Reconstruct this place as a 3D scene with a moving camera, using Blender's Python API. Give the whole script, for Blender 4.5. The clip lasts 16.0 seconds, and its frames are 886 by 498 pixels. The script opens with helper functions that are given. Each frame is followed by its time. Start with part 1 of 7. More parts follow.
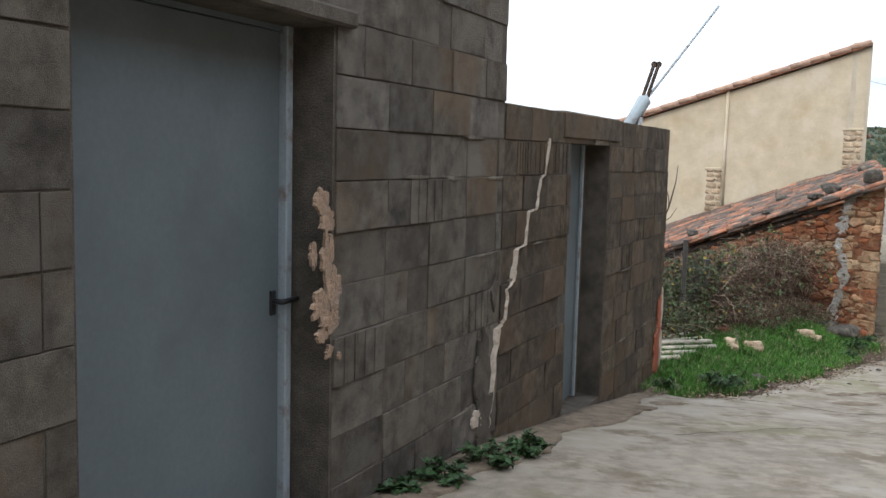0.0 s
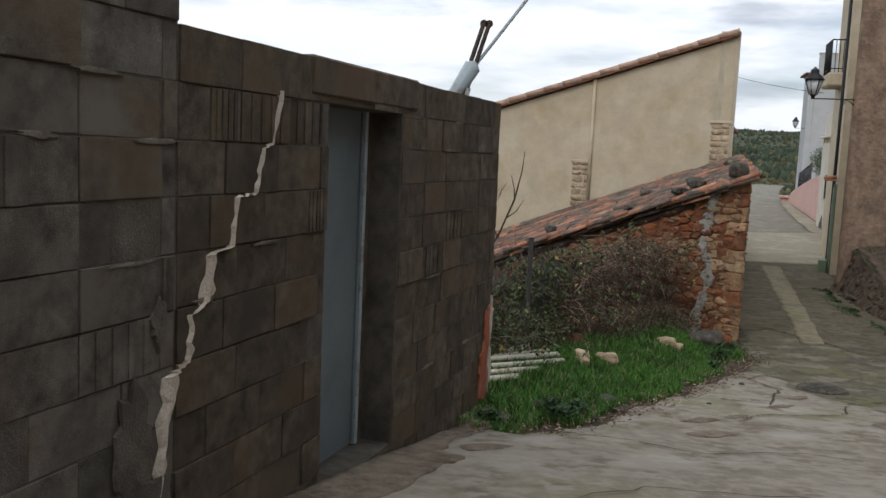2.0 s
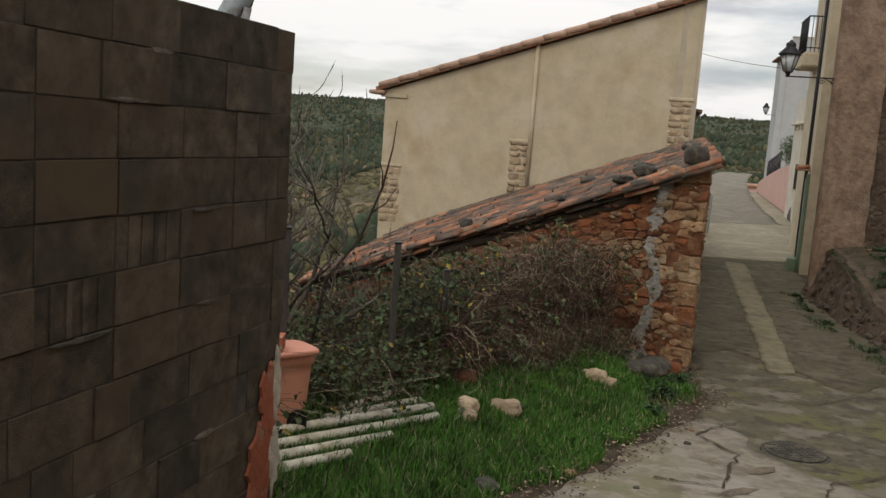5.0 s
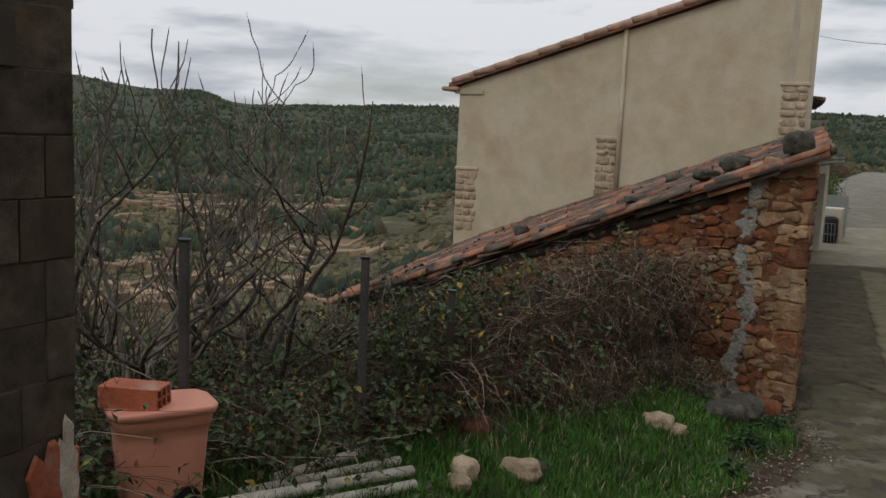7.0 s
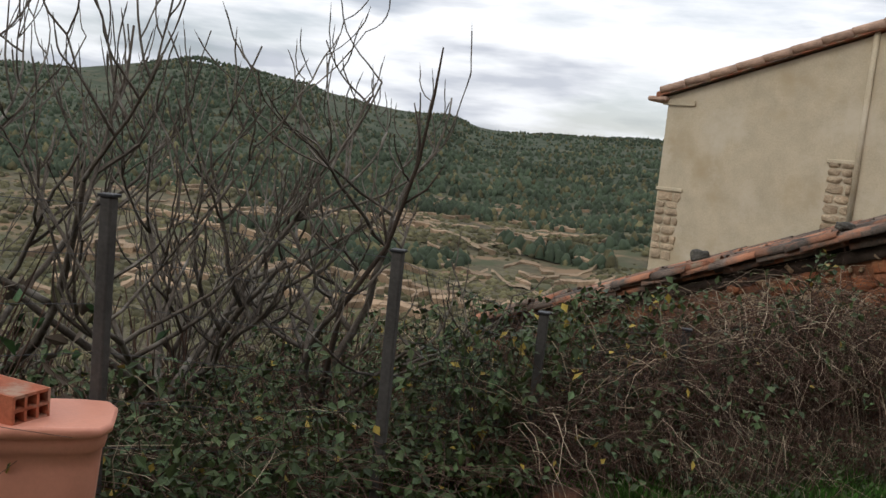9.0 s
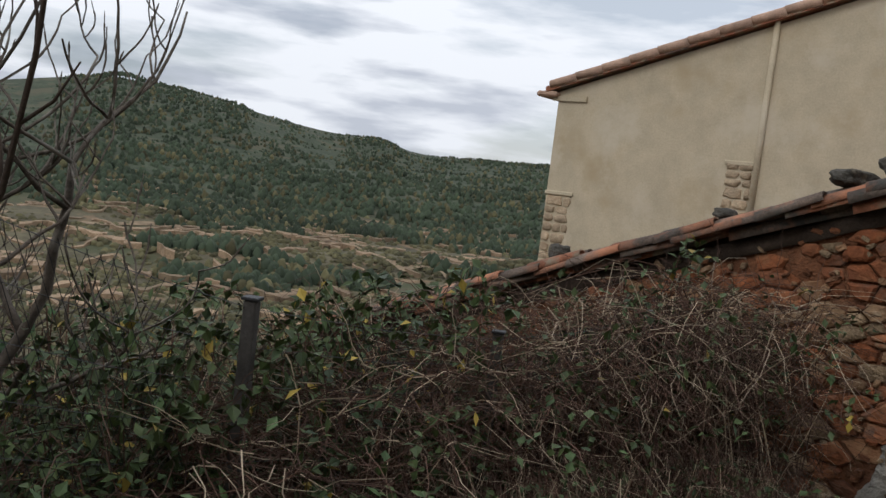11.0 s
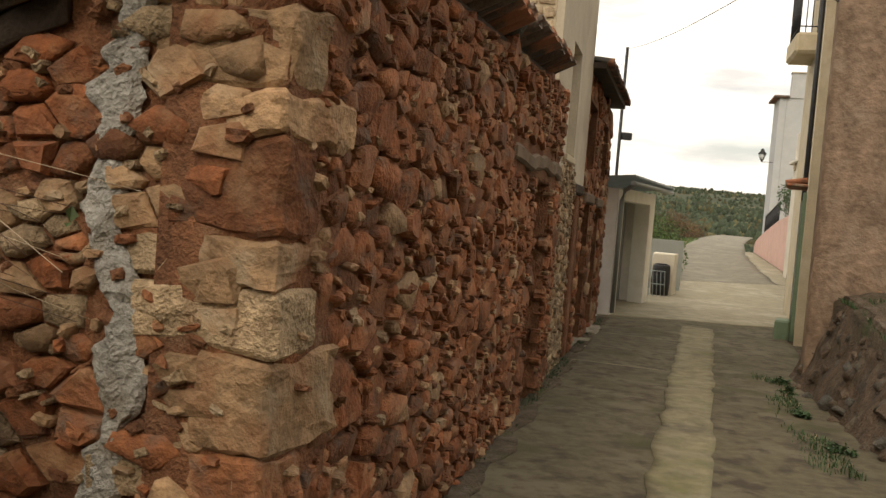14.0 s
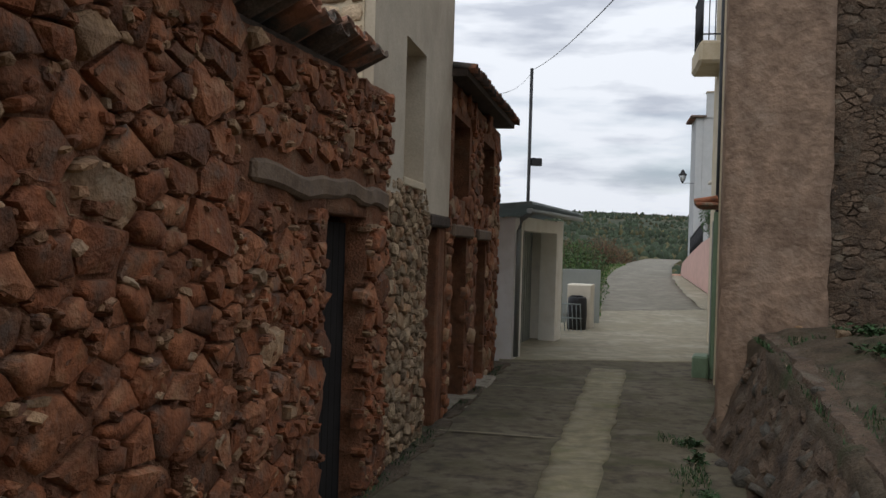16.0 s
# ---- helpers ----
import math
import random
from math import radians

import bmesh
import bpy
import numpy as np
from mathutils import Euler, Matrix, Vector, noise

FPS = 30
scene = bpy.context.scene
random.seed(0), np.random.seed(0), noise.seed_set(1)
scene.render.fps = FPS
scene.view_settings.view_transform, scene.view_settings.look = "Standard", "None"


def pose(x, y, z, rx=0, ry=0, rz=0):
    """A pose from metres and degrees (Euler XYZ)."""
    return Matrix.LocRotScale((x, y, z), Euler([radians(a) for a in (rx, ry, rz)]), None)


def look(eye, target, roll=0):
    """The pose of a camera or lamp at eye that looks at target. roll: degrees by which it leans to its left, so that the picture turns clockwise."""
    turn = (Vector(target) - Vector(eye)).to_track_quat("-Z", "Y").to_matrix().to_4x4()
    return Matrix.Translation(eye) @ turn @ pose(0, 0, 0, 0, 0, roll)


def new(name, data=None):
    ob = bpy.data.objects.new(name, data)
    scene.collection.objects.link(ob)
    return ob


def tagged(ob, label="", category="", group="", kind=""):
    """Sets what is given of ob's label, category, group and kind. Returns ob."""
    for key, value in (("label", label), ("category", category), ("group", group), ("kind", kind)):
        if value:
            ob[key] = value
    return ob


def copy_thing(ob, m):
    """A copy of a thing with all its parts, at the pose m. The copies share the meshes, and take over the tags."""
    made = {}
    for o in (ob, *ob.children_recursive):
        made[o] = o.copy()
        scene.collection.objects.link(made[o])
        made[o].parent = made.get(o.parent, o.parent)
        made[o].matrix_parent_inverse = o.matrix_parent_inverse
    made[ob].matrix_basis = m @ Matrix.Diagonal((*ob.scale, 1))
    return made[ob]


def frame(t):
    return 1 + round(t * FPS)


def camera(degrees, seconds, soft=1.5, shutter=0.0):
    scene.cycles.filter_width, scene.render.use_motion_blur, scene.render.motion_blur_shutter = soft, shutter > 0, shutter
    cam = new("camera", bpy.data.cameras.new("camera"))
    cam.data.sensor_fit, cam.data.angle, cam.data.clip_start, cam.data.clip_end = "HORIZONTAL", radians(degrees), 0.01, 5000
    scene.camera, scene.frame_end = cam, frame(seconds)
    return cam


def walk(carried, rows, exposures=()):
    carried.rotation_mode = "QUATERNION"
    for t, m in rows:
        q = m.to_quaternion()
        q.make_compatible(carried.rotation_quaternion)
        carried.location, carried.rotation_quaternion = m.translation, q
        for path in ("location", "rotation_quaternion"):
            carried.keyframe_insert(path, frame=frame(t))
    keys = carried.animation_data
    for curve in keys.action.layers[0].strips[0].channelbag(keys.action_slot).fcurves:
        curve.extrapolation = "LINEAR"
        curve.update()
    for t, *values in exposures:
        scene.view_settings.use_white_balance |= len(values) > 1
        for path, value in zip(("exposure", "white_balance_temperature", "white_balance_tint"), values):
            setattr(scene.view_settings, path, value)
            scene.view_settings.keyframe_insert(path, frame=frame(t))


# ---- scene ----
cam = camera(52.8, 16.0)
PATH = [
    (0, (0.002, 0.1, 1.499), (0.008, 2.088, 1.285), 1.5),
    (0.5, (0.173, 0.51, 1.472), (0.458, 2.477, 1.246), 0.7),
    (1, (0.441, 0.883, 1.421), (0.79, 2.832, 1.142), 1.3),
    (1.5, (0.627, 1.323, 1.371), (0.925, 3.28, 1.086), 1.2),
    (2, (0.863, 1.762, 1.387), (1.121, 3.733, 1.168), 2.7),
    (2.5, (1.051, 2.161, 1.373), (1.277, 4.131, 1.114), 3.6),
    (3, (1.266, 2.595, 1.351), (1.645, 4.543, 1.099), 4.4),
    (3.2, (1.387, 2.794, 1.369), (1.763, 4.742, 1.113), 4.1),
    (5.3, (2.414, 4.59, 1.348), (2.727, 6.548, 1.088), 3.9),
    (5.5, (2.533, 4.736, 1.34), (2.851, 6.693, 1.078), 3.2),
    (6, (2.852, 5.099, 1.354), (3.198, 7.053, 1.106), 4.3),
    (6.5, (3.098, 5.526, 1.273), (3.423, 7.479, 0.988), 4.5),
    (7, (3.37, 5.861, 1.241), (3.408, 7.844, 0.985), 2.6),
    (7.5, (3.54, 6.23, 1.14), (3.231, 8.194, 0.923), 2.4),
    (8, (3.668, 6.575, 1.136), (2.943, 8.422, 0.896), 2.3),
    (8.5, (3.901, 6.954, 1.071), (3.103, 8.769, 0.809), 5.3),
    (9, (4.116, 7.412, 0.967), (3.635, 9.339, 0.738), 5.8),
    (11.5, (5.073, 9.477, 0.563), (4.837, 11.458, 0.427), 7.7),
    (11.7, (5.275, 9.667, 0.517), (5.138, 11.659, 0.393), 8.5),
    (12, (5.467, 10.004, 0.457), (5.562, 11.999, 0.343), 9.7),
    (12.5, (5.777, 10.419, 0.433), (5.986, 12.408, 0.453), 6.3),
    (13, (6.136, 10.822, 0.335), (6.335, 12.813, 0.342), 3.7),
    (13.5, (6.6, 11.303, 0.266), (6.915, 13.275, 0.174), 5.4),
    (14, (7.059, 11.725, 0.251), (7.356, 13.701, 0.152), 4.6),
    (14.5, (7.461, 12.182, 0.248), (7.84, 14.144, 0.162), 4.3),
    (15, (7.829, 12.586, 0.322), (8.194, 14.551, 0.268), 3.4),
    (15.5, (8.061, 13.037, 0.344), (8.482, 14.992, 0.299), 3.8),
    (16, (8.35, 13.461, 0.341), (8.778, 15.415, 0.329), 1.7),
]
walk(cam, [(r[0], look(*r[1:])) for r in PATH],
     [(0, 0.85, 6000, 10), (0.5, 0.5, 6000, 10), (1, 0.3, 6050, 10), (1.5, 0.15, 6100, 10), (2, 0.0, 6200, 10), (3, -0.35, 6500, 10), (5.5, -0.1, 6900, 10), (6.5, -0.4, 6700, 10),
      (7, -0.5, 6400, 10), (8, -0.5, 6200, 10), (8.5, -0.05, 6400, 10), (9, 0.0, 6400, 10), (11.5, -0.2, 6200, 10), (12.5, -0.05, 6400, 10), (13, -0.35, 6300, 10), (13.5, 0.75, 8000, 10),
      (14, 0.45, 8000, 10), (14.5, 0.1, 7000, 10), (15, -0.1, 6500, 10), (16, -0.25, 6200, 10)])

# ---- light ----
SUN_AZ, SUN_EL = radians(215), radians(38)      # compass bearing (clockwise from +y) of the veiled sun
world = bpy.data.worlds.new("world")
scene.world = world
world.use_nodes = True
wt = world.node_tree
wn, wl = wt.nodes, wt.links
bg = wn["Background"]
sky = wn.new("ShaderNodeTexSky")
sky.sky_type, sky.sun_disc = "NISHITA", False
sky.sun_elevation, sky.sun_rotation = SUN_EL, SUN_AZ
geo = wn.new("ShaderNodeTexCoord")
stretch = wn.new("ShaderNodeMapping")
stretch.inputs["Scale"].default_value = (1.0, 1.0, 5.0)
wl.new(geo.outputs["Generated"], stretch.inputs["Vector"])
cloud = wn.new("ShaderNodeTexNoise")
cloud.inputs["Scale"].default_value, cloud.inputs["Detail"].default_value = 2.6, 7
cloud.inputs["Roughness"].default_value = 0.55
wl.new(stretch.outputs["Vector"], cloud.inputs["Vector"])
cover = wn.new("ShaderNodeValToRGB")
cover.color_ramp.elements[0].position, cover.color_ramp.elements[0].color = 0.38, (0.5, 0.5, 0.5, 1)
cover.color_ramp.elements[1].position, cover.color_ramp.elements[1].color = 0.5, (1, 1, 1, 1)
wl.new(cloud.outputs["Fac"], cover.inputs["Fac"])
grey = wn.new("ShaderNodeTexNoise")
grey.inputs["Scale"].default_value, grey.inputs["Detail"].default_value = 4.4, 6
wl.new(stretch.outputs["Vector"], grey.inputs["Vector"])
shade = wn.new("ShaderNodeValToRGB")
shade.color_ramp.elements[0].position, shade.color_ramp.elements[0].color = 0.37, (8.6, 9.0, 9.9, 1)
shade.color_ramp.elements[1].position, shade.color_ramp.elements[1].color = 0.49, (13.8, 14.0, 14.4, 1)
wl.new(grey.outputs["Fac"], shade.inputs["Fac"])
mix = wn.new("ShaderNodeMix")
mix.data_type = "RGBA"
wl.new(cover.outputs["Color"], mix.inputs[0])
wl.new(sky.outputs["Color"], mix.inputs[6])
wl.new(shade.outputs["Color"], mix.inputs[7])
# an overcast dome: dimmer at the horizon, brightest overhead
height = wn.new("ShaderNodeSeparateXYZ")
wl.new(geo.outputs["Generated"], height.inputs[0])
dome = wn.new("ShaderNodeMapRange")
dome.inputs["From Min"].default_value, dome.inputs["From Max"].default_value = 0.0, 1.0
dome.inputs["To Min"].default_value, dome.inputs["To Max"].default_value = 0.82, 1.3
wl.new(height.outputs["Z"], dome.inputs["Value"])
domed = wn.new("ShaderNodeVectorMath")
domed.operation = "SCALE"
wl.new(mix.outputs[2], domed.inputs[0])
wl.new(dome.outputs["Result"], domed.inputs["Scale"])
wl.new(domed.outputs["Vector"], bg.inputs["Color"])
bg.inputs["Strength"].default_value = 0.085

sun = new("sun", bpy.data.lights.new("sun", "SUN"))
sun.data.energy, sun.data.angle, sun.data.color = 0.8, radians(25), (1.0, 0.93, 0.82)
sun.matrix_world = look((math.sin(SUN_AZ) * math.cos(SUN_EL) * 50, math.cos(SUN_AZ) * math.cos(SUN_EL) * 50, math.sin(SUN_EL) * 50), (0, 0, 0))


# ---- materials ----
def material(name, base, vary=0.25, scale=6.0, fine=60.0, rough=0.9, bump=0.3, stain=None, stain_scale=1.2,
             stain_at=(0.52, 0.68), spread=0.0, metal=0.0, bump_size=0.01, tint=None):
    """Grain at two scales over a base colour, optional stains of another colour, and a spread of tone between objects."""
    m = bpy.data.materials.new(name)
    m.use_nodes = True
    nt = m.node_tree
    n, l = nt.nodes, nt.links
    b = n["Principled BSDF"]
    b.inputs["Roughness"].default_value, b.inputs["Metallic"].default_value = rough, metal
    if metal < 0.5:
        b.inputs["Specular IOR Level"].default_value = 0.3
    tc = n.new("ShaderNodeTexCoord")
    where = tc.outputs["Object"]
    if spread:          # alike pieces share a mesh: each takes its grain from another spot
        own, far_off = n.new("ShaderNodeObjectInfo"), n.new("ShaderNodeVectorMath")
        far_off.operation = "MULTIPLY_ADD"
        far_off.inputs[1].default_value = (37.0, 53.0, 71.0)
        l.new(own.outputs["Random"], far_off.inputs[0])
        l.new(tc.outputs["Object"], far_off.inputs[2])
        where = far_off.outputs["Vector"]

    def noise_at(sc, detail=5.0):
        t = n.new("ShaderNodeTexNoise")
        t.inputs["Scale"].default_value, t.inputs["Detail"].default_value = sc, detail
        t.inputs["Roughness"].default_value = 0.62
        l.new(where, t.inputs["Vector"])
        return t

    def ramp(src, a, z, ca, cz):
        r = n.new("ShaderNodeValToRGB")
        e = r.color_ramp.elements
        e[0].position, e[1].position = a, z
        e[0].color, e[1].color = (*ca, 1), (*cz, 1)
        l.new(src, r.inputs["Fac"])
        return r

    def blend(fac, a, c, mode="MIX", amount=None):
        x = n.new("ShaderNodeMix")
        x.data_type, x.blend_type = "RGBA", mode
        if amount is not None:
            x.inputs[0].default_value = amount
        else:
            l.new(fac, x.inputs[0])
        l.new(a, x.inputs[6])
        if isinstance(c, tuple):
            x.inputs[7].default_value = (*c, 1)
        else:
            l.new(c, x.inputs[7])
        return x.outputs[2]

    big, small = noise_at(scale), noise_at(fine, 3.0)
    dark = tuple(c * (1 - vary) for c in base)
    light = tuple(min(1, c * (1 + vary)) for c in base)
    col = ramp(big.outputs["Fac"], 0.3, 0.7, dark, light).outputs["Color"]
    g = ramp(small.outputs["Fac"], 0.3, 0.7, (1 - vary * 0.7,) * 3, (1 + vary * 0.5,) * 3)
    col = blend(None, col, g.outputs["Color"], "MULTIPLY", 1.0)
    if stain:
        for i, (colour, sc) in enumerate(stain if isinstance(stain, list) else [(stain, stain_scale)]):
            s = noise_at(sc, 8.0)
            sh = n.new("ShaderNodeMapping")
            sh.inputs["Location"].default_value = (7.3 * (i + 1), 3.1, 5.7)
            l.new(where, sh.inputs["Vector"])
            l.new(sh.outputs["Vector"], s.inputs["Vector"])
            f = ramp(s.outputs["Fac"], stain_at[0], stain_at[1], (0, 0, 0), (1, 1, 1))
            col = blend(f.outputs["Color"], col, colour)
    if spread:
        oi, gi = n.new("ShaderNodeObjectInfo"), n.new("ShaderNodeNewGeometry")
        add = n.new("ShaderNodeMath")
        add.operation = "ADD"
        l.new(oi.outputs["Random"], add.inputs[0])
        l.new(gi.outputs["Random Per Island"], add.inputs[1])
        fr = n.new("ShaderNodeMath")
        fr.operation = "FRACT"
        l.new(add.outputs[0], fr.inputs[0])
        r = n.new("ShaderNodeValToRGB")
        e = r.color_ramp.elements
        t = tint or (1, 1, 1)
        e[0].color, e[1].color = (1 - spread, 1 - spread, 1 - spread, 1), (1 + spread, 1 + spread, 1 + spread, 1)
        mid = e.new(0.55)
        mid.color = (*t, 1)
        l.new(fr.outputs[0], r.inputs["Fac"])
        col = blend(None, col, r.outputs["Color"], "MULTIPLY", 1.0)
    l.new(col, b.inputs["Base Color"])
    if bump:
        both = n.new("ShaderNodeMath")
        both.operation = "ADD"
        l.new(big.outputs["Fac"], both.inputs[0])
        l.new(small.outputs["Fac"], both.inputs[1])
        bp = n.new("ShaderNodeBump")
        bp.inputs["Strength"].default_value, bp.inputs["Distance"].default_value = bump, bump_size
        l.new(both.outputs[0], bp.inputs["Height"])
        l.new(bp.outputs["Normal"], b.inputs["Normal"])
    return m


M_block = material("concrete_block", (0.145, 0.132, 0.112), 0.55, 9.0, 300, 0.95, 0.9, [((0.09, 0.078, 0.064), 2.2), ((0.175, 0.13, 0.082), 0.9), ((0.19, 0.175, 0.15), 3.0)], spread=0.24, tint=(1.04, 1.0, 0.94), bump_size=0.014, stain_at=(0.5, 0.68))
M_block_low = material("damp_concrete_block", (0.12, 0.097, 0.07), 0.55, 9.0, 300, 0.95, 0.9, [((0.07, 0.06, 0.047), 2.0), ((0.125, 0.09, 0.055), 1.1)], spread=0.28, tint=(1.04, 1.0, 0.94), bump_size=0.014, stain_at=(0.5, 0.68))
M_joint = material("cement_joint", (0.1, 0.087, 0.07), 0.35, 8, 120, 0.95, 0.8, (0.05, 0.044, 0.036), 2.5)
M_smear = material("smeared_mortar", (0.165, 0.145, 0.115), 0.35, 9, 130, 0.95, 0.9, (0.10, 0.085, 0.066), 6, bump_size=0.012)
M_mortar_pale = material("pale_mortar", (0.50, 0.44, 0.36), 0.25, 12, 80, 0.95, 0.8, (0.33, 0.25, 0.17), 6)
M_patch = material("rendered_patch", (0.30, 0.215, 0.15), 0.3, 9, 70, 0.95, 0.8, (0.25, 0.20, 0.16), 7)
M_steel = material("painted_steel", (0.128, 0.156, 0.165), 0.10, 2.0, 40, 0.55, 0.05, (0.10, 0.12, 0.125), 1.5, spread=0.0)
# lighter copy of the steel: lit frame edges in the colour, galvanised rods too
M_steel_lit = material("pale_lit_steel", (0.30, 0.35, 0.37), 0.12, 4, 60, 0.5, 0.1, (0.17, 0.12, 0.09), 9)
M_dark = material("black_iron", (0.02, 0.02, 0.022), 0.3, 8, 80, 0.5, 0.2)
M_concrete = material("worn_concrete", (0.238, 0.208, 0.163), 0.3, 9.0, 170, 0.85, 0.15, [((0.175, 0.15, 0.112), 0.9), ((0.18, 0.168, 0.098), 0.7), ((0.31, 0.282, 0.235), 0.9), ((0.14, 0.113, 0.078), 2.6), ((0.27, 0.24, 0.19), 6.0)], bump_size=0.004, stain_at=(0.51, 0.63))
M_damp = material("mossy_damp_concrete", (0.1, 0.088, 0.053), 0.28, 8.0, 160, 0.8, 0.15, [((0.085, 0.075, 0.04), 0.8), ((0.115, 0.11, 0.042), 0.9), ((0.165, 0.147, 0.108), 2.4), ((0.06, 0.05, 0.034), 5)], bump_size=0.004, stain_at=(0.52, 0.6))
# paler concrete: the open light before the garage is put into this colour
M_slab = material("pale_lit_concrete", (0.275, 0.245, 0.175), 0.25, 3.0, 90, 0.85, 0.3, [((0.24, 0.215, 0.145), 0.5), ((0.35, 0.32, 0.245), 0.8), ((0.22, 0.19, 0.14), 4.0)], bump_size=0.006, stain_at=(0.5, 0.64))
M_gutter = material("mossy_concrete", (0.19, 0.165, 0.1), 0.35, 7.0, 140, 0.85, 0.2, [((0.13, 0.125, 0.05), 1.2), ((0.11, 0.09, 0.06), 1.7), ((0.225, 0.2, 0.135), 3)])
M_road_dark = material("damp_concrete", (0.1, 0.084, 0.051), 0.3, 9.0, 160, 0.9, 0.15, [((0.055, 0.053, 0.022), 1.1), ((0.13, 0.11, 0.072), 1.6), ((0.05, 0.038, 0.026), 5)], bump_size=0.004, stain_at=(0.5, 0.64))
M_earth = material("earth", (0.085, 0.064, 0.042), 0.45, 5, 50, 0.97, 1.0, [((0.05, 0.06, 0.025), 1.8), ((0.13, 0.105, 0.075), 4)], bump_size=0.03)
M_dirt = material("gritty_brown_dirt", (0.178, 0.143, 0.104), 0.4, 9, 60, 0.97, 0.9, [((0.08, 0.06, 0.04), 3), ((0.2, 0.165, 0.12), 7)], bump_size=0.012)
M_shrub = material("green_shrub_leaf", (0.06, 0.105, 0.03), 0.4, 5, 30, 0.7, 0.0, None, spread=0.4)
M_grass = material("grass", (0.055, 0.145, 0.018), 0.45, 3.0, 30, 0.8, 0.0, None, spread=0.35)
M_weed = material("weed_leaf", (0.035, 0.075, 0.025), 0.4, 5, 30, 0.6, 0.1, None, spread=0.35)
M_stone = material("red_stone", (0.205, 0.084, 0.039), 0.42, 7, 30, 0.85, 0.6, [((0.17, 0.075, 0.042), 4), ((0.27, 0.155, 0.088), 6), ((0.12, 0.085, 0.065), 7)], spread=0.4, tint=(1.15, 0.95, 0.82), bump_size=0.035)
M_quoin = material("sandstone", (0.31, 0.195, 0.11), 0.38, 6, 30, 0.88, 0.65, [((0.20, 0.12, 0.07), 4), ((0.34, 0.26, 0.175), 5), ((0.26, 0.12, 0.06), 3)], spread=0.25, bump_size=0.03)
M_clay = material("clay_mortar", (0.185, 0.08, 0.04), 0.4, 6, 60, 0.95, 0.75, [((0.12, 0.055, 0.032), 3), ((0.22, 0.125, 0.075), 5)], bump_size=0.03)
M_cement = material("grey_cement", (0.34, 0.325, 0.295), 0.25, 9, 60, 0.95, 0.9, (0.25, 0.22, 0.18), 5, bump_size=0.03)
M_paler = material("pale_rubble", (0.31, 0.225, 0.14), 0.4, 7, 50, 0.92, 1.0, [((0.18, 0.115, 0.07), 5)], spread=0.35, bump_size=0.03)
M_tile = material("clay_roof_tile", (0.33, 0.135, 0.075), 0.35, 7, 60, 0.9, 0.6, [((0.12, 0.105, 0.09), 3.2), ((0.30, 0.24, 0.17), 8)], spread=0.35, stain_at=(0.5, 0.62), bump_size=0.008)
M_tile_pale = material("pale_clay_tile", (0.44, 0.29, 0.21), 0.25, 7, 60, 0.9, 0.5, [((0.24, 0.17, 0.125), 4)], spread=0.15)
M_tile_old = material("lichen_roof_tile", (0.135, 0.10, 0.078), 0.4, 7, 60, 0.95, 0.8, [((0.07, 0.068, 0.06), 3.2), ((0.34, 0.15, 0.085), 2.2)], spread=0.3, stain_at=(0.5, 0.62), bump_size=0.01)
M_rock = material("lichen_rock", (0.085, 0.078, 0.065), 0.4, 8, 50, 0.95, 0.9, (0.20, 0.17, 0.12), 7, bump_size=0.03)
M_stucco = material("cream_stucco", (0.49, 0.415, 0.295), 0.13, 2.6, 40, 0.92, 0.25, [((0.42, 0.335, 0.215), 0.9), ((0.55, 0.48, 0.365), 1.5)], bump_size=0.006)
M_white = material("white_plaster", (0.62, 0.57, 0.48), 0.08, 2, 50, 0.9, 0.25, (0.52, 0.49, 0.43), 1.3)
# brighter white: the stronger light on the garage front is in the colour
M_white_lit = material("lit_white_paint", (0.80, 0.78, 0.73), 0.05, 2, 50, 0.8, 0.15, (0.7, 0.67, 0.6), 1.3)
# cream plaster greyed for the shade on the house's lane front
M_cream_dim = material("dim_cream_plaster", (0.47, 0.41, 0.315), 0.12, 2, 40, 0.92, 0.4, [((0.38, 0.32, 0.24), 1.2)], bump_size=0.01)
M_patchstone = material("pale_wall_stone", (0.44, 0.34, 0.23), 0.3, 7, 50, 0.92, 0.8, [((0.30, 0.21, 0.13), 5)], spread=0.2, bump_size=0.02)
M_farroad = material("worn_grey_concrete", (0.185, 0.168, 0.13), 0.25, 3.0, 90, 0.85, 0.3, [((0.145, 0.13, 0.095), 0.7), ((0.24, 0.22, 0.175), 0.9)], bump_size=0.006)
M_post = material("weathered_post", (0.065, 0.06, 0.055), 0.3, 6, 60, 0.8, 0.4)
M_bluegrey = material("pale_blue_plaster", (0.44, 0.445, 0.445), 0.08, 2, 50, 0.9, 0.25, (0.42, 0.44, 0.45), 1.0)
M_pink = material("pink_plaster", (0.62, 0.40, 0.34), 0.08, 2, 50, 0.9, 0.2, (0.55, 0.36, 0.30), 1.2)
M_brown_plaster = material("rough_brown_plaster", (0.225, 0.155, 0.11), 0.35, 3, 11, 0.95, 0.7, [((0.145, 0.098, 0.07), 0.9), ((0.27, 0.20, 0.15), 3.0)], bump_size=0.045)
M_darkstone = material("dark_rubble", (0.115, 0.08, 0.055), 0.4, 6, 40, 0.95, 1.0, [((0.145, 0.12, 0.09), 5), ((0.055, 0.043, 0.034), 3)], spread=0.3, bump_size=0.03)
M_wood = material("weathered_wood", (0.15, 0.105, 0.07), 0.3, 6, 70, 0.85, 0.6, (0.12, 0.09, 0.07), 4)
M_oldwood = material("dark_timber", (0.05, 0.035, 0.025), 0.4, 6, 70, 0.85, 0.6)
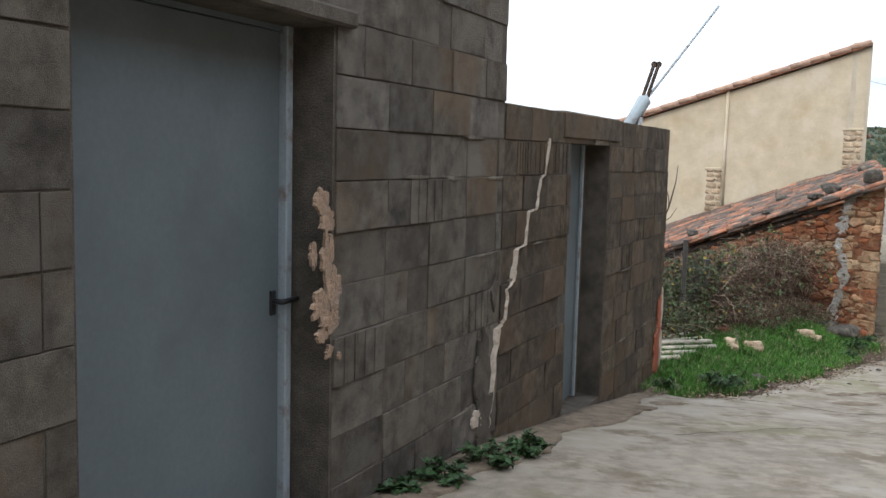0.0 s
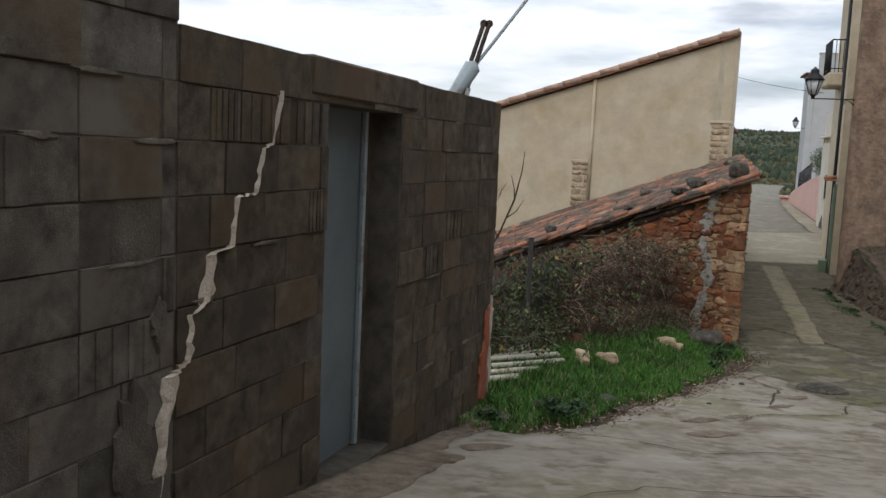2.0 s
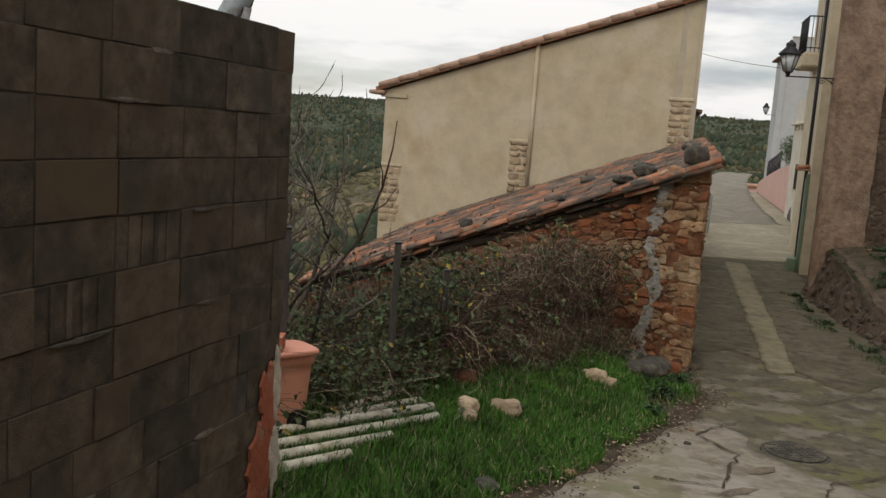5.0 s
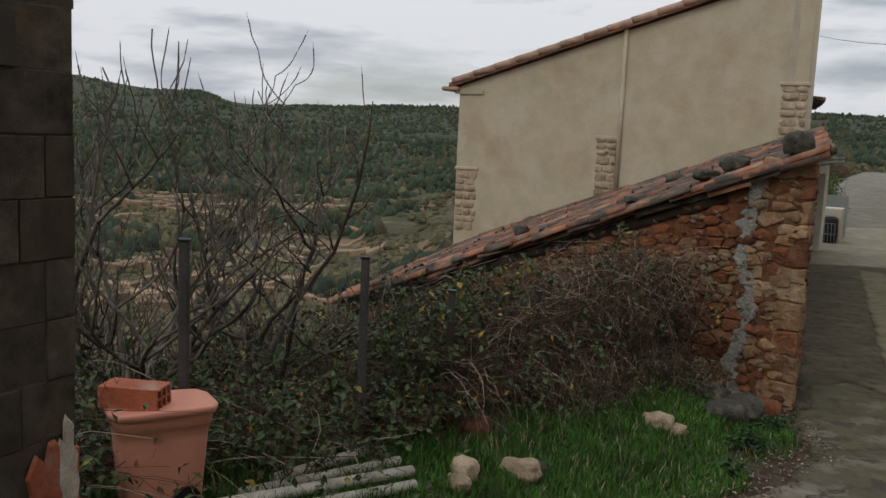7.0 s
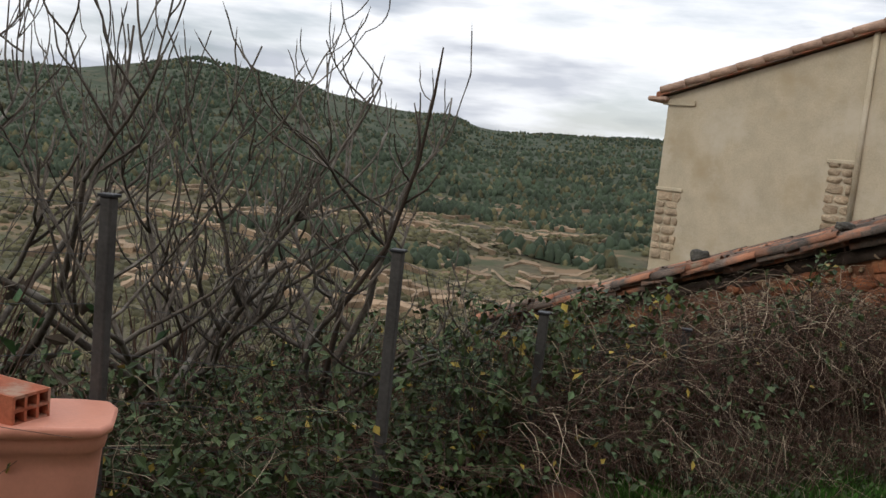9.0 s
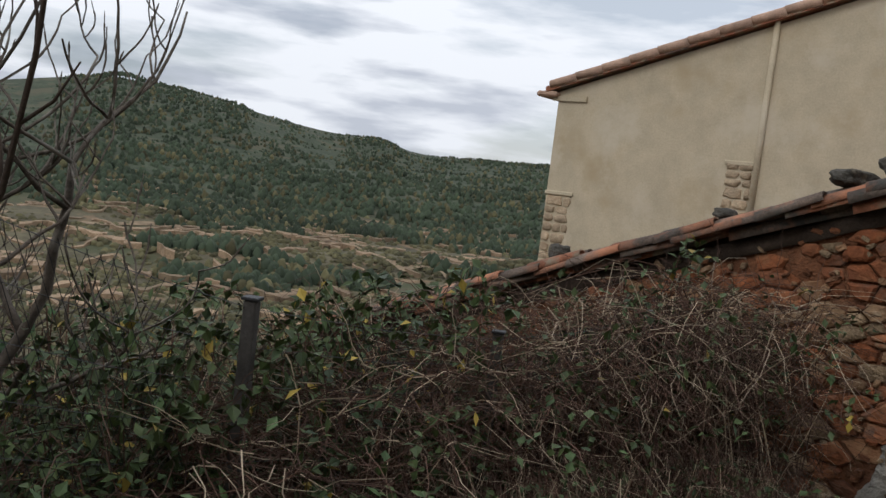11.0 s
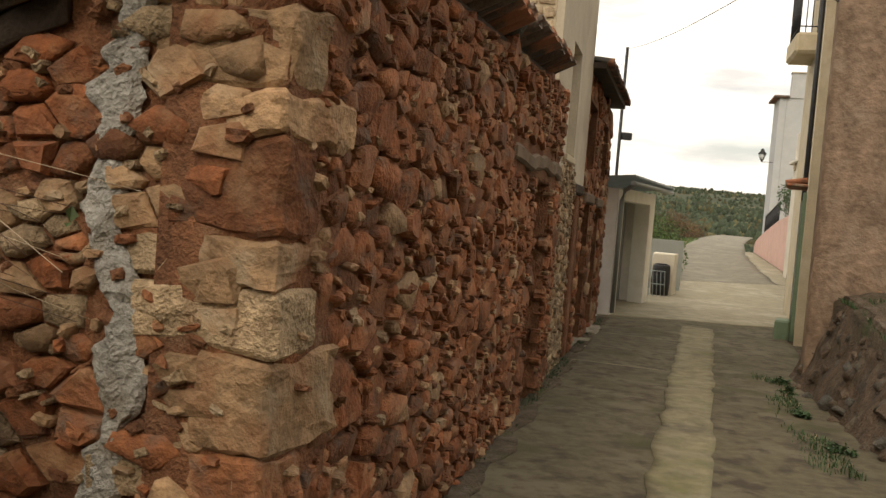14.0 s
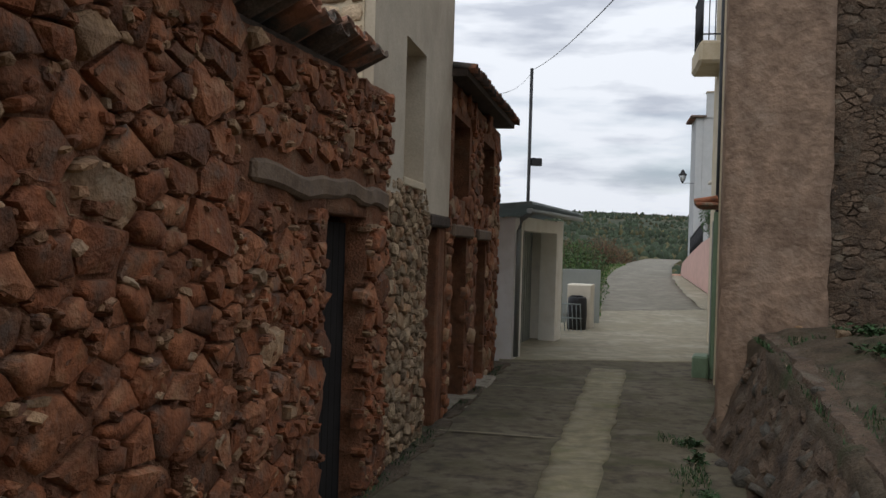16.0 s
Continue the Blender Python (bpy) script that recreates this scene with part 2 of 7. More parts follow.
# near-black: the shade inside rooms and recesses is put into this colour
M_void = material("shade_black", (0.012, 0.010, 0.009), 0.3, 3, 30, 1.0, 0.0)
M_green = material("green_paint", (0.14, 0.20, 0.13), 0.15, 3, 40, 0.6, 0.1)
M_garage = material("grey_painted_door", (0.27, 0.29, 0.28), 0.1, 2, 40, 0.6, 0.1)
M_terracotta = material("pink_plastic", (0.66, 0.29, 0.20), 0.06, 3, 60, 0.5, 0.1, (0.58, 0.25, 0.175), 2.5)
M_brick = material("hollow_clay_brick", (0.38, 0.115, 0.06), 0.25, 6, 60, 0.9, 0.4, (0.38, 0.25, 0.18), 7, spread=0.2)
M_pvc = material("white_pvc", (0.66, 0.62, 0.52), 0.1, 5, 40, 0.45, 0.1, (0.40, 0.34, 0.24), 4)
M_bark = material("grey_bark", (0.095, 0.078, 0.062), 0.4, 12, 80, 0.9, 0.5, (0.24, 0.22, 0.19), 5)
M_twig = material("brown_twig", (0.088, 0.05, 0.035), 0.4, 5, 30, 0.9, 0.0, None, spread=0.45)
M_straw = material("dead_stem", (0.34, 0.27, 0.19), 0.3, 5, 30, 0.9, 0.0, None, spread=0.4)
M_leaf = material("bramble_leaf", (0.045, 0.075, 0.028), 0.4, 5, 30, 0.55, 0.1, None, spread=0.4, tint=(1.25, 1.05, 0.8))
M_glass = material("lamp_glass", (0.55, 0.57, 0.58), 0.05, 5, 50, 0.15, 0.0)
M_hill = material("far_hillside", (0.092, 0.08, 0.046), 0.45, 0.05, 0.5, 1.0, 0.0, [((0.19, 0.125, 0.072), 0.05), ((0.06, 0.066, 0.032), 0.04)], stain_at=(0.52, 0.6))
M_forest = material("forest_floor", (0.044, 0.056, 0.031), 0.4, 0.05, 0.4, 1.0, 0.0, [((0.075, 0.07, 0.04), 0.03)], stain_at=(0.54, 0.62))
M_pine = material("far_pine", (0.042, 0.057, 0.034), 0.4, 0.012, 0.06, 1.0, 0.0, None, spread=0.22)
M_scrub = material("far_scrub", (0.088, 0.08, 0.04), 0.4, 0.03, 0.5, 1.0, 0.0, None, spread=0.45)
M_autumn = material("russet_scrub", (0.13, 0.07, 0.04), 0.4, 0.03, 0.5, 1.0, 0.0, None, spread=0.45)
M_bare = material("bare_thicket", (0.14, 0.11, 0.085), 0.4, 0.3, 3, 1.0, 0.0, None, spread=0.4)


# ---- building helpers ----
def mesh_of(bm, name, mats, smooth=False):
    me = bpy.data.meshes.new(name)
    bm.normal_update()
    if smooth:
        for f in bm.faces:
            f.smooth = True
    bm.to_mesh(me)
    bm.free()
    for m in (mats if isinstance(mats, (list, tuple)) else [mats]):
        me.materials.append(m)
    return me


def thing(name, bm=None, mats=None, label="", category="", group="", kind="", smooth=False, m=None):
    ob = new(name, mesh_of(bm, name, mats, smooth) if bm else None)
    if m is not None:
        ob.matrix_world = m
    return tagged(ob, label, category, group, kind)


def part(name, bm, mats, parent, label="", smooth=False, m=None, kind=""):
    ob = new(name, mesh_of(bm, name, mats, smooth))
    ob.parent = parent
    if m is not None:
        ob.matrix_local = m
    return tagged(ob, label, kind=kind)


def box(bm, x0, x1, y0, y1, z0, z1, bevel=0.0, m=None, mat=0):
    r = bmesh.ops.create_cube(bm, size=1.0)
    vs = r["verts"]
    for v in vs:
        v.co = Vector((x0 + (v.co.x + 0.5) * (x1 - x0), y0 + (v.co.y + 0.5) * (y1 - y0), z0 + (v.co.z + 0.5) * (z1 - z0)))
    fs = list({f for v in vs for f in v.link_faces})
    if bevel:
        es = list({e for v in vs for e in v.link_edges})
        r2 = bmesh.ops.bevel(bm, geom=es, offset=bevel, segments=1, affect="EDGES", profile=0.5)
        fs = list(set(r2["faces"]) | {f for f in fs if f.is_valid})
        vs = list({v for f in fs for v in f.verts})
    for f in fs:
        f.material_index = mat
    if m is not None:
        bmesh.ops.transform(bm, matrix=m, verts=vs)
    return vs


def boxed(*a, **k):
    bm = bmesh.new()
    box(bm, *a, **k)
    return bm


def prism(bm, poly, y0, y1, mat=0):
    """A polygon in x, z drawn out from y0 to y1."""
    a = [bm.verts.new((x, y0, z)) for x, z in poly]
    c = [bm.verts.new((x, y1, z)) for x, z in poly]
    fs = [bm.faces.new(a), bm.faces.new(c[::-1])]
    for i in range(len(poly)):
        j = (i + 1) % len(poly)
        fs.append(bm.faces.new((a[j], a[i], c[i], c[j])))
    for f in fs:
        f.material_index = mat
    bmesh.ops.recalc_face_normals(bm, faces=fs)
    return fs


def tube(bm, pts, radii, sides=6, mat=0, cap=True):
    """A round bar along points, with a radius for each."""
    rings = []
    n = len(pts)
    pts = [Vector(p) for p in pts]
    for i, p in enumerate(pts):
        d = (pts[min(i + 1, n - 1)] - pts[max(i - 1, 0)])
        d = d.normalized() if d.length > 1e-9 else Vector((0, 0, 1))
        side = d.cross(Vector((0.31, 0.17, 0.93)))
        side = side.normalized() if side.length > 1e-4 else Vector((1, 0, 0))
        up = side.cross(d)
        r = radii[i] if isinstance(radii, (list, tuple)) else radii
        rings.append([bm.verts.new(p + r * (math.cos(a) * side + math.sin(a) * up)) for a in (2 * math.pi * k / sides for k in range(sides))])
    for a, c in zip(rings, rings[1:]):
        for k in range(sides):
            f = bm.faces.new((a[k], a[(k + 1) % sides], c[(k + 1) % sides], c[k]))
            f.material_index, f.smooth = mat, sides > 4
    if cap:
        for r in (rings[0][::-1], rings[-1]):
            bm.faces.new(r).material_index = mat


def heading(x, y, degrees, z=0.0):
    """A frame at x, y whose y axis points along that compass heading and x axis to its right."""
    return pose(x, y, z, 0, 0, -degrees)


def sstep(a, b, x):
    t = min(1, max(0, (x - a) / (b - a)))
    return t * t * (3 - 2 * t)


# ---- the lie of the land ----
LANE = heading(6.98, 14.22, 22.4)        # lane: y along it from the shed's corner, x to the right of the shed's wall
LANE_INV = LANE.inverted()
SHED = heading(6.98, 14.22, 27.1)        # shed's front: x to the right along it, y into the shed
WALL = heading(0.421, 5.15, 25.9)        # yard wall: y along its street face, x out to the street
WALL_INV = WALL.inverted()
PROFILE = ((-30, 0.5), (-5, 0.12), (0, 0.08), (3.4, 0.06), (5.0, -0.12), (7.3, -0.46), (9.0, -0.76), (11, -1.0), (13, -1.18), (16, -1.27),
           (22, -1.42), (30, -1.62), (38, -1.72), (48, -1.6), (70, -0.95), (100, -0.35), (200, 0.3))


def road_z(x, y):
    t = y + 0.25 * x
    for (a, za), (c, zc) in zip(PROFILE, PROFILE[1:]):
        if t < c:
            k = (t - a) / (c - a)
            return za + (zc - za) * k
    return PROFILE[-1][1]


def off_lane(x, y):
    """Metres to the valley side of the line from the wall's end to the shed's corner and on along the lane."""
    dx, dy = x - 2.25, y - 8.85
    a = (-dx * 0.757 + dy * 0.654)
    p = LANE_INV @ Vector((x, y, 0))
    w = WALL_INV @ Vector((x, y, 0))
    if p.y > 0:
        return -p.x
    if w.y < 3.3:
        return -w.x
    return a + 0.62 * sstep(0, -1.6, p.y)


def valley(x, y):
    """How far the slope has fallen away below the village at a place."""
    d = off_lane(x, y)
    if d < 2.2:
        return 0.0
    return 0.45 * (d - 2.2) if d < 60 else 26.0


def ground_z(x, y):
    d = off_lane(x, y)
    z = sum(road_z(x + i, y + j) for i in (-0.6, 0, 0.6) for j in (-0.6, 0, 0.6)) / 9
    w = WALL_INV @ Vector((x, y, 0))
    p = LANE_INV @ Vector((x, y, 0))
    if p.y < 1.5 and w.y > 3.2:
        z += 0.36 * sstep(0.0, 1.5, d) * sstep(1.8, 0.2, p.y)
    z -= valley(x, y)
    z += 0.012 * noise.noise((x * 1.1, y * 1.1, 0)) + 0.03 * sstep(0.1, 0.8, d) * noise.noise((x * 2.3, y * 2.3, 4))
    return z


SKYLINE = ((-180, 0.05), (-90, 0.05), (-60, 0.045), (-41, 0.038), (-35, 0.039), (-32.5, 0.055), (-30.2, 0.064), (-27.5, 0.058), (-23.7, 0.05), (-21.5, 0.04),
           (-17.9, 0.031), (-14.7, 0.033), (-11.7, 0.020), (-7, 0.024), (-1.5, 0.028), (10, 0.03), (21, 0.035), (28, 0.034), (60, 0.045), (180, 0.05))


def ridge(az):
    """Height of the skyline above the eye, as a slope, for a compass bearing."""
    for (a, ha), (c, hc) in zip(SKYLINE, SKYLINE[1:]):
        if az <= c:
            k = (az - a) / (c - a)
            k = k * k * (3 - 2 * k)
            return ha + (hc - ha) * k
    return 0.05


def far_z(x, y):
    az = math.degrees(math.atan2(x - 4, y - 8))
    r = math.hypot(x - 4, y - 8)
    h = ridge(az)
    west = sstep(20, -8, az) * sstep(-175, -130, az)
    low = -7 - 20 * west
    rise = sstep(90, 1500, r) * 0.35 + 0.65 * sstep(300, 1450, r)
    h_top = h
    z = low * (1 - rise) + (h_top * 1460) * rise
    z += sstep(120, 300, r) * sstep(1500, 800, r) * (7 * noise.noise((x * 0.006, y * 0.006, 2)) + 3 * noise.noise((x * 0.02, y * 0.02, 5)))
    z += sstep(900, 1300, r) * 2.5 * noise.noise((x * 0.02, y * 0.02, 9))
    terr = sstep(80, 130, r) * sstep(420, 260, r) * west
    step = 3.0
    q = z / step
    z = z * (1 - terr) + terr * step * (math.floor(q) + sstep(0.55, 0.95, q - math.floor(q)))
    return z


def land_z(x, y):
    r = math.hypot(x - 4, y - 8)
    k = sstep(22, 75, r)
    p = LANE_INV @ Vector((x, y, 0))
    lane = sstep(9, 3, abs(p.x - 1.5)) * sstep(120, 70, r) if p.y > 0 else 0
    k *= 1 - lane
    return ground_z(x, y) * (1 - k) + far_z(x, y) * k


def axis(fine_from, fine_to, fine, far):
    v, out = fine_from, []
    while v < fine_to:
        out.append(v)
        v += fine
    d, s = fine, out[-1]
    while s < far:
        d *= 1.13
        s += d
        out.append(s)
    d, s, pre = fine, out[0], []
    while s > -far:
        d *= 1.13
        s -= d
        pre.append(s)
    return pre[::-1] + out


xs, ys = axis(-1, 15, 0.22, 2300), axis(-1, 30, 0.22, 2300)
verts = [(x, y, land_z(x, y)) for y in ys for x in xs]
W_ = len(xs)
faces, slots = [], []
for j in range(len(ys) - 1):
    for i in range(W_ - 1):
        faces.append((j * W_ + i, j * W_ + i + 1, (j + 1) * W_ + i + 1, (j + 1) * W_ + i))
        cx, cy = (xs[i] + xs[i + 1]) / 2, (ys[j] + ys[j + 1]) / 2
        r_ = math.hypot(cx - 4, cy - 8) + 60 * noise.noise((cx * 0.006, cy * 0.006, 4))
        slots.append(0 if r_ < 45 else (1 if r_ < 430 else 2))
me = bpy.data.meshes.new("ground")
me.from_pydata(verts, [], faces)
me.materials.append(M_earth)
me.materials.append(M_hill)
me.materials.append(M_forest)
me.polygons.foreach_set("material_index", slots)
me.polygons.foreach_set("use_smooth", [True] * len(faces))
ground = tagged(new("ground", me), "earth, grass and wooded hillside round the lane", "ground", kind="structure")


def sheet(name, inside, lift, mat, x0, x1, y0, y1, step, label, category, thick=0.04, rough=0.0):
    """A slab that lies on the ground wherever inside(x, y) holds, with a real edge."""
    bm = bmesh.new()
    nx, ny = int((x1 - x0) / step) + 1, int((y1 - y0) / step) + 1
    grid = {}

    def at(i, j):
        if (i, j) not in grid:
            x, y = x0 + i * step, y0 + j * step
            z = max(ground_z(x, y), land_z(x, y)) + lift + rough * noise.noise((x * 3, y * 3, 8))
            grid[i, j] = bm.verts.new((x, y, z))
        return grid[i, j]
    for j in range(ny):
        for i in range(nx):
            if inside(x0 + (i + 0.5) * step, y0 + (j + 0.5) * step):
                f = bm.faces.new((at(i, j), at(i + 1, j), at(i + 1, j + 1), at(i, j + 1)))
                f.smooth = True
    edge = [e for e in bm.edges if e.is_boundary]
    rim = {}
    for e in edge:
        for v, o in (tuple(e.verts), tuple(e.verts)[::-1]):
            rim.setdefault(v, []).append(o)
    for _ in range(4):
        moved = {v: (v.co.xy + sum((o.co.xy for o in os), Vector((0, 0))) / len(os)) / 2 for v, os in rim.items()}
        for v, c in moved.items():
            v.co.xy = c
    for v in rim:
        v.co.z = max(ground_z(v.co.x, v.co.y), land_z(v.co.x, v.co.y)) + lift
    r = bmesh.ops.extrude_edge_only(bm, edges=edge)
    for v in (g for g in r["geom"] if isinstance(g, bmesh.types.BMVert)):
        v.co.z -= thick
    return thing(name, bm, mat, label, category, kind="structure")


def lane_xy(x, y):
    p = LANE_INV @ Vector((x, y, 0))
    return p.x, p.y


def damp_from(px, x, y):
    """How far along the lane the damp, mossy stretch begins."""
    return -2.6 - 2.3 * sstep(-0.3, 1.2, px) + 0.9 * sstep(2.2, 4.5, px) + 0.7 * noise.noise((x * 0.9, y * 0.9, 5)) + 0.25 * noise.noise((x * 3.1, y * 3.1, 5))


def on_yard(x, y):
    """The worn concrete in front of the yard wall, up to a broken line across the lane."""
    px, py = lane_xy(x, y)
    d = off_lane(x, y)
    wob = 0.16 * noise.noise((x * 1.7, y * 1.7, 3)) + 0.05 * noise.noise((x * 6, y * 6, 3))
    return d < -0.12 + wob and px < 6.2 and py < damp_from(px, x, y) + 0.5 and py > -26


def on_damp(x, y):
    """The mossy, damp stretch between the yard and the shed's corner."""
    px, py = lane_xy(x, y)
    d = off_lane(x, y)
    wob = 0.16 * noise.noise((x * 1.7, y * 1.7, 3)) + 0.05 * noise.noise((x * 6, y * 6, 3))
    return d < -0.12 + wob and -0.3 < px < 6.0 and damp_from(px, x, y) - 0.6 < py < 2.2


def on_lane(x, y):
    px, py = lane_xy(x, y)
    wob = 0.05 * noise.noise((x * 2, y * 2, 1))
    return py >= 1.0 - 1.2 * sstep(0.5, 2.0, px) + 4 * wob + 0.6 * noise.noise((x * 1.3, y * 1.3, 7)) and -0.02 < px < 2.95 + 0.05 * max(0, py - 9) and py < 15.0 + 0.35 * px + wob


def lane_bend(py):
    return 0.0022 * max(0, py - 34) ** 2


def on_slab(x, y):
    """The pale slab in front of the garage and the white house, bright light in its colour."""
    px, py = lane_xy(x, y)
    left = -0.1 - 0.9 * sstep(15, 16.5, py) if py < 21 else 1.5 * sstep(21, 26, py) - 0.2
    return 14.9 + 0.35 * px <= py < 27.2 + 0.6 * px + 0.3 * noise.noise((x, y, 4)) and left < px < 5.58


def on_far_lane(x, y):
    px, py = lane_xy(x, y)
    return 27.0 + 0.6 * px <= py < 78 and 1.3 + lane_bend(py) < px < 4.95 + 0.8 * lane_bend(py)


def on_apron(x, y):
    px, py = lane_xy(x, y)
    return 30.1 <= py < 50 and 4.95 + 0.8 * lane_bend(py) + 0.12 * noise.noise((x, y, 6)) <= px < 5.9


yard = sheet("pavement_yard", on_yard, 0.03, M_concrete, -4, 15, -16, 18, 0.11, "worn stained concrete lane surface with cracks", "pavement", 0.06, 0.004)
damp = sheet("pavement_damp", on_damp, 0.026, M_damp, 3, 15, 6, 18, 0.1, "damp mossy concrete at the mouth of the lane", "pavement", 0.06, 0.004)
lane = sheet("road_lane", on_lane, 0.035, M_road_dark, 5, 18, 10.5, 33, 0.1, "damp grey concrete lane between the walls", "road")
slab = sheet("road_slab", on_slab, 0.04, M_slab, 8, 32, 24, 50, 0.18, "concrete slab before the garage, painted pale for brighter light", "road")
apron = sheet("pavement_apron", on_apron, 0.055, M_slab, 18, 40, 36, 66, 0.16, "pale cement footway along the pink ramp wall", "pavement")
far_lane = sheet("road_far", on_far_lane, 0.04, M_farroad, 8, 60, 24, 92, 0.3, "grey concrete lane leading out of the village", "road")
def on_strip(x, y):
    px, py = lane_xy(x, y)
    wob = 0.05 * noise.noise((x * 2.5, y * 2.5, 2))
    return 0.93 + 0.037 * py < px + wob < 1.27 + 0.052 * py and 0.3 + 2 * wob < py < 14.3


strip = sheet("road_gutter", lambda x, y: on_strip(x, y),
              0.047, M_gutter, 7, 16, 13, 29, 0.07, "mossy pale concrete strip along the middle of the lane", "road", 0.02)


def bank_top(s):
    return -0.95 + 0.5 * sstep(3.2, 8.0, s)


bm = bmesh.new()
grid = []
for j in range(60):
    s_ = -5.5 + 15.6 * j / 59
    row = []
    for i in range(24):
        k = 2.92 + (i / 23) ** 1.5 * 7.0
        p = LANE @ Vector((k + 0.09 * noise.noise((s_ * 1.6, 0, 3)), s_, 0))
        z = bank_top(s_) + 0.2 * min(k - 2.92, 3.0) + 0.1 * noise.noise((p.x * 1.4, p.y * 1.4, 1)) + 0.06 * noise.noise((p.x * 4, p.y * 4, 2))
        row.append(bm.verts.new((p.x, p.y, z - (0.03 if i == 0 else 0))))
    grid.append(row)
for a, c in zip(grid, grid[1:]):
    for i in range(23):
        bm.faces.new((a[i], a[i + 1], c[i + 1], c[i])).smooth = True
r = bmesh.ops.extrude_edge_only(bm, edges=[e for e in bm.edges if e.is_boundary])
for v in (g for g in r["geom"] if isinstance(g, bmesh.types.BMVert)):
    v.co.z -= 2.2
bank = thing("ground_bank", bm, M_earth, "bare earth bank with weeds above a low retaining wall", "ground", kind="structure")

# dirt and moss along the feet of the walls, and slab joints across the lane
margin = sheet("ground_margin", lambda x, y: -0.02 < lane_xy(x, y)[0] < 0.13 + 0.12 * noise.noise((x * 1.6, y * 1.6, 2)) + 0.05 * noise.noise((x * 7, y * 7, 3)) and 0.0 < lane_xy(x, y)[1] < 14.5,
               0.05, M_earth, 6, 16, 13, 29, 0.06, "dirt and moss gathered along the foot of the wall", "ground", 0.02)
def wall_foot(x, y):
    w = WALL_INV @ Vector((x, y, 0))
    return 0.0 < w.x < 0.26 + 0.3 * noise.noise((x * 1.3, y * 1.3, 2)) + 0.16 * noise.noise((x * 4, y * 4, 3)) + 0.08 * noise.noise((x * 11, y * 11, 3)) and -3.5 < w.y < 3.9


margin_wall = sheet("ground_wall_foot", wall_foot, 0.042, M_dirt, -2, 4, 1, 10, 0.05, "gritty brown dirt washed along the foot of the block wall", "ground", 0.02)
for s_, a, c in ((8.15, 0.1, 1.22), (11.6, 0.2, 1.35)):
    bm = bmesh.new()
    prev = None
    for k in range(25):
        q = a + (c - a) * k / 24
        y0 = s_ + 0.02 * noise.noise((q * 3, s_, 1))
        w = 0.02 + 0.012 * noise.noise((q * 9, s_, 5))
        cur = []
        for d in (-w, w):
            p = LANE @ Vector((q, y0 + d, 0))
            cur.append(bm.verts.new((p.x, p.y, ground_z(p.x, p.y) + 0.052)))
        if prev:
            bm.faces.new((prev[0], cur[0], cur[1], prev[1]))
        prev = cur
    thing("slab_joint", bm, M_gutter, "pale mortar joint across the lane slabs", "pavement", kind="structure")


# ---- the yard wall of concrete blocks ----
def block_mesh(w, h=0.194, d=0.2, ribbed=False, mat=None):
    bm = bmesh.new()
    box(bm, -d, 0, 0, w, 0, h, bevel=0.002)
    if ribbed:
        for k in range(4):
            y = w * (0.2 + 0.2 * k)
            box(bm, -0.01, 0.006, y - 0.012, y + 0.012, 0.004, h - 0.004)
    return mesh_of(bm, "block", mat or M_block)


BLOCK_MESHES = {}


def put_block(parent, y, z, w, ribbed, out, mat):
    key = (round(w * 50), ribbed, mat.name)
    if key not in BLOCK_MESHES:
        BLOCK_MESHES[key] = block_mesh(key[0] / 50 - 0.005, ribbed=ribbed, mat=mat)
    ob = new("block", BLOCK_MESHES[key])
    ob.parent = parent
    ob.matrix_local = pose(out, y, z, random.uniform(-0.5, 0.5), 0, random.uniform(-0.5, 0.5))


def wall_base(y):
    p = WALL @ Vector((0.2, y, 0))
    return ground_z(p.x, p.y)


def yard_wall(name, y0, y1, top, holes, label, mat):
    """Courses of blocks between y0 and y1 up to top(y); holes are (y0, y1, z0, z1)."""
    bm = bmesh.new()
    lo = min(wall_base(y0), wall_base(y1)) - 0.25
    edges = [y0] + sorted(e for h in holes for e in h[:2]) + [y1]
    for a, c in zip(edges, edges[1:]):
        hole = next((h for h in holes if h[0] <= (a + c) / 2 <= h[1]), None)
        if hole is None:
            box(bm, -0.19, -0.006, a, c, lo, top((a + c) / 2) - 0.01)
        else:
            box(bm, -0.19, -0.007, a, c, lo, hole[2])
            box(bm, -0.19, -0.007, a, c, hole[3], top((a + c) / 2) - 0.01)
    ob = thing(name, bm, M_joint, label, "wall", kind="structure", m=WALL)
    rows = int((3.3 - lo) / 0.2)
    z0 = 1.78 - 0.2 * math.ceil((1.78 - lo) / 0.2)
    for r in range(rows + 2):
        z = z0 + 0.2 * r
        y = y0
        first = True
        while y < y1 - 0.02:
            w = 0.4 if not first or r % 2 else 0.2
            if random.random() < 0.16:
                w = random.choice((0.2, 0.3))
            first = False
            c = min(y + w, y1)
            for h in holes:
                if h[2] < z + 0.1 < h[3]:
                    if y < h[0] < c:
                        c = h[0]
                    elif h[0] <= y < h[1]:
                        c = y = h[1]
            if c - y > 0.06 and z + 0.15 < top((y + c) / 2):
                put_block(ob, y + 0.005, z + 0.004, round((c - y) * 50) / 50, random.random() < 0.07, random.uniform(-0.005, 0.007), mat)
            y = max(c, y + 0.01)
    return ob


GATE = (-3.09, -1.89, -0.3, 1.95)
DOOR = (1.0, 1.95, -0.36, 1.61)
low_wall = yard_wall("wall_yard_low", -0.19, 4.08, lambda y: 1.78, [DOOR], "low grey concrete block yard wall with a stepped crack", M_block_low)
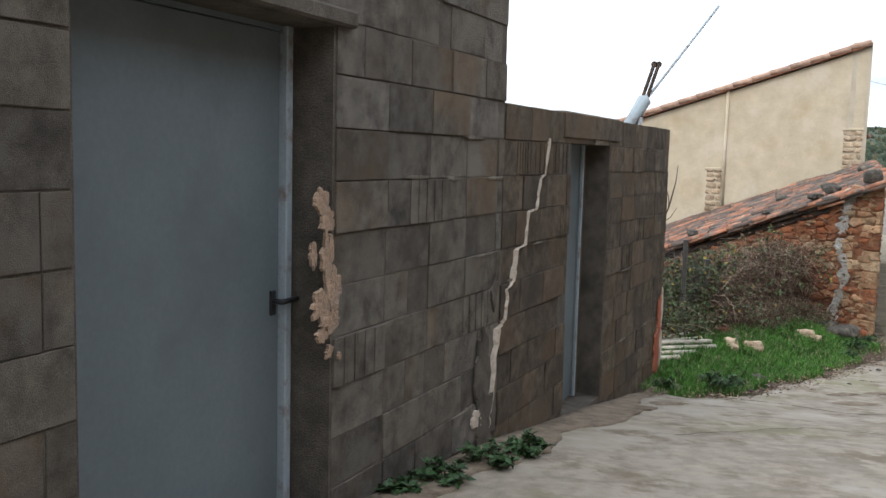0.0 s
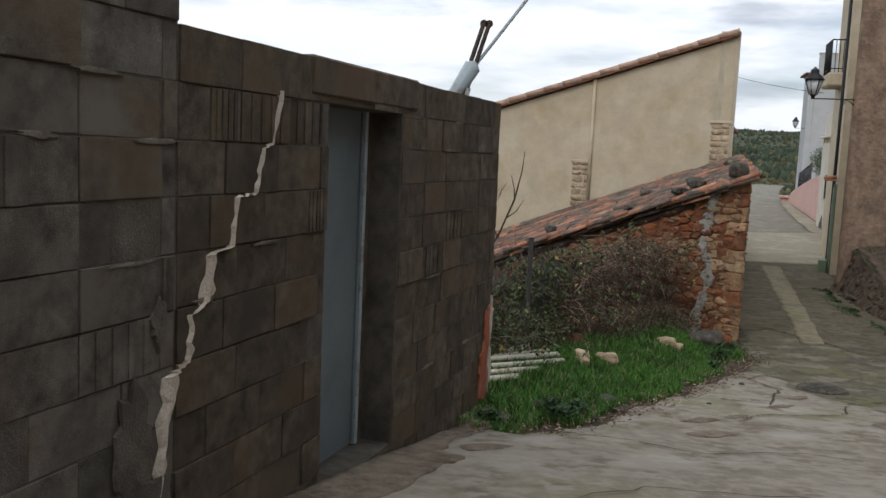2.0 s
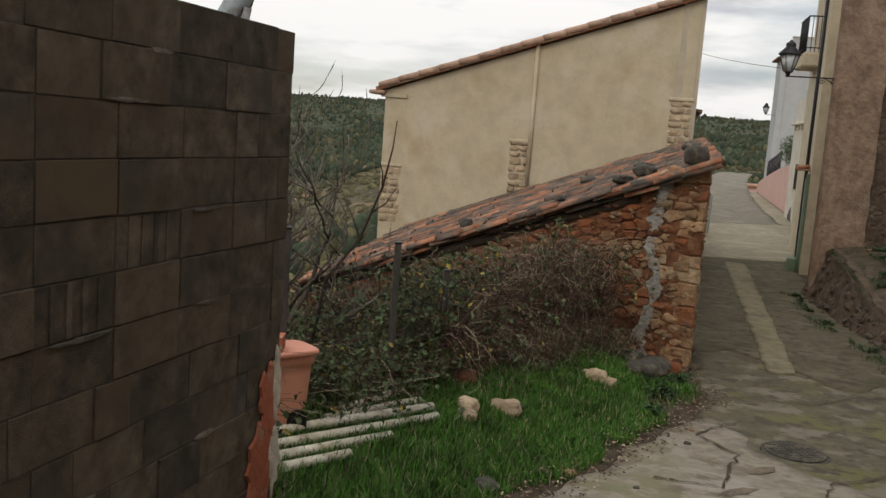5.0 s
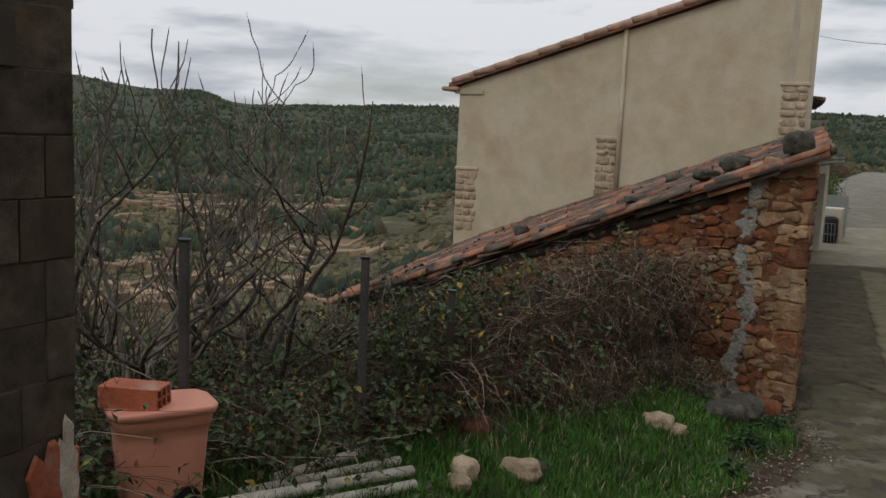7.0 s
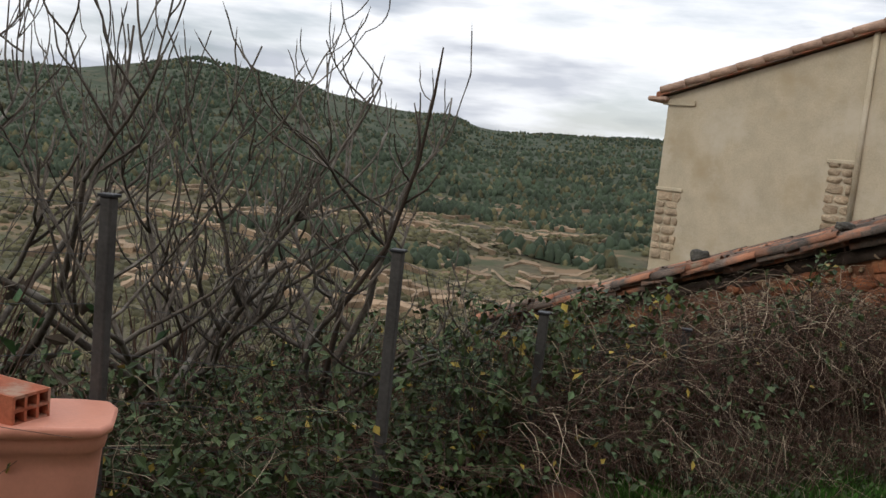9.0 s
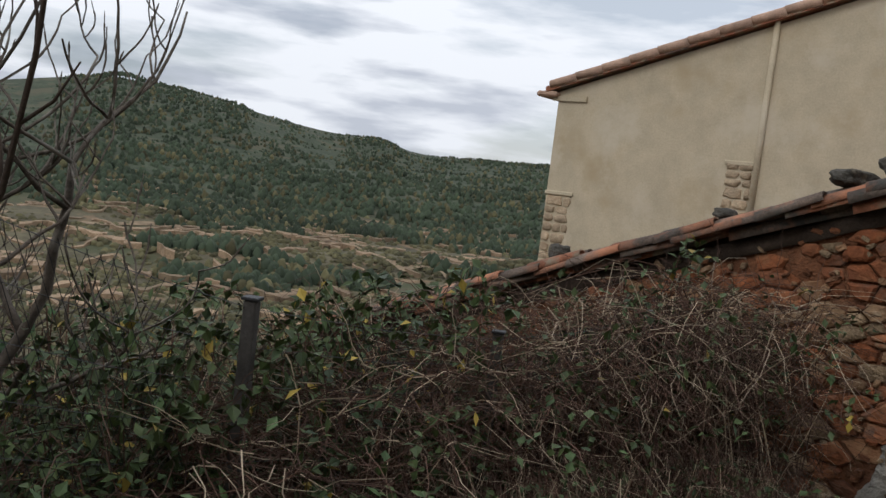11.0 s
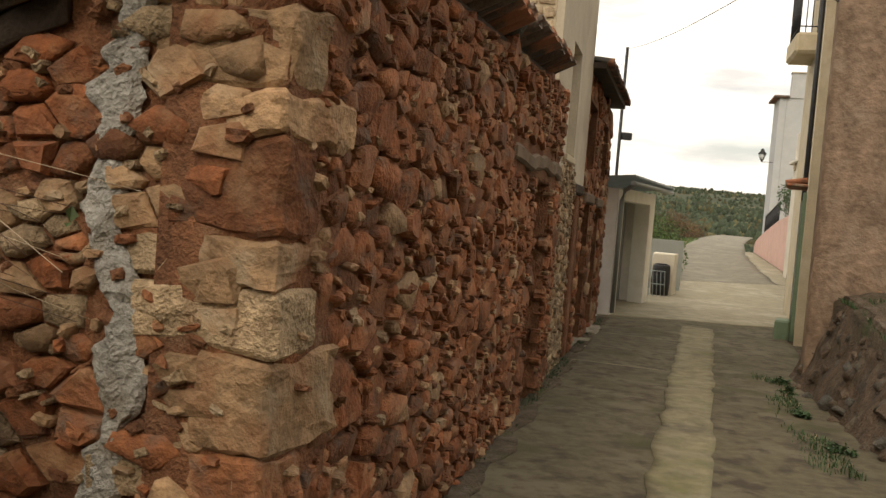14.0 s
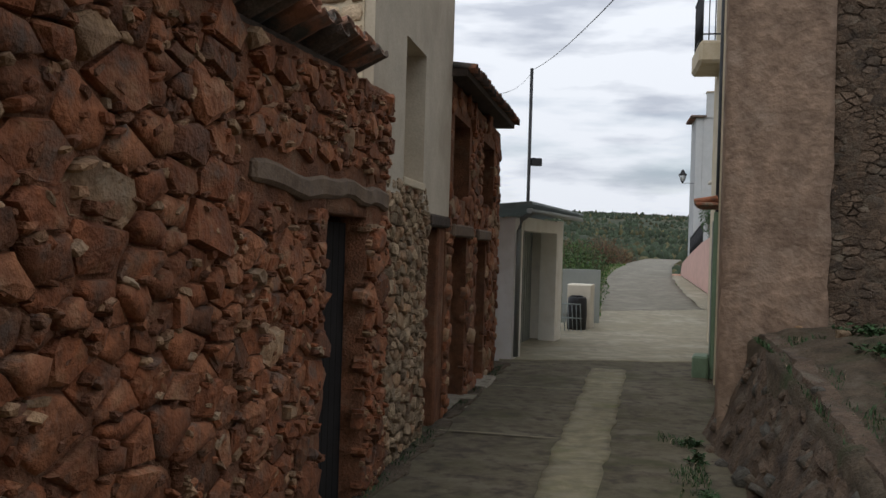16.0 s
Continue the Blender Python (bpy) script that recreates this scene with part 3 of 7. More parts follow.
high_wall = yard_wall("wall_yard_high", -6.0, -0.192, lambda y: 3.2, [GATE], "tall grey concrete block wall with a steel gate", M_block)
# rendered lintels, jambs, gate and door
part("lintel", boxed(-0.2, 0.012, DOOR[0] - 0.2, DOOR[1] + 0.22, 1.612, 1.79, bevel=0.012), M_block_low, low_wall)
part("lintel", boxed(-0.2, 0.03, GATE[0] - 0.3, GATE[1] + 0.12, 1.955, 2.02, bevel=0.01), M_joint, high_wall, "pale concrete lintel ledge")


def patch_shape(parent, name, y, z, w, h, x, mat, seed, normal="x"):
    """A thin scab of old render with a ragged outline, standing 8 mm proud."""
    rnd = random.Random(seed)
    n = 26
    pts = []
    for k in range(n):
        a = 2 * math.pi * k / n
        r = 1 + 0.5 * noise.noise((math.cos(a) * 2 + seed, math.sin(a) * 2, seed)) + 0.3 * noise.noise((math.cos(a) * 5 + seed, math.sin(a) * 5, seed)) + rnd.uniform(-0.16, 0.16)
        pts.append((0.5 * w * r * math.cos(a), 0.5 * h * r * math.sin(a)))
    bm = bmesh.new()
    lo = [bm.verts.new((0, p, q)) for p, q in pts]
    hi = [bm.verts.new((0.011 + 0.004 * noise.noise((p * 20, q * 20, seed)), p * 0.93, q * 0.93)) for p, q in pts]
    mid = bm.verts.new((0.012, 0, 0))
    for i in range(n):
        j = (i + 1) % n
        bm.faces.new((lo[i], lo[j], hi[j], hi[i]))
        bm.faces.new((hi[i], hi[j], mid))
    m = pose(x, y, z, 0, 0, 180 if normal == "out" else 0)
    part(name, bm, mat, parent, m=m)


for i, (y, z, w, h) in enumerate(((-0.01, 1.31, 0.1, 0.1), (0.03, 1.24, 0.1, 0.09), (0.03, 1.09, 0.08, 0.2), (0.07, 0.98, 0.1, 0.16), (-0.06, 1.12, 0.05, 0.1), (-0.01, 0.92, 0.12, 0.12), (0.06, 0.86, 0.13, 0.1), (0.0, 0.81, 0.07, 0.06), (0.05, 0.74, 0.05, 0.05), (0.12, 0.71, 0.03, 0.03))):
    patch_shape(high_wall, "render_patch", -1.97 + y, z, w, h, 0.004 if y > 0.03 else 0.003, M_patch, 3 + i)
# mortar squeezed from the joints and trowelled flat here and there
rnd_s = random.Random(8)
for i in range(26):
    y = rnd_s.uniform(-1.7, 3.9)
    z = -0.22 + 0.2 * rnd_s.randint(0, 9) + rnd_s.uniform(-0.012, 0.012)
    if DOOR[0] - 0.25 < y < DOOR[1] + 0.2 or z < wall_base(y) + 0.15:
        continue
    low = y > -0.15
    if not low and y > -0.3:
        continue
    patch_shape(low_wall if low else high_wall, "mortar_smear", y, z, rnd_s.uniform(0.12, 0.32), rnd_s.uniform(0.012, 0.03), -0.003, M_smear if not low or i % 3 else M_joint, 200 + i)
# jamb reveal of the gate, set back from the street face
part("jamb", boxed(-0.34, -0.2, GATE[1] - 0.01, GATE[1] + 0.14, -0.3, 1.95), M_joint, high_wall)
part("jamb", boxed(-0.34, -0.2, GATE[0] - 0.14, GATE[0] + 0.01, -0.3, 1.95), M_joint, high_wall)
gate = thing("steel_gate", None, None, "closed blue-grey painted sheet steel gate leaf", "gate", m=WALL @ pose(-0.2, GATE[0] + 0.02, 0))
W_GATE = GATE[1] - GATE[0] - 0.04
part("leaf", boxed(-0.035, 0.0, 0.005, W_GATE - 0.045, -0.12, 1.93, bevel=0.004), M_steel, gate)
part("frame", boxed(-0.05, 0.03, W_GATE - 0.04, W_GATE, -0.12, 1.96, bevel=0.004), M_steel_lit, gate, "steel upright in the pale lit tone")
part("frame", boxed(-0.05, 0.012, 0.006, W_GATE - 0.046, 1.932, 1.965), M_steel, gate)
bm = bmesh.new()
box(bm, 0.0, 0.010, W_GATE - 0.105, W_GATE - 0.072, 0.87, 0.965, bevel=0.003)
tube(bm, [(0.005, W_GATE - 0.09, 0.925), (0.05, W_GATE - 0.09, 0.925), (0.055, W_GATE - 0.0, 0.928)], 0.011, 8)
part("handle", bm, M_dark, gate, "black lever handle")
door = thing("yard_door", None, None, "closed grey-blue sheet steel door set deep in the wall", "door", m=WALL @ pose(-0.19, DOOR[0], 0))
W_DOOR = DOOR[1] - DOOR[0]
part("leaf", boxed(-0.04, 0.0, 0.0, W_DOOR - 0.14, DOOR[2] + 0.02, 1.6, bevel=0.004), M_steel, door)
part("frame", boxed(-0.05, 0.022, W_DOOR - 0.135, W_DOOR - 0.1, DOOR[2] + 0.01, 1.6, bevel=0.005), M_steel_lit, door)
part("seam", boxed(0.0, 0.012, W_DOOR - 0.165, W_DOOR - 0.145, DOOR[2] + 0.03, 1.58, bevel=0.003), M_steel, door)
part("jamb", boxed(-0.25, 0.0, W_DOOR - 0.1, W_DOOR, DOOR[2] + 0.01, 1.6), M_block_low, door)
bm = bmesh.new()
box(bm, -0.3, -0.01, DOOR[0] - 0.02, DOOR[1] + 0.04, -0.9, DOOR[2] + 0.004, bevel=0.03)
bmesh.ops.subdivide_edges(bm, edges=[e for e in bm.edges if e.calc_length() > 0.15], cuts=4, use_grid_fill=True)
for v in bm.verts:
    v.co += 0.03 * noise.noise_vector(v.co * 5)
thing("door_step", bm, M_joint, "rough broken concrete threshold below the yard door", "step", kind="structure", m=WALL)

# the stepped crack, filled with pale mortar, as ragged runs down the joints
crack = ((1.6, 0.62), (1.38, 0.55), (1.36, 0.48), (1.18, 0.43), (1.17, 0.30), (0.98, 0.27), (0.96, 0.13), (0.78, 0.10), (0.75, 0.0), (0.58, -0.02), (0.55, -0.1), (0.3, -0.16), (0.1, -0.19), (-0.02, -0.24))
bm = bmesh.new()
left, right = [], []
rnd = random.Random(5)
for (z0, y0), (z1, y1) in zip(crack, crack[1:]):
    for k in range(5):
        t = k / 5
        z, y = z0 + (z1 - z0) * t, y0 + (y1 - y0) * t
        wide = (0.014 + 0.03 * sstep(1.6, 0.4, z) + 0.022 * rnd.random()) * (1.0 if abs(z1 - z0) > 0.05 else 0.7)
        left.append((y - wide * rnd.uniform(0.3, 1.3), z + rnd.uniform(-0.008, 0.008)))
        right.append((y + wide * rnd.uniform(0.3, 1.3), z + rnd.uniform(-0.008, 0.008)))
va = [bm.verts.new((0.0, y, z)) for y, z in left]
vb = [bm.verts.new((0.0, y, z)) for y, z in right]
vc = [bm.verts.new((0.017 + rnd.uniform(-0.003, 0.004), (a[0] + c[0]) / 2, (a[1] + c[1]) / 2)) for a, c in zip(left, right)]
for i in range(len(va) - 1):
    bm.faces.new((va[i], vc[i], vc[i + 1], va[i + 1]))
    bm.faces.new((vc[i], vb[i], vb[i + 1], vc[i + 1]))
bmesh.ops.recalc_face_normals(bm, faces=bm.faces)
part("mortar_seam", bm, M_mortar_pale, low_wall, "pale ragged mortar seam filling a stepped crack", m=pose(0, -0.1, 0))
for i, (y, z, w, h) in enumerate(((-0.42, 0.35, 0.2, 0.5), (-0.36, 0.05, 0.3, 0.36), (-0.5, 0.1, 0.12, 0.1), (-0.3, 0.75, 0.08, 0.16))):
    patch_shape(low_wall if y > -0.19 else high_wall, "render_patch", y, z, w, h, 0.004, M_joint if i != 2 else M_mortar_pale, 31 + i)

# broken end of the wall: red hollow bricks and torn mortar below, plain end above
for k in range(7):
    w = random.uniform(0.10, 0.16)
    part("brick", boxed(-0.17, -0.03 + random.uniform(-0.01, 0.012), 4.082, 4.082 + random.uniform(0.03, 0.07), -0.68 + 0.115 * k, -0.68 + 0.115 * k + 0.1, bevel=0.006), M_brick, low_wall, "broken red brick" if k == 0 else "")
for i, (y, z, w, h, mat) in enumerate(((3.92, -0.34, 0.28, 0.52, M_brick), (3.97, -0.02, 0.2, 0.36, M_brick), (4.03, 0.06, 0.08, 0.36, M_mortar_pale), (4.035, -0.33, 0.1, 0.34, M_mortar_pale))):
    patch_shape(low_wall, "render_patch", y, z, w, h, 0.003 + 0.003 * i, mat, 71 + i)

# leaning poles stored behind the wall
poles = thing("leaning_poles", None, None, "bundle of metal poles leaning behind the block wall", "poles", m=pose(1.72, 9.05, 0))
bm = bmesh.new()
tube(bm, [(-0.75, 0.25, -0.35), (0.05, 0.02, 1.75), (0.95, 0.0, 3.0)], 0.014, 8)
part("long_rod", bm, M_steel_lit, poles, "thin galvanised rod")
for dx in (0.0, 0.045):
    bm = bmesh.new()
    a, c = Vector((-0.45 + dx, 0.2, -0.35)), Vector((0.34 + dx, -0.02, 2.42))
    tube(bm, [a, c], 0.018, 6)
    r = bmesh.ops.create_cone(bm, segments=12, radius1=0.03, radius2=0.03, depth=0.02, cap_ends=True)
    bmesh.ops.transform(bm, verts=r["verts"], matrix=Matrix.Translation(c) @ pose(0, 0, 0, 90, 0, 0))
    part("flat_bar", bm, M_oldwood, poles, "rusty bar with an eye at its end")
bm = bmesh.new()
tube(bm, [(-0.3, 0.2, -0.35), (0.0, 0.03, 1.6), (0.27, 0.0, 2.08), (0.3, 0.0, 2.1)], [0.03, 0.05, 0.07, 0.03], 8)
part("sleeve", bm, M_steel_lit, poles, "pale grey metal sleeve")
bm = bmesh.new()
tube(bm, [(-0.2, 0.15, -0.35), (0.24, -0.02, 1.9)], 0.022, 8)
part("stub", bm, M_steel_lit, poles)


# ---- rubble masonry ----
def stone_mesh(w, h, depth, mat=None):
    """One rough lump: an uneven polygon that swells towards its middle."""
    n = 8
    poly = []
    for k in range(n):
        a = 2 * math.pi * (k + random.uniform(-0.25, 0.25)) / n
        q = max(abs(math.cos(a)), abs(math.sin(a))) ** 0.75
        poly.append((0.5 * w * math.cos(a) / q * random.uniform(0.8, 1.03), 0.5 * h * math.sin(a) / q * random.uniform(0.8, 1.03)))
    return poly_stone(poly, depth)


def poly_stone(poly, depth):
    """A quarry-faced stone over an outline given about its own middle: rough arris, faceted and tilted face."""
    bm = bmesh.new()
    n = len(poly)
    tx, tz = random.uniform(-0.22, 0.22), random.uniform(-0.28, 0.28)
    base = [bm.verts.new((x, 0.05, z)) for x, z in poly]
    mid = [bm.verts.new((x * random.uniform(0.95, 1.0), -depth * random.uniform(0.3, 0.62), z * random.uniform(0.95, 1.0))) for x, z in poly]
    k = [random.uniform(0.68, 0.94) for _ in poly]
    ring = [bm.verts.new((x * q, -depth * random.uniform(0.8, 1.1) + tx * x * 0.5 + tz * z * 0.5, z * q)) for (x, z), q in zip(poly, k)]
    top = bm.verts.new((random.uniform(-0.01, 0.01), -depth * random.uniform(0.95, 1.3), random.uniform(-0.01, 0.01)))
    for lo, hi in ((base, mid), (mid, ring)):
        for i in range(n):
            bm.faces.new((lo[i], lo[(i + 1) % n], hi[(i + 1) % n], hi[i]))
    for i in range(n):
        bm.faces.new((ring[i], ring[(i + 1) % n], top))
    bmesh.ops.recalc_face_normals(bm, faces=bm.faces)
    if random.random() < 0.5:
        for f in bm.faces:
            f.smooth = True
    return bm


def clip(poly, mx, mz, nx, nz):
    """The part of a polygon on the near side of a line through (mx, mz) with normal (nx, nz)."""
    out = []
    for (ax, az), (bx, bz) in zip(poly, poly[1:] + poly[:1]):
        da, db = (ax - mx) * nx + (az - mz) * nz, (bx - mx) * nx + (bz - mz) * nz
        if da <= 0:
            out.append((ax, az))
        if da * db < 0:
            t = da / (da - db)
            out.append((ax + t * (bx - ax), az + t * (bz - az)))
    return out


def stone_cells(x0, x1, bottom, top, size, skip):
    """Tight, uneven cells over a face, large and small mixed, wider than high."""
    zlo = min(bottom(x0), bottom(x1))
    zhi = max(top(x0), top(x1), top((x0 + x1) / 2))
    pts = []
    tries = int(14 * (x1 - x0) * (zhi - zlo) / (size * size))
    for _ in range(tries):
        x, z = random.uniform(x0 - 0.1, x1 + 0.1), random.uniform(zlo - 0.1, zhi + 0.1)
        r = size * (0.36 + 0.85 * max(0.0, min(1.0, 0.5 + 0.9 * noise.noise((x * 2.3, z * 2.3, size * 50))))) * random.uniform(0.75, 1.15)
        if all(((x - a) / 1.75) ** 2 + (z - c) ** 2 > (0.5 * (r + q)) ** 2 for a, c, q in pts):
            pts.append((x, z, r))
    arr = np.array([(a / 1.75, c) for a, c, q in pts])
    cells = []
    for i, (x, z, r) in enumerate(pts):
        if not (x0 < x < x1 and bottom(x) < z < top(x)) or (skip and skip(x, z)):
            continue
        g = r * 1.25
        poly = [(x - g * 1.75, z - g), (x + g * 1.75, z - g), (x + g * 1.75, z + g), (x - g * 1.75, z + g)]
        for j in np.argsort(((arr - arr[i]) ** 2).sum(1))[1:15]:
            a, c, q = pts[j]
            t = r / (r + q)
            dx, dz = (a - x) / 3.06, c - z
            poly = clip(poly, x + (a - x) * t, z + (c - z) * t, dx, dz)
            if len(poly) < 3:
                break
        poly = clip(poly, x0, 0, -1, 0)
        poly = clip(poly, x1, 0, 1, 0) if len(poly) > 2 else poly
        if len(poly) < 3:
            continue
        cx, cz = sum(p[0] for p in poly) / len(poly), sum(p[1] for p in poly) / len(poly)
        out = []
        for (ax, az), (bx, bz) in zip(poly, poly[1:] + poly[:1]):
            if math.hypot(bx - ax, bz - az) > 0.02:
                out.append((ax, az))
        if random.random() < 0.03:
            continue
        gap = random.uniform(0.88, 1.0)
        out = [((ax - cx) * gap * random.uniform(0.93, 1.02), (az - cz) * gap * random.uniform(0.93, 1.02)) for ax, az in out]
        if len(out) > 2:
            cells.append((cx, cz, out))
    return cells


def rubble(parent, m, x0, x1, bottom, top, mats, size=0.17, depth=0.035, limit=300, skip=None, keep=None):
    """Stones over the face x0..x1 of the frame m (x along, z up, -y out). Past the limit they are joined."""
    cells = stone_cells(x0, x1, bottom, top, size, skip)
    cells.sort(key=lambda c: (abs(c[0] - (keep if keep is not None else x0))))
    rest = ([], [], [], [])
    inv = parent.matrix_world.inverted()
    for i, (cx, cz, poly) in enumerate(cells):
        mat = mats(cx, cz)
        bm = poly_stone(poly, depth * random.uniform(0.5, 1.6))
        place = inv @ m @ pose(cx, 0.004, cz)
        if i < limit:
            ob = new("stone", mesh_of(bm, "stone", mat))
            ob.parent = parent
            ob.matrix_basis = place
        else:
            base = len(rest[0])
            bm.verts.index_update()
            rest[0].extend([tuple(place @ v.co) for v in bm.verts])
            if mat not in rest[2]:
                rest[2].append(mat)
            for f in bm.faces:
                rest[1].append([base + v.index for v in f.verts])
                rest[3].append(rest[2].index(mat))
            bm.free()
    if rest[0]:
        me = bpy.data.meshes.new("stones")
        me.from_pydata(rest[0], [], rest[1])
        for mm in rest[2]:
            me.materials.append(mm)
        me.polygons.foreach_set("material_index", rest[3])
        ob = new("stones", me)
        ob.parent = parent
        tagged(ob, kind="stuff")


def tile_mesh(mat, length=0.42, r=0.085, wide=1.0):
    bm = bmesh.new()
    n = 6
    rows = []
    for y, k in ((0.0, 1.0), (length, 0.8)):
        for rr in (r * k, (r - 0.013) * k):
            rows.append([bm.verts.new((rr * math.cos(math.pi * i / n), y, rr * 0.85 * math.sin(math.pi * i / n))) for i in range(n + 1)])
    o0, i0, o1, i1 = rows
    for i in range(n):
        bm.faces.new((o0[i], o1[i], o1[i + 1], o0[i + 1])).smooth = True
        bm.faces.new((i0[i], i0[i + 1], i1[i + 1], i1[i])).smooth = True
        bm.faces.new((o0[i], o0[i + 1], i0[i + 1], i0[i]))
        bm.faces.new((o1[i], i1[i], i1[i + 1], o1[i + 1]))
    for i in (0, n):
        bm.faces.new((o0[i], i0[i], i1[i], o1[i]))
    bmesh.ops.recalc_face_normals(bm, faces=bm.faces)
    return mesh_of(bm, "tile", mat)


# ---- the shed ----
FRONT_LEN, SHED_LEN = 5.1, 6.2


def roof_z(w, u):
    """Top of the shed's roof boards, w metres in from the lane wall and u along it."""
    return 1.13 + 0.055 * u - 0.385 * w + 0.025 * math.sin(math.pi * min(1, max(0, w / 5.2)))


def base_at(frame_, x, y):
    p = frame_ @ Vector((x, y, 0))
    return land_z(p.x, p.y)


FRONT = SHED @ pose(0, 0, 0)                         # x right along the front, -y towards the yard
SIDE = LANE @ pose(0, 0, 0, 0, 0, 90)                # x along the lane, -y out to the lane
shed = thing("wall_shed", None, None, "old shed walls of red rubble stone and clay mortar", "shed", kind="structure", m=SHED)


def earthen(x0, x1, z0, z1, thick=0.38, amp=0.02, step=0.045):
    """A wall slab with a lumpy clay face towards -y; z0 and z1 give its foot and head along x."""
    bm = bmesh.new()
    nx = max(2, int((x1 - x0) / step))
    nz = max(2, int((z1((x0 + x1) / 2) - z0((x0 + x1) / 2)) / step))
    rows = []
    for j in range(nz + 1):
        row = []
        for i in range(nx + 1):
            x = x0 + (x1 - x0) * i / nx
            z = z0(x) + (z1(x) - z0(x)) * j / nz
            y = -amp * (-0.2 + noise.noise((x * 5, z * 6, 1)) + 0.6 * noise.noise((x * 14, z * 16, 7)))
            row.append(bm.verts.new((x, y, z)))
        rows.append(row)
    for a, c in zip(rows, rows[1:]):
        for i in range(nx):
            bm.faces.new((a[i], a[i + 1], c[i + 1], c[i])).smooth = True
    r = bmesh.ops.extrude_edge_only(bm, edges=[e for e in bm.edges if e.is_boundary])
    back = [g for g in r["geom"] if isinstance(g, bmesh.types.BMVert)]
    for v in back:
        v.co.y = thick
    bmesh.ops.contextual_create(bm, geom=[e for e in bm.edges if e.is_boundary])
    bmesh.ops.recalc_face_normals(bm, faces=bm.faces)
    return bm


part("front_wall", earthen(-FRONT_LEN, 0.0, lambda x: -1.6 + 0.35 * min(0, x + 1.5), lambda x: roof_z(-x, 0) - 0.05), M_clay, shed)
DOORWAY = (4.75, 5.62, -1.6, 0.5)
SI = SHED.inverted() @ SIDE
for a, c in ((0.0, DOORWAY[0]), (DOORWAY[1], SHED_LEN)):
    part("lane_wall", earthen(a, c, lambda x: -1.8, lambda x: roof_z(0, x) - 0.04), M_clay, shed, m=SI)
part("lane_wall", earthen(DOORWAY[0], DOORWAY[1], lambda x: DOORWAY[3], lambda x: roof_z(0, x) - 0.04), M_clay, shed, m=SI)
part("back_wall", boxed(-FRONT_LEN, -FRONT_LEN + 0.35, 0.36, 5.2, -5, -0.9), M_clay, shed)
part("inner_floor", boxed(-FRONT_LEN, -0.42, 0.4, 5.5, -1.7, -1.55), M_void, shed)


def front_mats(x, z):
    r = random.random()
    if x > -0.42:
        return M_quoin if r < 0.75 else M_stone
    # share of pale stones raised to stand in for stronger light on this face
    return M_paler if r < 0.2 else (M_quoin if r < 0.45 else M_stone)


rubble(shed, FRONT, -2.6, 0.0, lambda x: -1.35, lambda x: roof_z(-x, 0) - 0.17, front_mats, 0.104, 0.032, 260, keep=0.0,
       skip=lambda x, z: x > -0.12 or -0.6 < x + 0.06 * math.sin(5 * z) < -0.49)
# thin dark strip along the head of the front wall
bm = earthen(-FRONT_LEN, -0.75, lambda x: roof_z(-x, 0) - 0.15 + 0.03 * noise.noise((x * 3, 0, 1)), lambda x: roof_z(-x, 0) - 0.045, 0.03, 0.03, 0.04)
part("wall_plate", bm, M_oldwood, shed, "dark lumpy strip under the roof edge", m=pose(0, -0.035, 0))
# large corner stones, end on to both faces
z = -1.4
i = 0
while z < 0.98:
    h = random.uniform(0.13, 0.3)
    wide = random.uniform(0.34, 0.46) if i % 2 else random.uniform(0.2, 0.3)
    deep = random.uniform(0.16, 0.24) if i % 2 else random.uniform(0.3, 0.42)
    bm = bmesh.new()
    box(bm, -wide, random.uniform(0.01, 0.025), -random.uniform(0.016, 0.034), deep, z, z + h - random.uniform(0.0, 0.012), bevel=0.016)
    bmesh.ops.subdivide_edges(bm, edges=[e for e in bm.edges if e.calc_length() > 0.06], cuts=4, use_grid_fill=True)
    for v in bm.verts:
        v.co += 0.03 * noise.noise_vector(v.co * 5) + 0.014 * noise.noise_vector(v.co * 13) + 0.006 * noise.noise_vector(v.co * 31)
    part("stone", bm, random.choice((M_quoin, M_quoin, M_quoin, M_stone, M_paler)), shed, smooth=False)
    z += h
    i += 1
# the repaired crack: a ragged, trowelled run of grey cement
bm = bmesh.new()
rows = []
for j in range(150):
    zz = -1.3 + 2.28 * j / 149
    mid = -0.53 - 0.05 * math.sin(5 * zz) + 0.05 * noise.noise((0, zz * 4, 2)) + 0.03 * noise.noise((0, zz * 13, 5))
    half = 0.072 + 0.05 * noise.noise((1, zz * 5, 3)) + 0.03 * noise.noise((1, zz * 17, 4))
    half = max(0.012, half)
    row = []
    for i in range(13):
        q = -1 + i / 6
        x = mid + half * q * (1 + 0.25 * noise.noise((q * 3, zz * 22, 6)))
        y = -0.03 * (1 - q ** 4) - 0.022 * noise.noise((x * 11, zz * 11, 7)) * (1 - q ** 2) - 0.012 * noise.noise((x * 34, zz * 34, 1)) - 0.012
        row.append(bm.verts.new((x, y, zz)))
    rows.append(row)
for a, c in zip(rows, rows[1:]):
    for k in range(12):
        bm.faces.new((a[k], a[k + 1], c[k + 1], c[k]))
part("cement_repair", bm, M_cement, shed, "ragged run of grey cement filling a crack")
rubble(shed, SIDE, 0.25, 3.45, lambda x: -1.45 - 0.02 * x, lambda x: roof_z(0, x) - 0.07, lambda x, z: M_stone if random.random() < 0.93 else M_quoin, 0.145, 0.036, 290, keep=0.2)
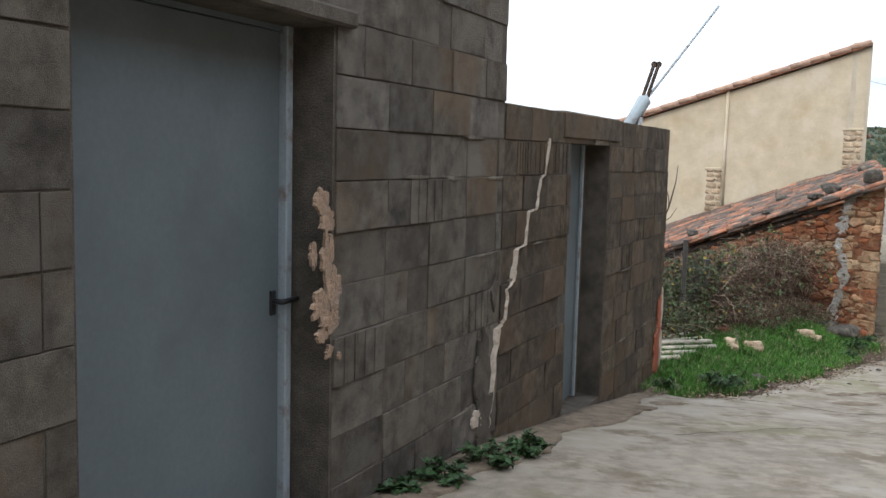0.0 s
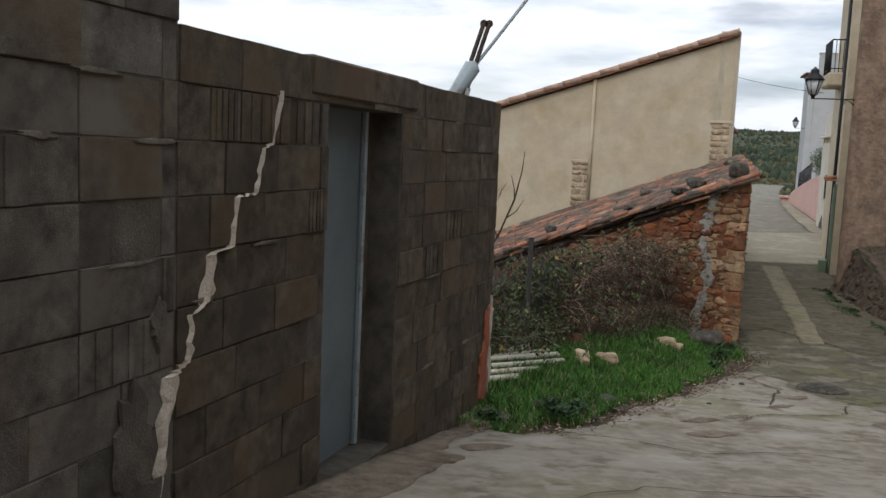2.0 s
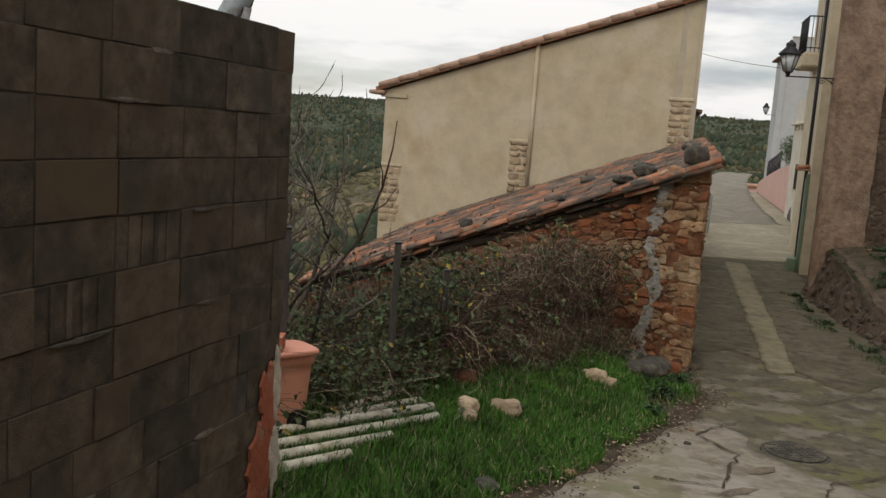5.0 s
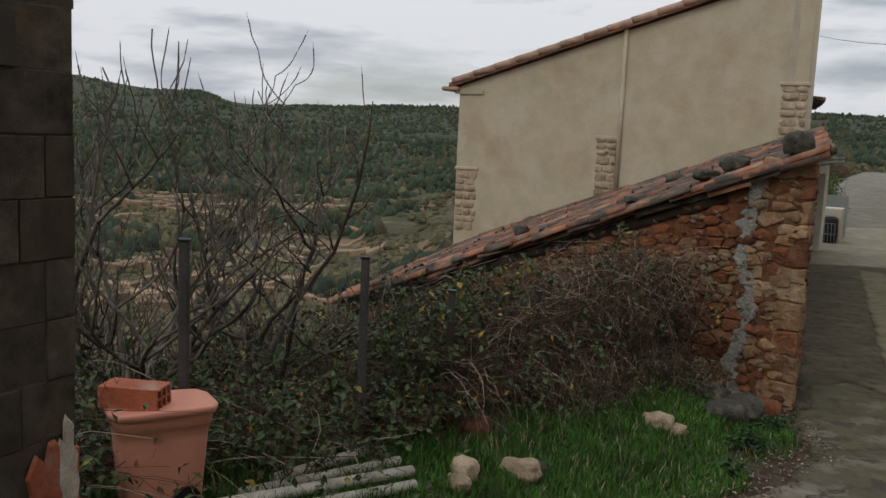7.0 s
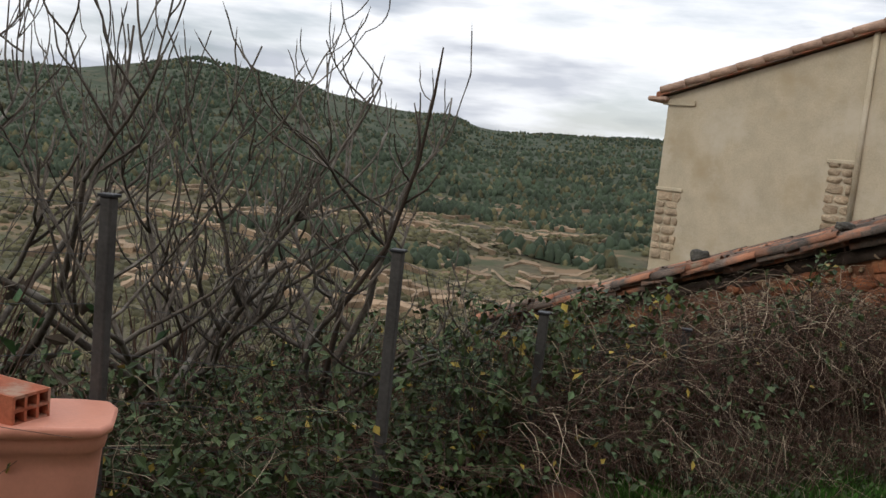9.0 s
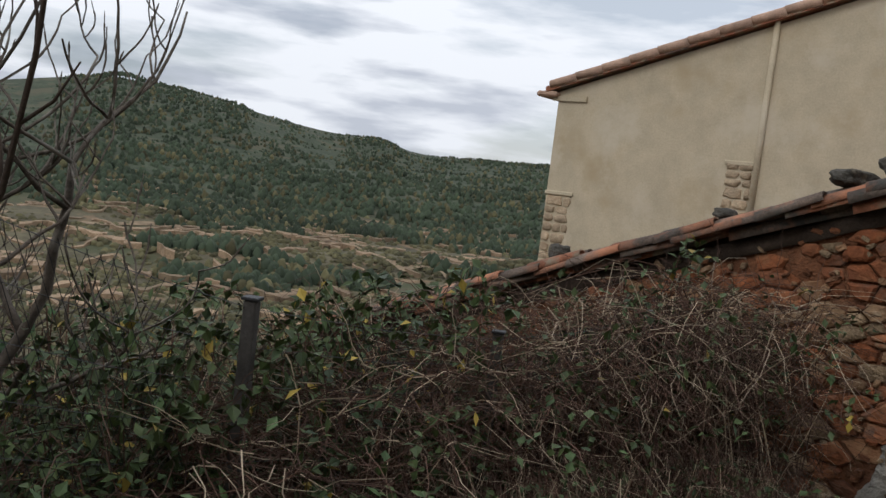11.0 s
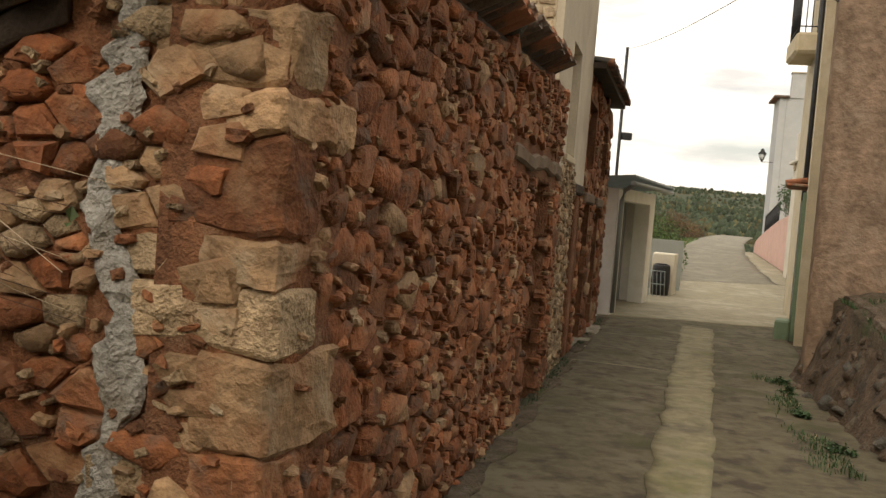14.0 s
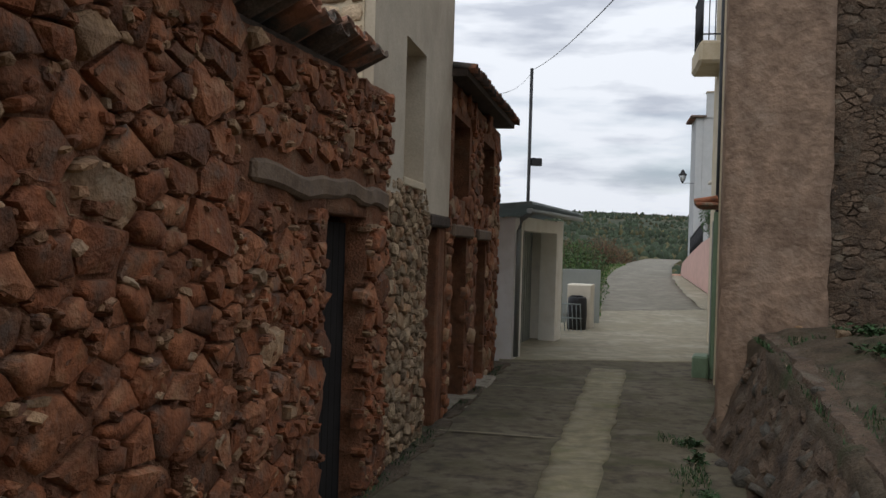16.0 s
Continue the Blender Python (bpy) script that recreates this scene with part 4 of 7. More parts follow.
rubble(shed, SIDE, 3.45, SHED_LEN, lambda x: -1.45 - 0.02 * x, lambda x: roof_z(0, x) - 0.07, lambda x, z: M_stone if random.random() < 0.93 else M_quoin, 0.14, 0.035, 0,
       skip=lambda x, z: (DOORWAY[0] - 0.06 < x < 5.68 and z < 0.52) or (3.5 < x < 6.15 and 0.5 < z < 0.8))

def chips(parent, m, x0, x1, z0, z1f, count, mats, skip=None):
    """Small packing stones pressed into the joints, one joined mesh."""
    v, f, mi = [], [], []
    inv = parent.matrix_world.inverted()
    for _ in range(count):
        x, z = random.uniform(x0, x1), random.uniform(z0, 1.6)
        if z > z1f(x) - 0.08 or (skip and skip(x, z)):
            continue
        bm = stone_mesh(random.uniform(0.03, 0.1), random.uniform(0.02, 0.05), random.uniform(0.02, 0.055))
        place = inv @ m @ pose(x, 0.0, z, 0, random.uniform(-40, 40), 0)
        b0 = len(v)
        bm.verts.index_update()
        v.extend(tuple(place @ q.co) for q in bm.verts)
        k = random.randrange(len(mats))
        for q in bm.faces:
            f.append([b0 + w.index for w in q.verts])
            mi.append(k)
        bm.free()
    me = bpy.data.meshes.new("packing_stone")
    me.from_pydata(v, [], f)
    for q in mats:
        me.materials.append(q)
    me.polygons.foreach_set("material_index", mi)
    ob = new("packing_stone", me)
    ob.parent = parent
    tagged(ob, kind="stuff")


chips(shed, SIDE, 0.1, SHED_LEN, -1.45, lambda x: roof_z(0, x), 2300, [M_stone, M_stone, M_clay, M_quoin], skip=lambda x, z: (DOORWAY[0] - 0.1 < x < 5.6 and z < 0.5) or (3.5 < x < 6.15 and 0.5 < z < 0.8))
chips(shed, FRONT, -2.6, -0.1, -1.3, lambda x: roof_z(-x, 0), 700, [M_stone, M_quoin, M_clay, M_paler])
shed_roof = thing("roof_shed", None, None, "sagging shed roof of red clay tiles with grey lichen", "roof", kind="structure", m=SHED)
bm = bmesh.new()
for i in range(16):
    a, c = -0.02 - 5.25 * i / 16, -0.02 - 5.25 * (i + 1) / 16
    vs = []
    for y in (0.06, 5.35):
        for x, dz in ((a, 0), (c, 0), (c, -0.045), (a, -0.045)):
            vs.append(bm.verts.new((x - 0.082 * y, y, roof_z(-x, y) + dz)))
    for q in ((0, 1, 2, 3), (7, 6, 5, 4), (4, 5, 1, 0), (2, 6, 7, 3), (1, 5, 6, 2), (0, 3, 7, 4)):
        bm.faces.new([vs[k] for k in q])
part("boarding", bm, M_oldwood, shed_roof)
T_NEW, T_OLD = tile_mesh(M_tile), tile_mesh(M_tile_old)
T_OLD_WIDE = tile_mesh(M_tile_old, 0.46, 0.095)
T_END = tile_mesh(M_tile_old, 0.42, 0.1)
count = 0
cover_v, cover_f = [], []
for col in range(30):
    y = -0.1 + 0.187 * col
    for row in range(17):
        x = 0.15 - 0.31 * row
        w = -x
        lean = math.degrees(math.atan2(roof_z(w, y) - roof_z(w + 0.3, y), 0.3))
        near = random.random()
        src = T_OLD if near < 0.66 else T_NEW
        for hollow in ((True, False)):
            yy = y + (0.0935 if hollow else 0)
            m = pose(x - 0.082 * yy - 0.38 + random.uniform(-0.025, 0.025), yy + random.uniform(-0.012, 0.012), roof_z(w + 0.38, yy) + (0.062 if hollow else 0.045) + random.uniform(-0.008, 0.026),
                     0, 0, -90 + random.uniform(-6, 6)) @ pose(0, 0, 0, lean + 2 + random.uniform(-2, 3), random.uniform(-5, 5), 0) @ pose(0, 0, 0, 0, 180 if hollow else 0, 0)
            if not hollow and (col < 9 or row == 0) and count < 280:
                ob = new("tile", src)
                ob.parent = shed_roof
                ob.matrix_local = m
                count += 1
            else:
                b0 = len(cover_v)
                cover_v.extend(tuple(m @ v.co) for v in src.vertices)
                cover_f.extend([b0 + k for k in p.vertices] for p in src.polygons)
# heavy double verge of old tiles over the front wall
for layer, (dy, dz, n_) in enumerate(((-0.1, 0.012, 16), (-0.03, -0.03, 15))):
    for k in range(n_):
        x = 0.12 - 0.335 * k + random.uniform(-0.03, 0.03)
        lean = math.degrees(math.atan2(roof_z(-x, 0) - roof_z(-x + 0.3, 0), 0.3))
        m = pose(x - 0.4, dy + random.uniform(-0.035, 0.03), roof_z(-x + 0.4, 0) + dz + random.uniform(-0.012, 0.022), 0, 0, -90 + random.uniform(-5, 5)) @ pose(0, 0, 0, lean + random.uniform(-1, 4), random.uniform(-14, 14), 0)
        ob = new("verge_tile", T_OLD_WIDE if random.random() < 0.9 else T_NEW)
        ob.parent = shed_roof
        ob.matrix_local = m
me = bpy.data.meshes.new("tiles")
me.from_pydata(cover_v, [], cover_f)
me.materials.append(M_tile_old)
ob = new("tiles", me)
ob.parent = shed_roof
tagged(ob, kind="stuff")

# ---- the cream house behind ----
HOUSE = heading(8.687, 19.79, 27.1)
house = thing("house", None, None, "tall cream stuccoed house with a tiled mono-pitch roof", "house", m=HOUSE)


def gable_top(s):
    return 3.97 - 0.318 * (s + 0.45)


bm = bmesh.new()
prism(bm, [(0.45, -2.2), (0.45, gable_top(-0.45)), (-5.42, gable_top(5.42)), (-5.42, -5.5)], 0.0, 0.4)
part("gable_wall", bm, M_stucco, house)
bm = bmesh.new()
prism(bm, [(0.5, gable_top(-0.5) + 0.03), (0.5, gable_top(-0.5) + 0.11), (-5.6, gable_top(5.6) + 0.11), (-5.6, gable_top(5.6) + 0.03)], -0.12, 3.6)
for v in bm.verts:
    v.co.x -= 0.082 * v.co.y
part("roof", bm, M_tile, house)
part("valley_wall", boxed(-5.42, -5.02, 0.41, 3.4, -5.5, 2.1), M_stucco, house)
part("rear_wall", boxed(-5.0, 0.1, 3.1, 3.4, -2.2, 2.0), M_stucco, house)
# stucco details of the cream house
bm = bmesh.new()
tube(bm, [(-2.42, -0.03, 0.3), (-2.42, -0.03, 3.1)], 0.038, 10)
part("downpipe", bm, M_stucco, house, "cream painted downpipe")
for i in range(15):
    s = -0.5 + 0.4 * i
    bm = bmesh.new()
    ln = 0.42
    tube(bm, [(-s, -0.1, gable_top(s) + 0.10), (-s - ln, -0.1, gable_top(s + ln) + 0.12)], [0.068, 0.06], 10)
    part("verge_tile", bm, M_tile_pale, house)
part("eave_tile", boxed(-5.74, -5.4, -0.13, 3.5, gable_top(5.6) - 0.03, gable_top(5.6) + 0.05, bevel=0.025), M_tile_pale, house)
part("cornice", boxed(-5.5, -4.95, -0.035, 0.0, gable_top(5.4) - 0.14, gable_top(5.4) - 0.06), M_stucco, house)
for x0, x1, z0, z1 in ((-5.42, -5.0, -0.5, 0.62), (-2.82, -2.45, 0.3, 1.28), (0.06, 0.45, 1.3, 2.22)):
    z = z0
    while z < z1 - 0.05:
        h = random.uniform(0.1, 0.17)
        x = x0
        while x < x1 - 0.08:
            w = min(random.uniform(0.14, 0.3), x1 - x)
            bm = stone_mesh(w, h * 0.95, random.uniform(0.02, 0.035))
            part("stone", bm, M_patchstone, house, m=pose(x + w / 2, 0.0, z + h / 2))
            x += w
        z += h
    part("patch_cap", boxed(x0 - 0.02, x1 + 0.02, -0.03, 0.0, z1 - 0.01, z1 + 0.05, bevel=0.01), M_stucco, house)

# loose rocks that weigh the shed's tiles down
def rock(name, x, y, z, sx, sy, sz, mat, seed, label, group, category="stone", turn=0):
    bm = bmesh.new()
    bmesh.ops.create_icosphere(bm, subdivisions=3, radius=1)
    for v in bm.verts:
        c = v.co.copy()
        k = max(abs(c.x), abs(c.y), abs(c.z)) ** 0.55
        v.co = Vector((c.x / k * sx, c.y / k * sy, c.z / k * sz)) * (1 + 0.28 * noise.noise(c * 1.6 + Vector((seed, 0, 0))) + 0.09 * noise.noise(c * 5 + Vector((seed, 3, 0))))
    return thing(name, bm, mat, label, category, group, smooth=True, m=pose(x, y, z + sz * 0.8, 0, 0, turn))


def on_roof(s, u):
    p = SHED @ Vector((-s, u, 0))
    return p.x, p.y, roof_z(s, u) + 0.14


for i, (s, u, sx, sy, sz) in enumerate(((0.16, 0.12, 0.14, 0.11, 0.11), (0.76, 0.3, 0.15, 0.1, 0.075), (1.0, 0.12, 0.2, 0.09, 0.055), (1.75, 0.1, 0.1, 0.07, 0.035), (2.95, 0.15, 0.1, 0.08, 0.06), (0.9, 1.6, 0.14, 0.1, 0.07), (1.7, 2.2, 0.15, 0.1, 0.06),
                                         (0.35, 3.2, 0.16, 0.12, 0.09), (0.8, 4.3, 0.14, 0.12, 0.07), (2.3, 3.6, 0.13, 0.1, 0.06))):
    x, y, z = on_roof(s, u)
    rock("rock", x, y, z, sx, sy, sz, M_rock, 3.7 * i, "dark lichen-covered rock weighing down the roof tiles", "rocks on the shed roof", turn=25 * i)

# timber lintel, doorway and pier of the shed
lint = thing("timber_lintel", None, None, "grey weathered timber lintel over the shed doorway", "lintel", kind="structure", m=SIDE)
bm = bmesh.new()
box(bm, 3.6, 6.1, -0.035, 0.2, 0.58, 0.7, bevel=0.02)
bmesh.ops.subdivide_edges(bm, edges=[e for e in bm.edges if e.calc_length() > 0.6], cuts=14, use_grid_fill=True)
for v in bm.verts:
    v.co += Vector((0, 0.03, 0.06)) * noise.noise(v.co * 2.2) + 0.008 * noise.noise_vector(v.co * 14)
part("beam", bm, M_wood, lint)
# planks added in near-black, standing for the shaded inside of the doorway
dark_door = thing("shed_door", None, None, "near-black planks added for the shade inside the shed doorway", "door", m=SIDE)
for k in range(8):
    part("plank", boxed(4.7 + 0.128 * k, 4.827 + 0.128 * k, 0.14, 0.17, -1.55, 0.46, bevel=0.004), M_void, dark_door)
# lane front of the cream house: plaster above, bare rubble below, one deep window
house_lane = thing("plastered_house", None, None, "white plastered house front over a bare rubble base", "house", m=SIDE)
for a, c, z0, z1 in ((5.78, 6.8, 0.72, 4.1), (6.8, 7.6, 2.0, 4.1), (7.6, 9.0, 0.62, 4.1)):
    part("upper_wall", boxed(a, c, 0.02, 0.4, z0, z1), M_cream_dim, house_lane)
part("window_back", boxed(6.8, 7.6, 0.3, 0.36, 0.87, 2.0), M_cream_dim, house_lane, "plastered blind window niche")
part("window_sill", boxed(6.78, 7.62, 0.0, 0.32, 0.80, 0.87, bevel=0.01), M_stucco, house_lane)
part("base_wall", boxed(6.22, 7.98, 0.04, 0.4, -1.9, 0.80), M_clay, house_lane)
rubble(house_lane, SIDE @ pose(0, 0.04, 0), 6.22, 7.95, lambda x: -1.5, lambda x: 0.82 - 0.03 * math.sin(9 * x), lambda x, z: M_paler if random.random() < 0.75 else M_quoin, 0.085, 0.03, 240, keep=6.2)
part("lintel", boxed(7.95, 9.0, 0.0, 0.3, 0.5, 0.62, bevel=0.02), M_oldwood, house_lane, "blackened timber lintel")
lattice = thing("plank_door", None, None, "dark weathered slatted timber door", "door", m=SIDE)
part("leaf", boxed(8.0, 8.62, 0.2, 0.24, -1.55, 0.5), M_oldwood, lattice)
for k in range(5):
    part("rail", boxed(8.0, 8.62, 0.17, 0.2, -1.3 + 0.4 * k, -1.22 + 0.4 * k, bevel=0.005), M_wood, lattice)
part("post", boxed(8.62, 8.98, 0.05, 0.4, -1.6, 0.5, bevel=0.02), M_clay, lattice)

# red stone barn with two window holes above two door holes
barn = thing("barn", None, None, "narrow two-storey red stone barn with dark openings", "house", m=SIDE)
OPEN = ((9.45, 10.5, -1.5, 0.42), (11.4, 12.3, -1.5, 0.4), (9.4, 10.55, 0.85, 1.75), (11.7, 13.0, 0.85, 1.75))
B0, B1, BT = 9.02, 13.75, 2.08
for z0, z1, holes in ((-1.9, 0.42, OPEN[:2]), (0.42, 0.85, ()), (0.85, 1.75, OPEN[2:]), (1.75, BT, ())):
    x = B0
    for h in holes:
        part("wall", boxed(x, h[0], 0.05, 0.4, z0, z1), M_clay, barn)
        x = h[1]
    part("wall", boxed(x, B1, 0.05, 0.4, z0, z1), M_clay, barn)
# near-black wall gives the barn's openings their shade
part("inner_wall", boxed(B0, B1, 0.8, 0.9, -1.9, BT), M_void, barn, "near-black back wall, the barn's dark inside put into its colour")
part("side_wall", boxed(B1 - 0.35, B1, 0.41, 4.0, -1.9, BT), M_clay, barn)
for h in OPEN[:2]:
    part("lintel", boxed(h[0] - 0.2, h[1] + 0.2, -0.01, 0.35, h[3], h[3] + 0.14, bevel=0.02), M_wood, barn)
part("door_leaf", boxed(11.4, 12.3, 0.25, 0.29, -1.55, 0.38), M_garage, barn, "grey painted door leaf")
part("sill", boxed(9.4, 10.6, -0.15, 0.4, -1.75, -1.48, bevel=0.03), M_concrete, barn)
part("sill", boxed(11.35, 12.4, -0.15, 0.4, -1.75, -1.5, bevel=0.03), M_concrete, barn)
rubble(barn, SIDE @ pose(0, 0.05, 0), B0, B1, lambda x: -1.6, lambda x: BT - 0.05, lambda x, z: M_stone if random.random() < 0.85 else M_quoin, 0.17, 0.03, 250, keep=9.0,
       skip=lambda x, z: any(h[0] - 0.08 < x < h[1] + 0.08 and h[2] < z < h[3] + 0.1 for h in OPEN))
bm = bmesh.new()
prism(bm, [(8.95, BT + 0.004), (14.0, BT + 0.12), (14.0, BT + 0.2), (8.95, BT + 0.08)], -0.14, 4.2)
part("roof_deck", bm, M_oldwood, barn)
for k in range(27):
    ob = new("tile", T_END)
    ob.parent = barn
    ob.matrix_local = pose(9.05 + 0.187 * k, -0.22, BT + 0.06 + 0.0045 * k + random.uniform(-0.01, 0.02), 8, random.uniform(-4, 4), random.uniform(-4, 4))
part("ridge_cap", boxed(8.9, 9.5, 0.25, 1.2, BT + 0.1, BT + 0.2, bevel=0.03), M_tile, barn)

# garage with a corrugated lean-to roof
GAR = heading(12.8, 28.05, 30.5)
garage = thing("garage", None, None, "small white garage with a grey metal door and corrugated roof", "garage", m=GAR)
part("pier", boxed(-0.35, 0.0, 0.0, 0.62, -1.9, 0.82, bevel=0.01), M_white_lit, garage)
part("pier", boxed(-0.35, 0.0, 3.75, 4.45, -1.9, 0.9, bevel=0.01), M_white_lit, garage)
part("side_wall", boxed(-3.6, -0.36, 4.15, 4.45, -2.2, 0.85), M_white, garage)
part("near_wall", boxed(-3.6, -0.36, 0.0, 0.3, -2.2, 0.85), M_white, garage)
part("beam", boxed(-0.35, 0.01, 0.62, 3.75, 0.62, 0.86), M_white_lit, garage)
gdoor = part("door", boxed(-0.62, -0.56, 0.5, 3.9, -1.75, 0.64), M_garage, garage, "grey painted ribbed metal garage door")
for k in range(16):
    part("rib", boxed(-0.562, -0.545, 0.62 + 0.2 * k, 0.66 + 0.2 * k, -1.7, 0.6), M_garage, gdoor)
part("handle", boxed(-0.545, -0.52, 2.4, 2.44, -0.75, -0.6), M_dark, gdoor)
bm = bmesh.new()
N = 64
for i in range(N):
    ya, yb = -0.35 + 5.3 * i / N, -0.35 + 5.3 * (i + 1) / N
    wa, wb = 0.03 * math.cos(math.pi * i), 0.03 * math.cos(math.pi * (i + 1))
    q = [bm.verts.new((x, y, 1.0 + w - 0.09 * x * -1 + 0.03)) for x, y, w in ((0.35, ya, wa), (0.35, yb, wb), (-3.8, yb, wb), (-3.8, ya, wa))]
    bm.faces.new(q)
bmesh.ops.solidify(bm, geom=bm.faces[:], thickness=0.015)
part("roof_sheet", bm, M_garage, garage, "grey corrugated fibre-cement roof sheet")
bm = bmesh.new()
tube(bm, [(0.3, -0.3, 0.93), (0.3, 4.9, 0.96)], 0.05, 8)
tube(bm, [(0.3, 0.05, 0.93), (0.1, 0.02, 0.8), (0.06, 0.02, 0.6), (0.06, 0.02, -1.55)], 0.045, 8)
part("gutter", bm, M_garage, garage, "grey metal gutter and downpipe")

# pole with cable
pole = thing("cable_pole", None, None, "thin rusty metal pole carrying a cable above the garage", "pole", m=pose(16.5, 39.0, 0))
bm = bmesh.new()
tube(bm, [(0, 0, -2.5), (0, 0, 5.65)], 0.05, 8)
part("shaft", bm, M_dark, pole)
part("bracket_box", boxed(0.05, 0.38, -0.1, 0.1, 2.75, 2.98, bevel=0.02), M_dark, pole, "small floodlight on the pole")
bm = bmesh.new()
a, c = Vector((16.5, 39.0, 5.6)), Vector((12.0, 21.2, 3.1))
tube(bm, [a.lerp(c, t) - Vector((0, 0, 0.6 * t * (1 - t))) for t in (k / 20 for k in range(21))], 0.007, 5)
a, c = Vector((16.5, 39.0, 5.55)), Vector((11.6, 25.8, 2.5))
tube(bm, [a.lerp(c, t) - Vector((0, 0, 0.8 * t * (1 - t))) for t in (k / 20 for k in range(21))], 0.005, 5)
thing("overhead_cable", bm, M_dark, "thin dark cable slung between pole and houses", "cable")

# discarded things beyond the garage
fridge = thing("discarded_appliance", None, None, "scrapped white metal cabinet beside the lane", "appliance", m=heading(16.6, 34.7, 30, -1.72))
part("body", boxed(-0.3, 0.3, -0.3, 0.3, 0.0, 1.15, bevel=0.02), M_white, fridge)
part("door", boxed(-0.29, 0.29, -0.34, -0.305, 0.02, 1.13, bevel=0.01), M_white, fridge)
rack = thing("wire_rack", None, None, "rusty wire rack leaning beside the garage", "rack", m=heading(15.9, 33.9, 30, -1.7) @ pose(0, 0, 0, 22, 0, 0))
for k in range(9):
    bm = bmesh.new()
    tube(bm, [(-0.4 + 0.1 * k, 0, 0), (-0.4 + 0.1 * k, 0, 0.75)], 0.012, 5)
    part("bar", bm, M_steel_lit, rack)
for z in (0.0, 0.38, 0.75):
    bm = bmesh.new()
    tube(bm, [(-0.42, 0, z), (0.42, 0, z)], 0.016, 5)
    part("rail", bm, M_steel_lit, rack)
crate = thing("scrap_panel", None, None, "grey metal sheet propped on end beside the lane", "panel", m=heading(17.1, 36.0, 20, -1.72) @ pose(0, 0, 0, 8, 0, 0))
part("sheet", boxed(-0.5, 0.5, 0, 0.03, 0, 1.5, bevel=0.005), M_garage, crate)
part("stiffener", boxed(-0.5, 0.5, 0.032, 0.07, 0.7, 0.78), M_garage, crate)
drum = thing("black_drum", None, None, "black plastic drum among the scrap", "drum", m=pose(16.35, 34.3, -1.72))
bm = bmesh.new()
tube(bm, [(0, 0, 0), (0, 0, 0.05), (0, 0, 0.4), (0, 0, 0.8), (0, 0, 0.85)], [0.2, 0.23, 0.25, 0.23, 0.2], 16)
part("body", bm, M_dark, drum)
part("lid", boxed(-0.12, 0.12, -0.12, 0.12, 0.852, 0.88, bevel=0.02), M_dark, drum)

# ---- houses on the other side ----
RH = heading(12.637, 20.963, 24)
right_house = thing("stone_house", None, None, "tall house with rough brown plaster over dark stone", "house", m=RH)
bm = bmesh.new()
N, H = 14, 60
gridv = [[bm.verts.new((0.93 * i / N + (0.03 * noise.noise((0, j * 0.4, 5)) if i == N else 0), -0.02 * noise.noise((i * 0.6, j * 0.35, 1)) - 0.012 * noise.noise((i * 1.7, j, 7)), -1.5 + 8.5 * j / H)) for i in range(N + 1)] for j in range(H + 1)]
for a, c in zip(gridv, gridv[1:]):
    for i in range(N):
        bm.faces.new((a[i], a[i + 1], c[i + 1], c[i])).smooth = True
r = bmesh.ops.extrude_edge_only(bm, edges=[e for e in bm.edges if e.is_boundary])
for v in (g for g in r["geom"] if isinstance(g, bmesh.types.BMVert)):
    v.co.y = 0.3
part("plastered_wall", bm, M_brown_plaster, right_house)
part("bare_wall", earthen(0.91, 5.0, lambda x: -1.5, lambda x: 6.9, 0.4, 0.035, 0.06), M_darkstone, right_house, "dark bare rubble wall", m=pose(0, 0.05, 0))
rubble(right_house, RH @ pose(0, 0.05, 0), 0.93, 4.6, lambda x: -1.0, lambda x: 5.2, lambda x, z: M_darkstone, 0.085, 0.007, 0)
part("lane_wall", boxed(0.0, 0.3, 0.28, 2.7, -1.9, 7), M_brown_plaster, right_house, m=pose(0.02, 0, 0, 0, 0, -13))
part("far_wall", boxed(0.9, 7.0, 2.3, 2.6, -1.5, 7), M_brown_plaster, right_house)

# street lamp on a scrolled bracket
lamp = thing("street_lamp", None, None, "old-fashioned black lantern with frosted panes on a scrolled wall bracket", "lamp", m=RH @ pose(0.2, 0.1, 2.98))
bm = bmesh.new()
tube(bm, [(0, 0, 0), (-1.12, 0, 0.0)], 0.014, 6)
tube(bm, [(0, 0, -0.3), (0, 0, 0.12)], 0.016, 6)
pts = [(-0.02 - 0.42 * t, 0, -0.26 * (1 - t) ** 1.6) for t in (k / 10 for k in range(11))]
tube(bm, pts, 0.011, 5)
for cx, r0 in ((-0.2, 0.08), (-0.42, 0.055)):
    tube(bm, [(cx + r0 * (1 - 0.06 * k) * math.cos(0.6 * k), 0, -0.085 + r0 * (1 - 0.06 * k) * math.sin(0.6 * k)) for k in range(15)], 0.008, 5)
part("bracket", bm, M_dark, lamp)
LX = -1.08
bm = bmesh.new()
tube(bm, [(LX, 0, 0.0), (LX, 0, 0.06), (LX, 0, 0.09)], [0.03, 0.05, 0.085], 6)
part("holder", bm, M_dark, lamp)
bm = bmesh.new()
tube(bm, [(LX, 0, 0.095), (LX, 0, 0.42)], [0.085, 0.185], 6)
part("pane", bm, M_glass, lamp, "frosted white lantern panes")
bm = bmesh.new()
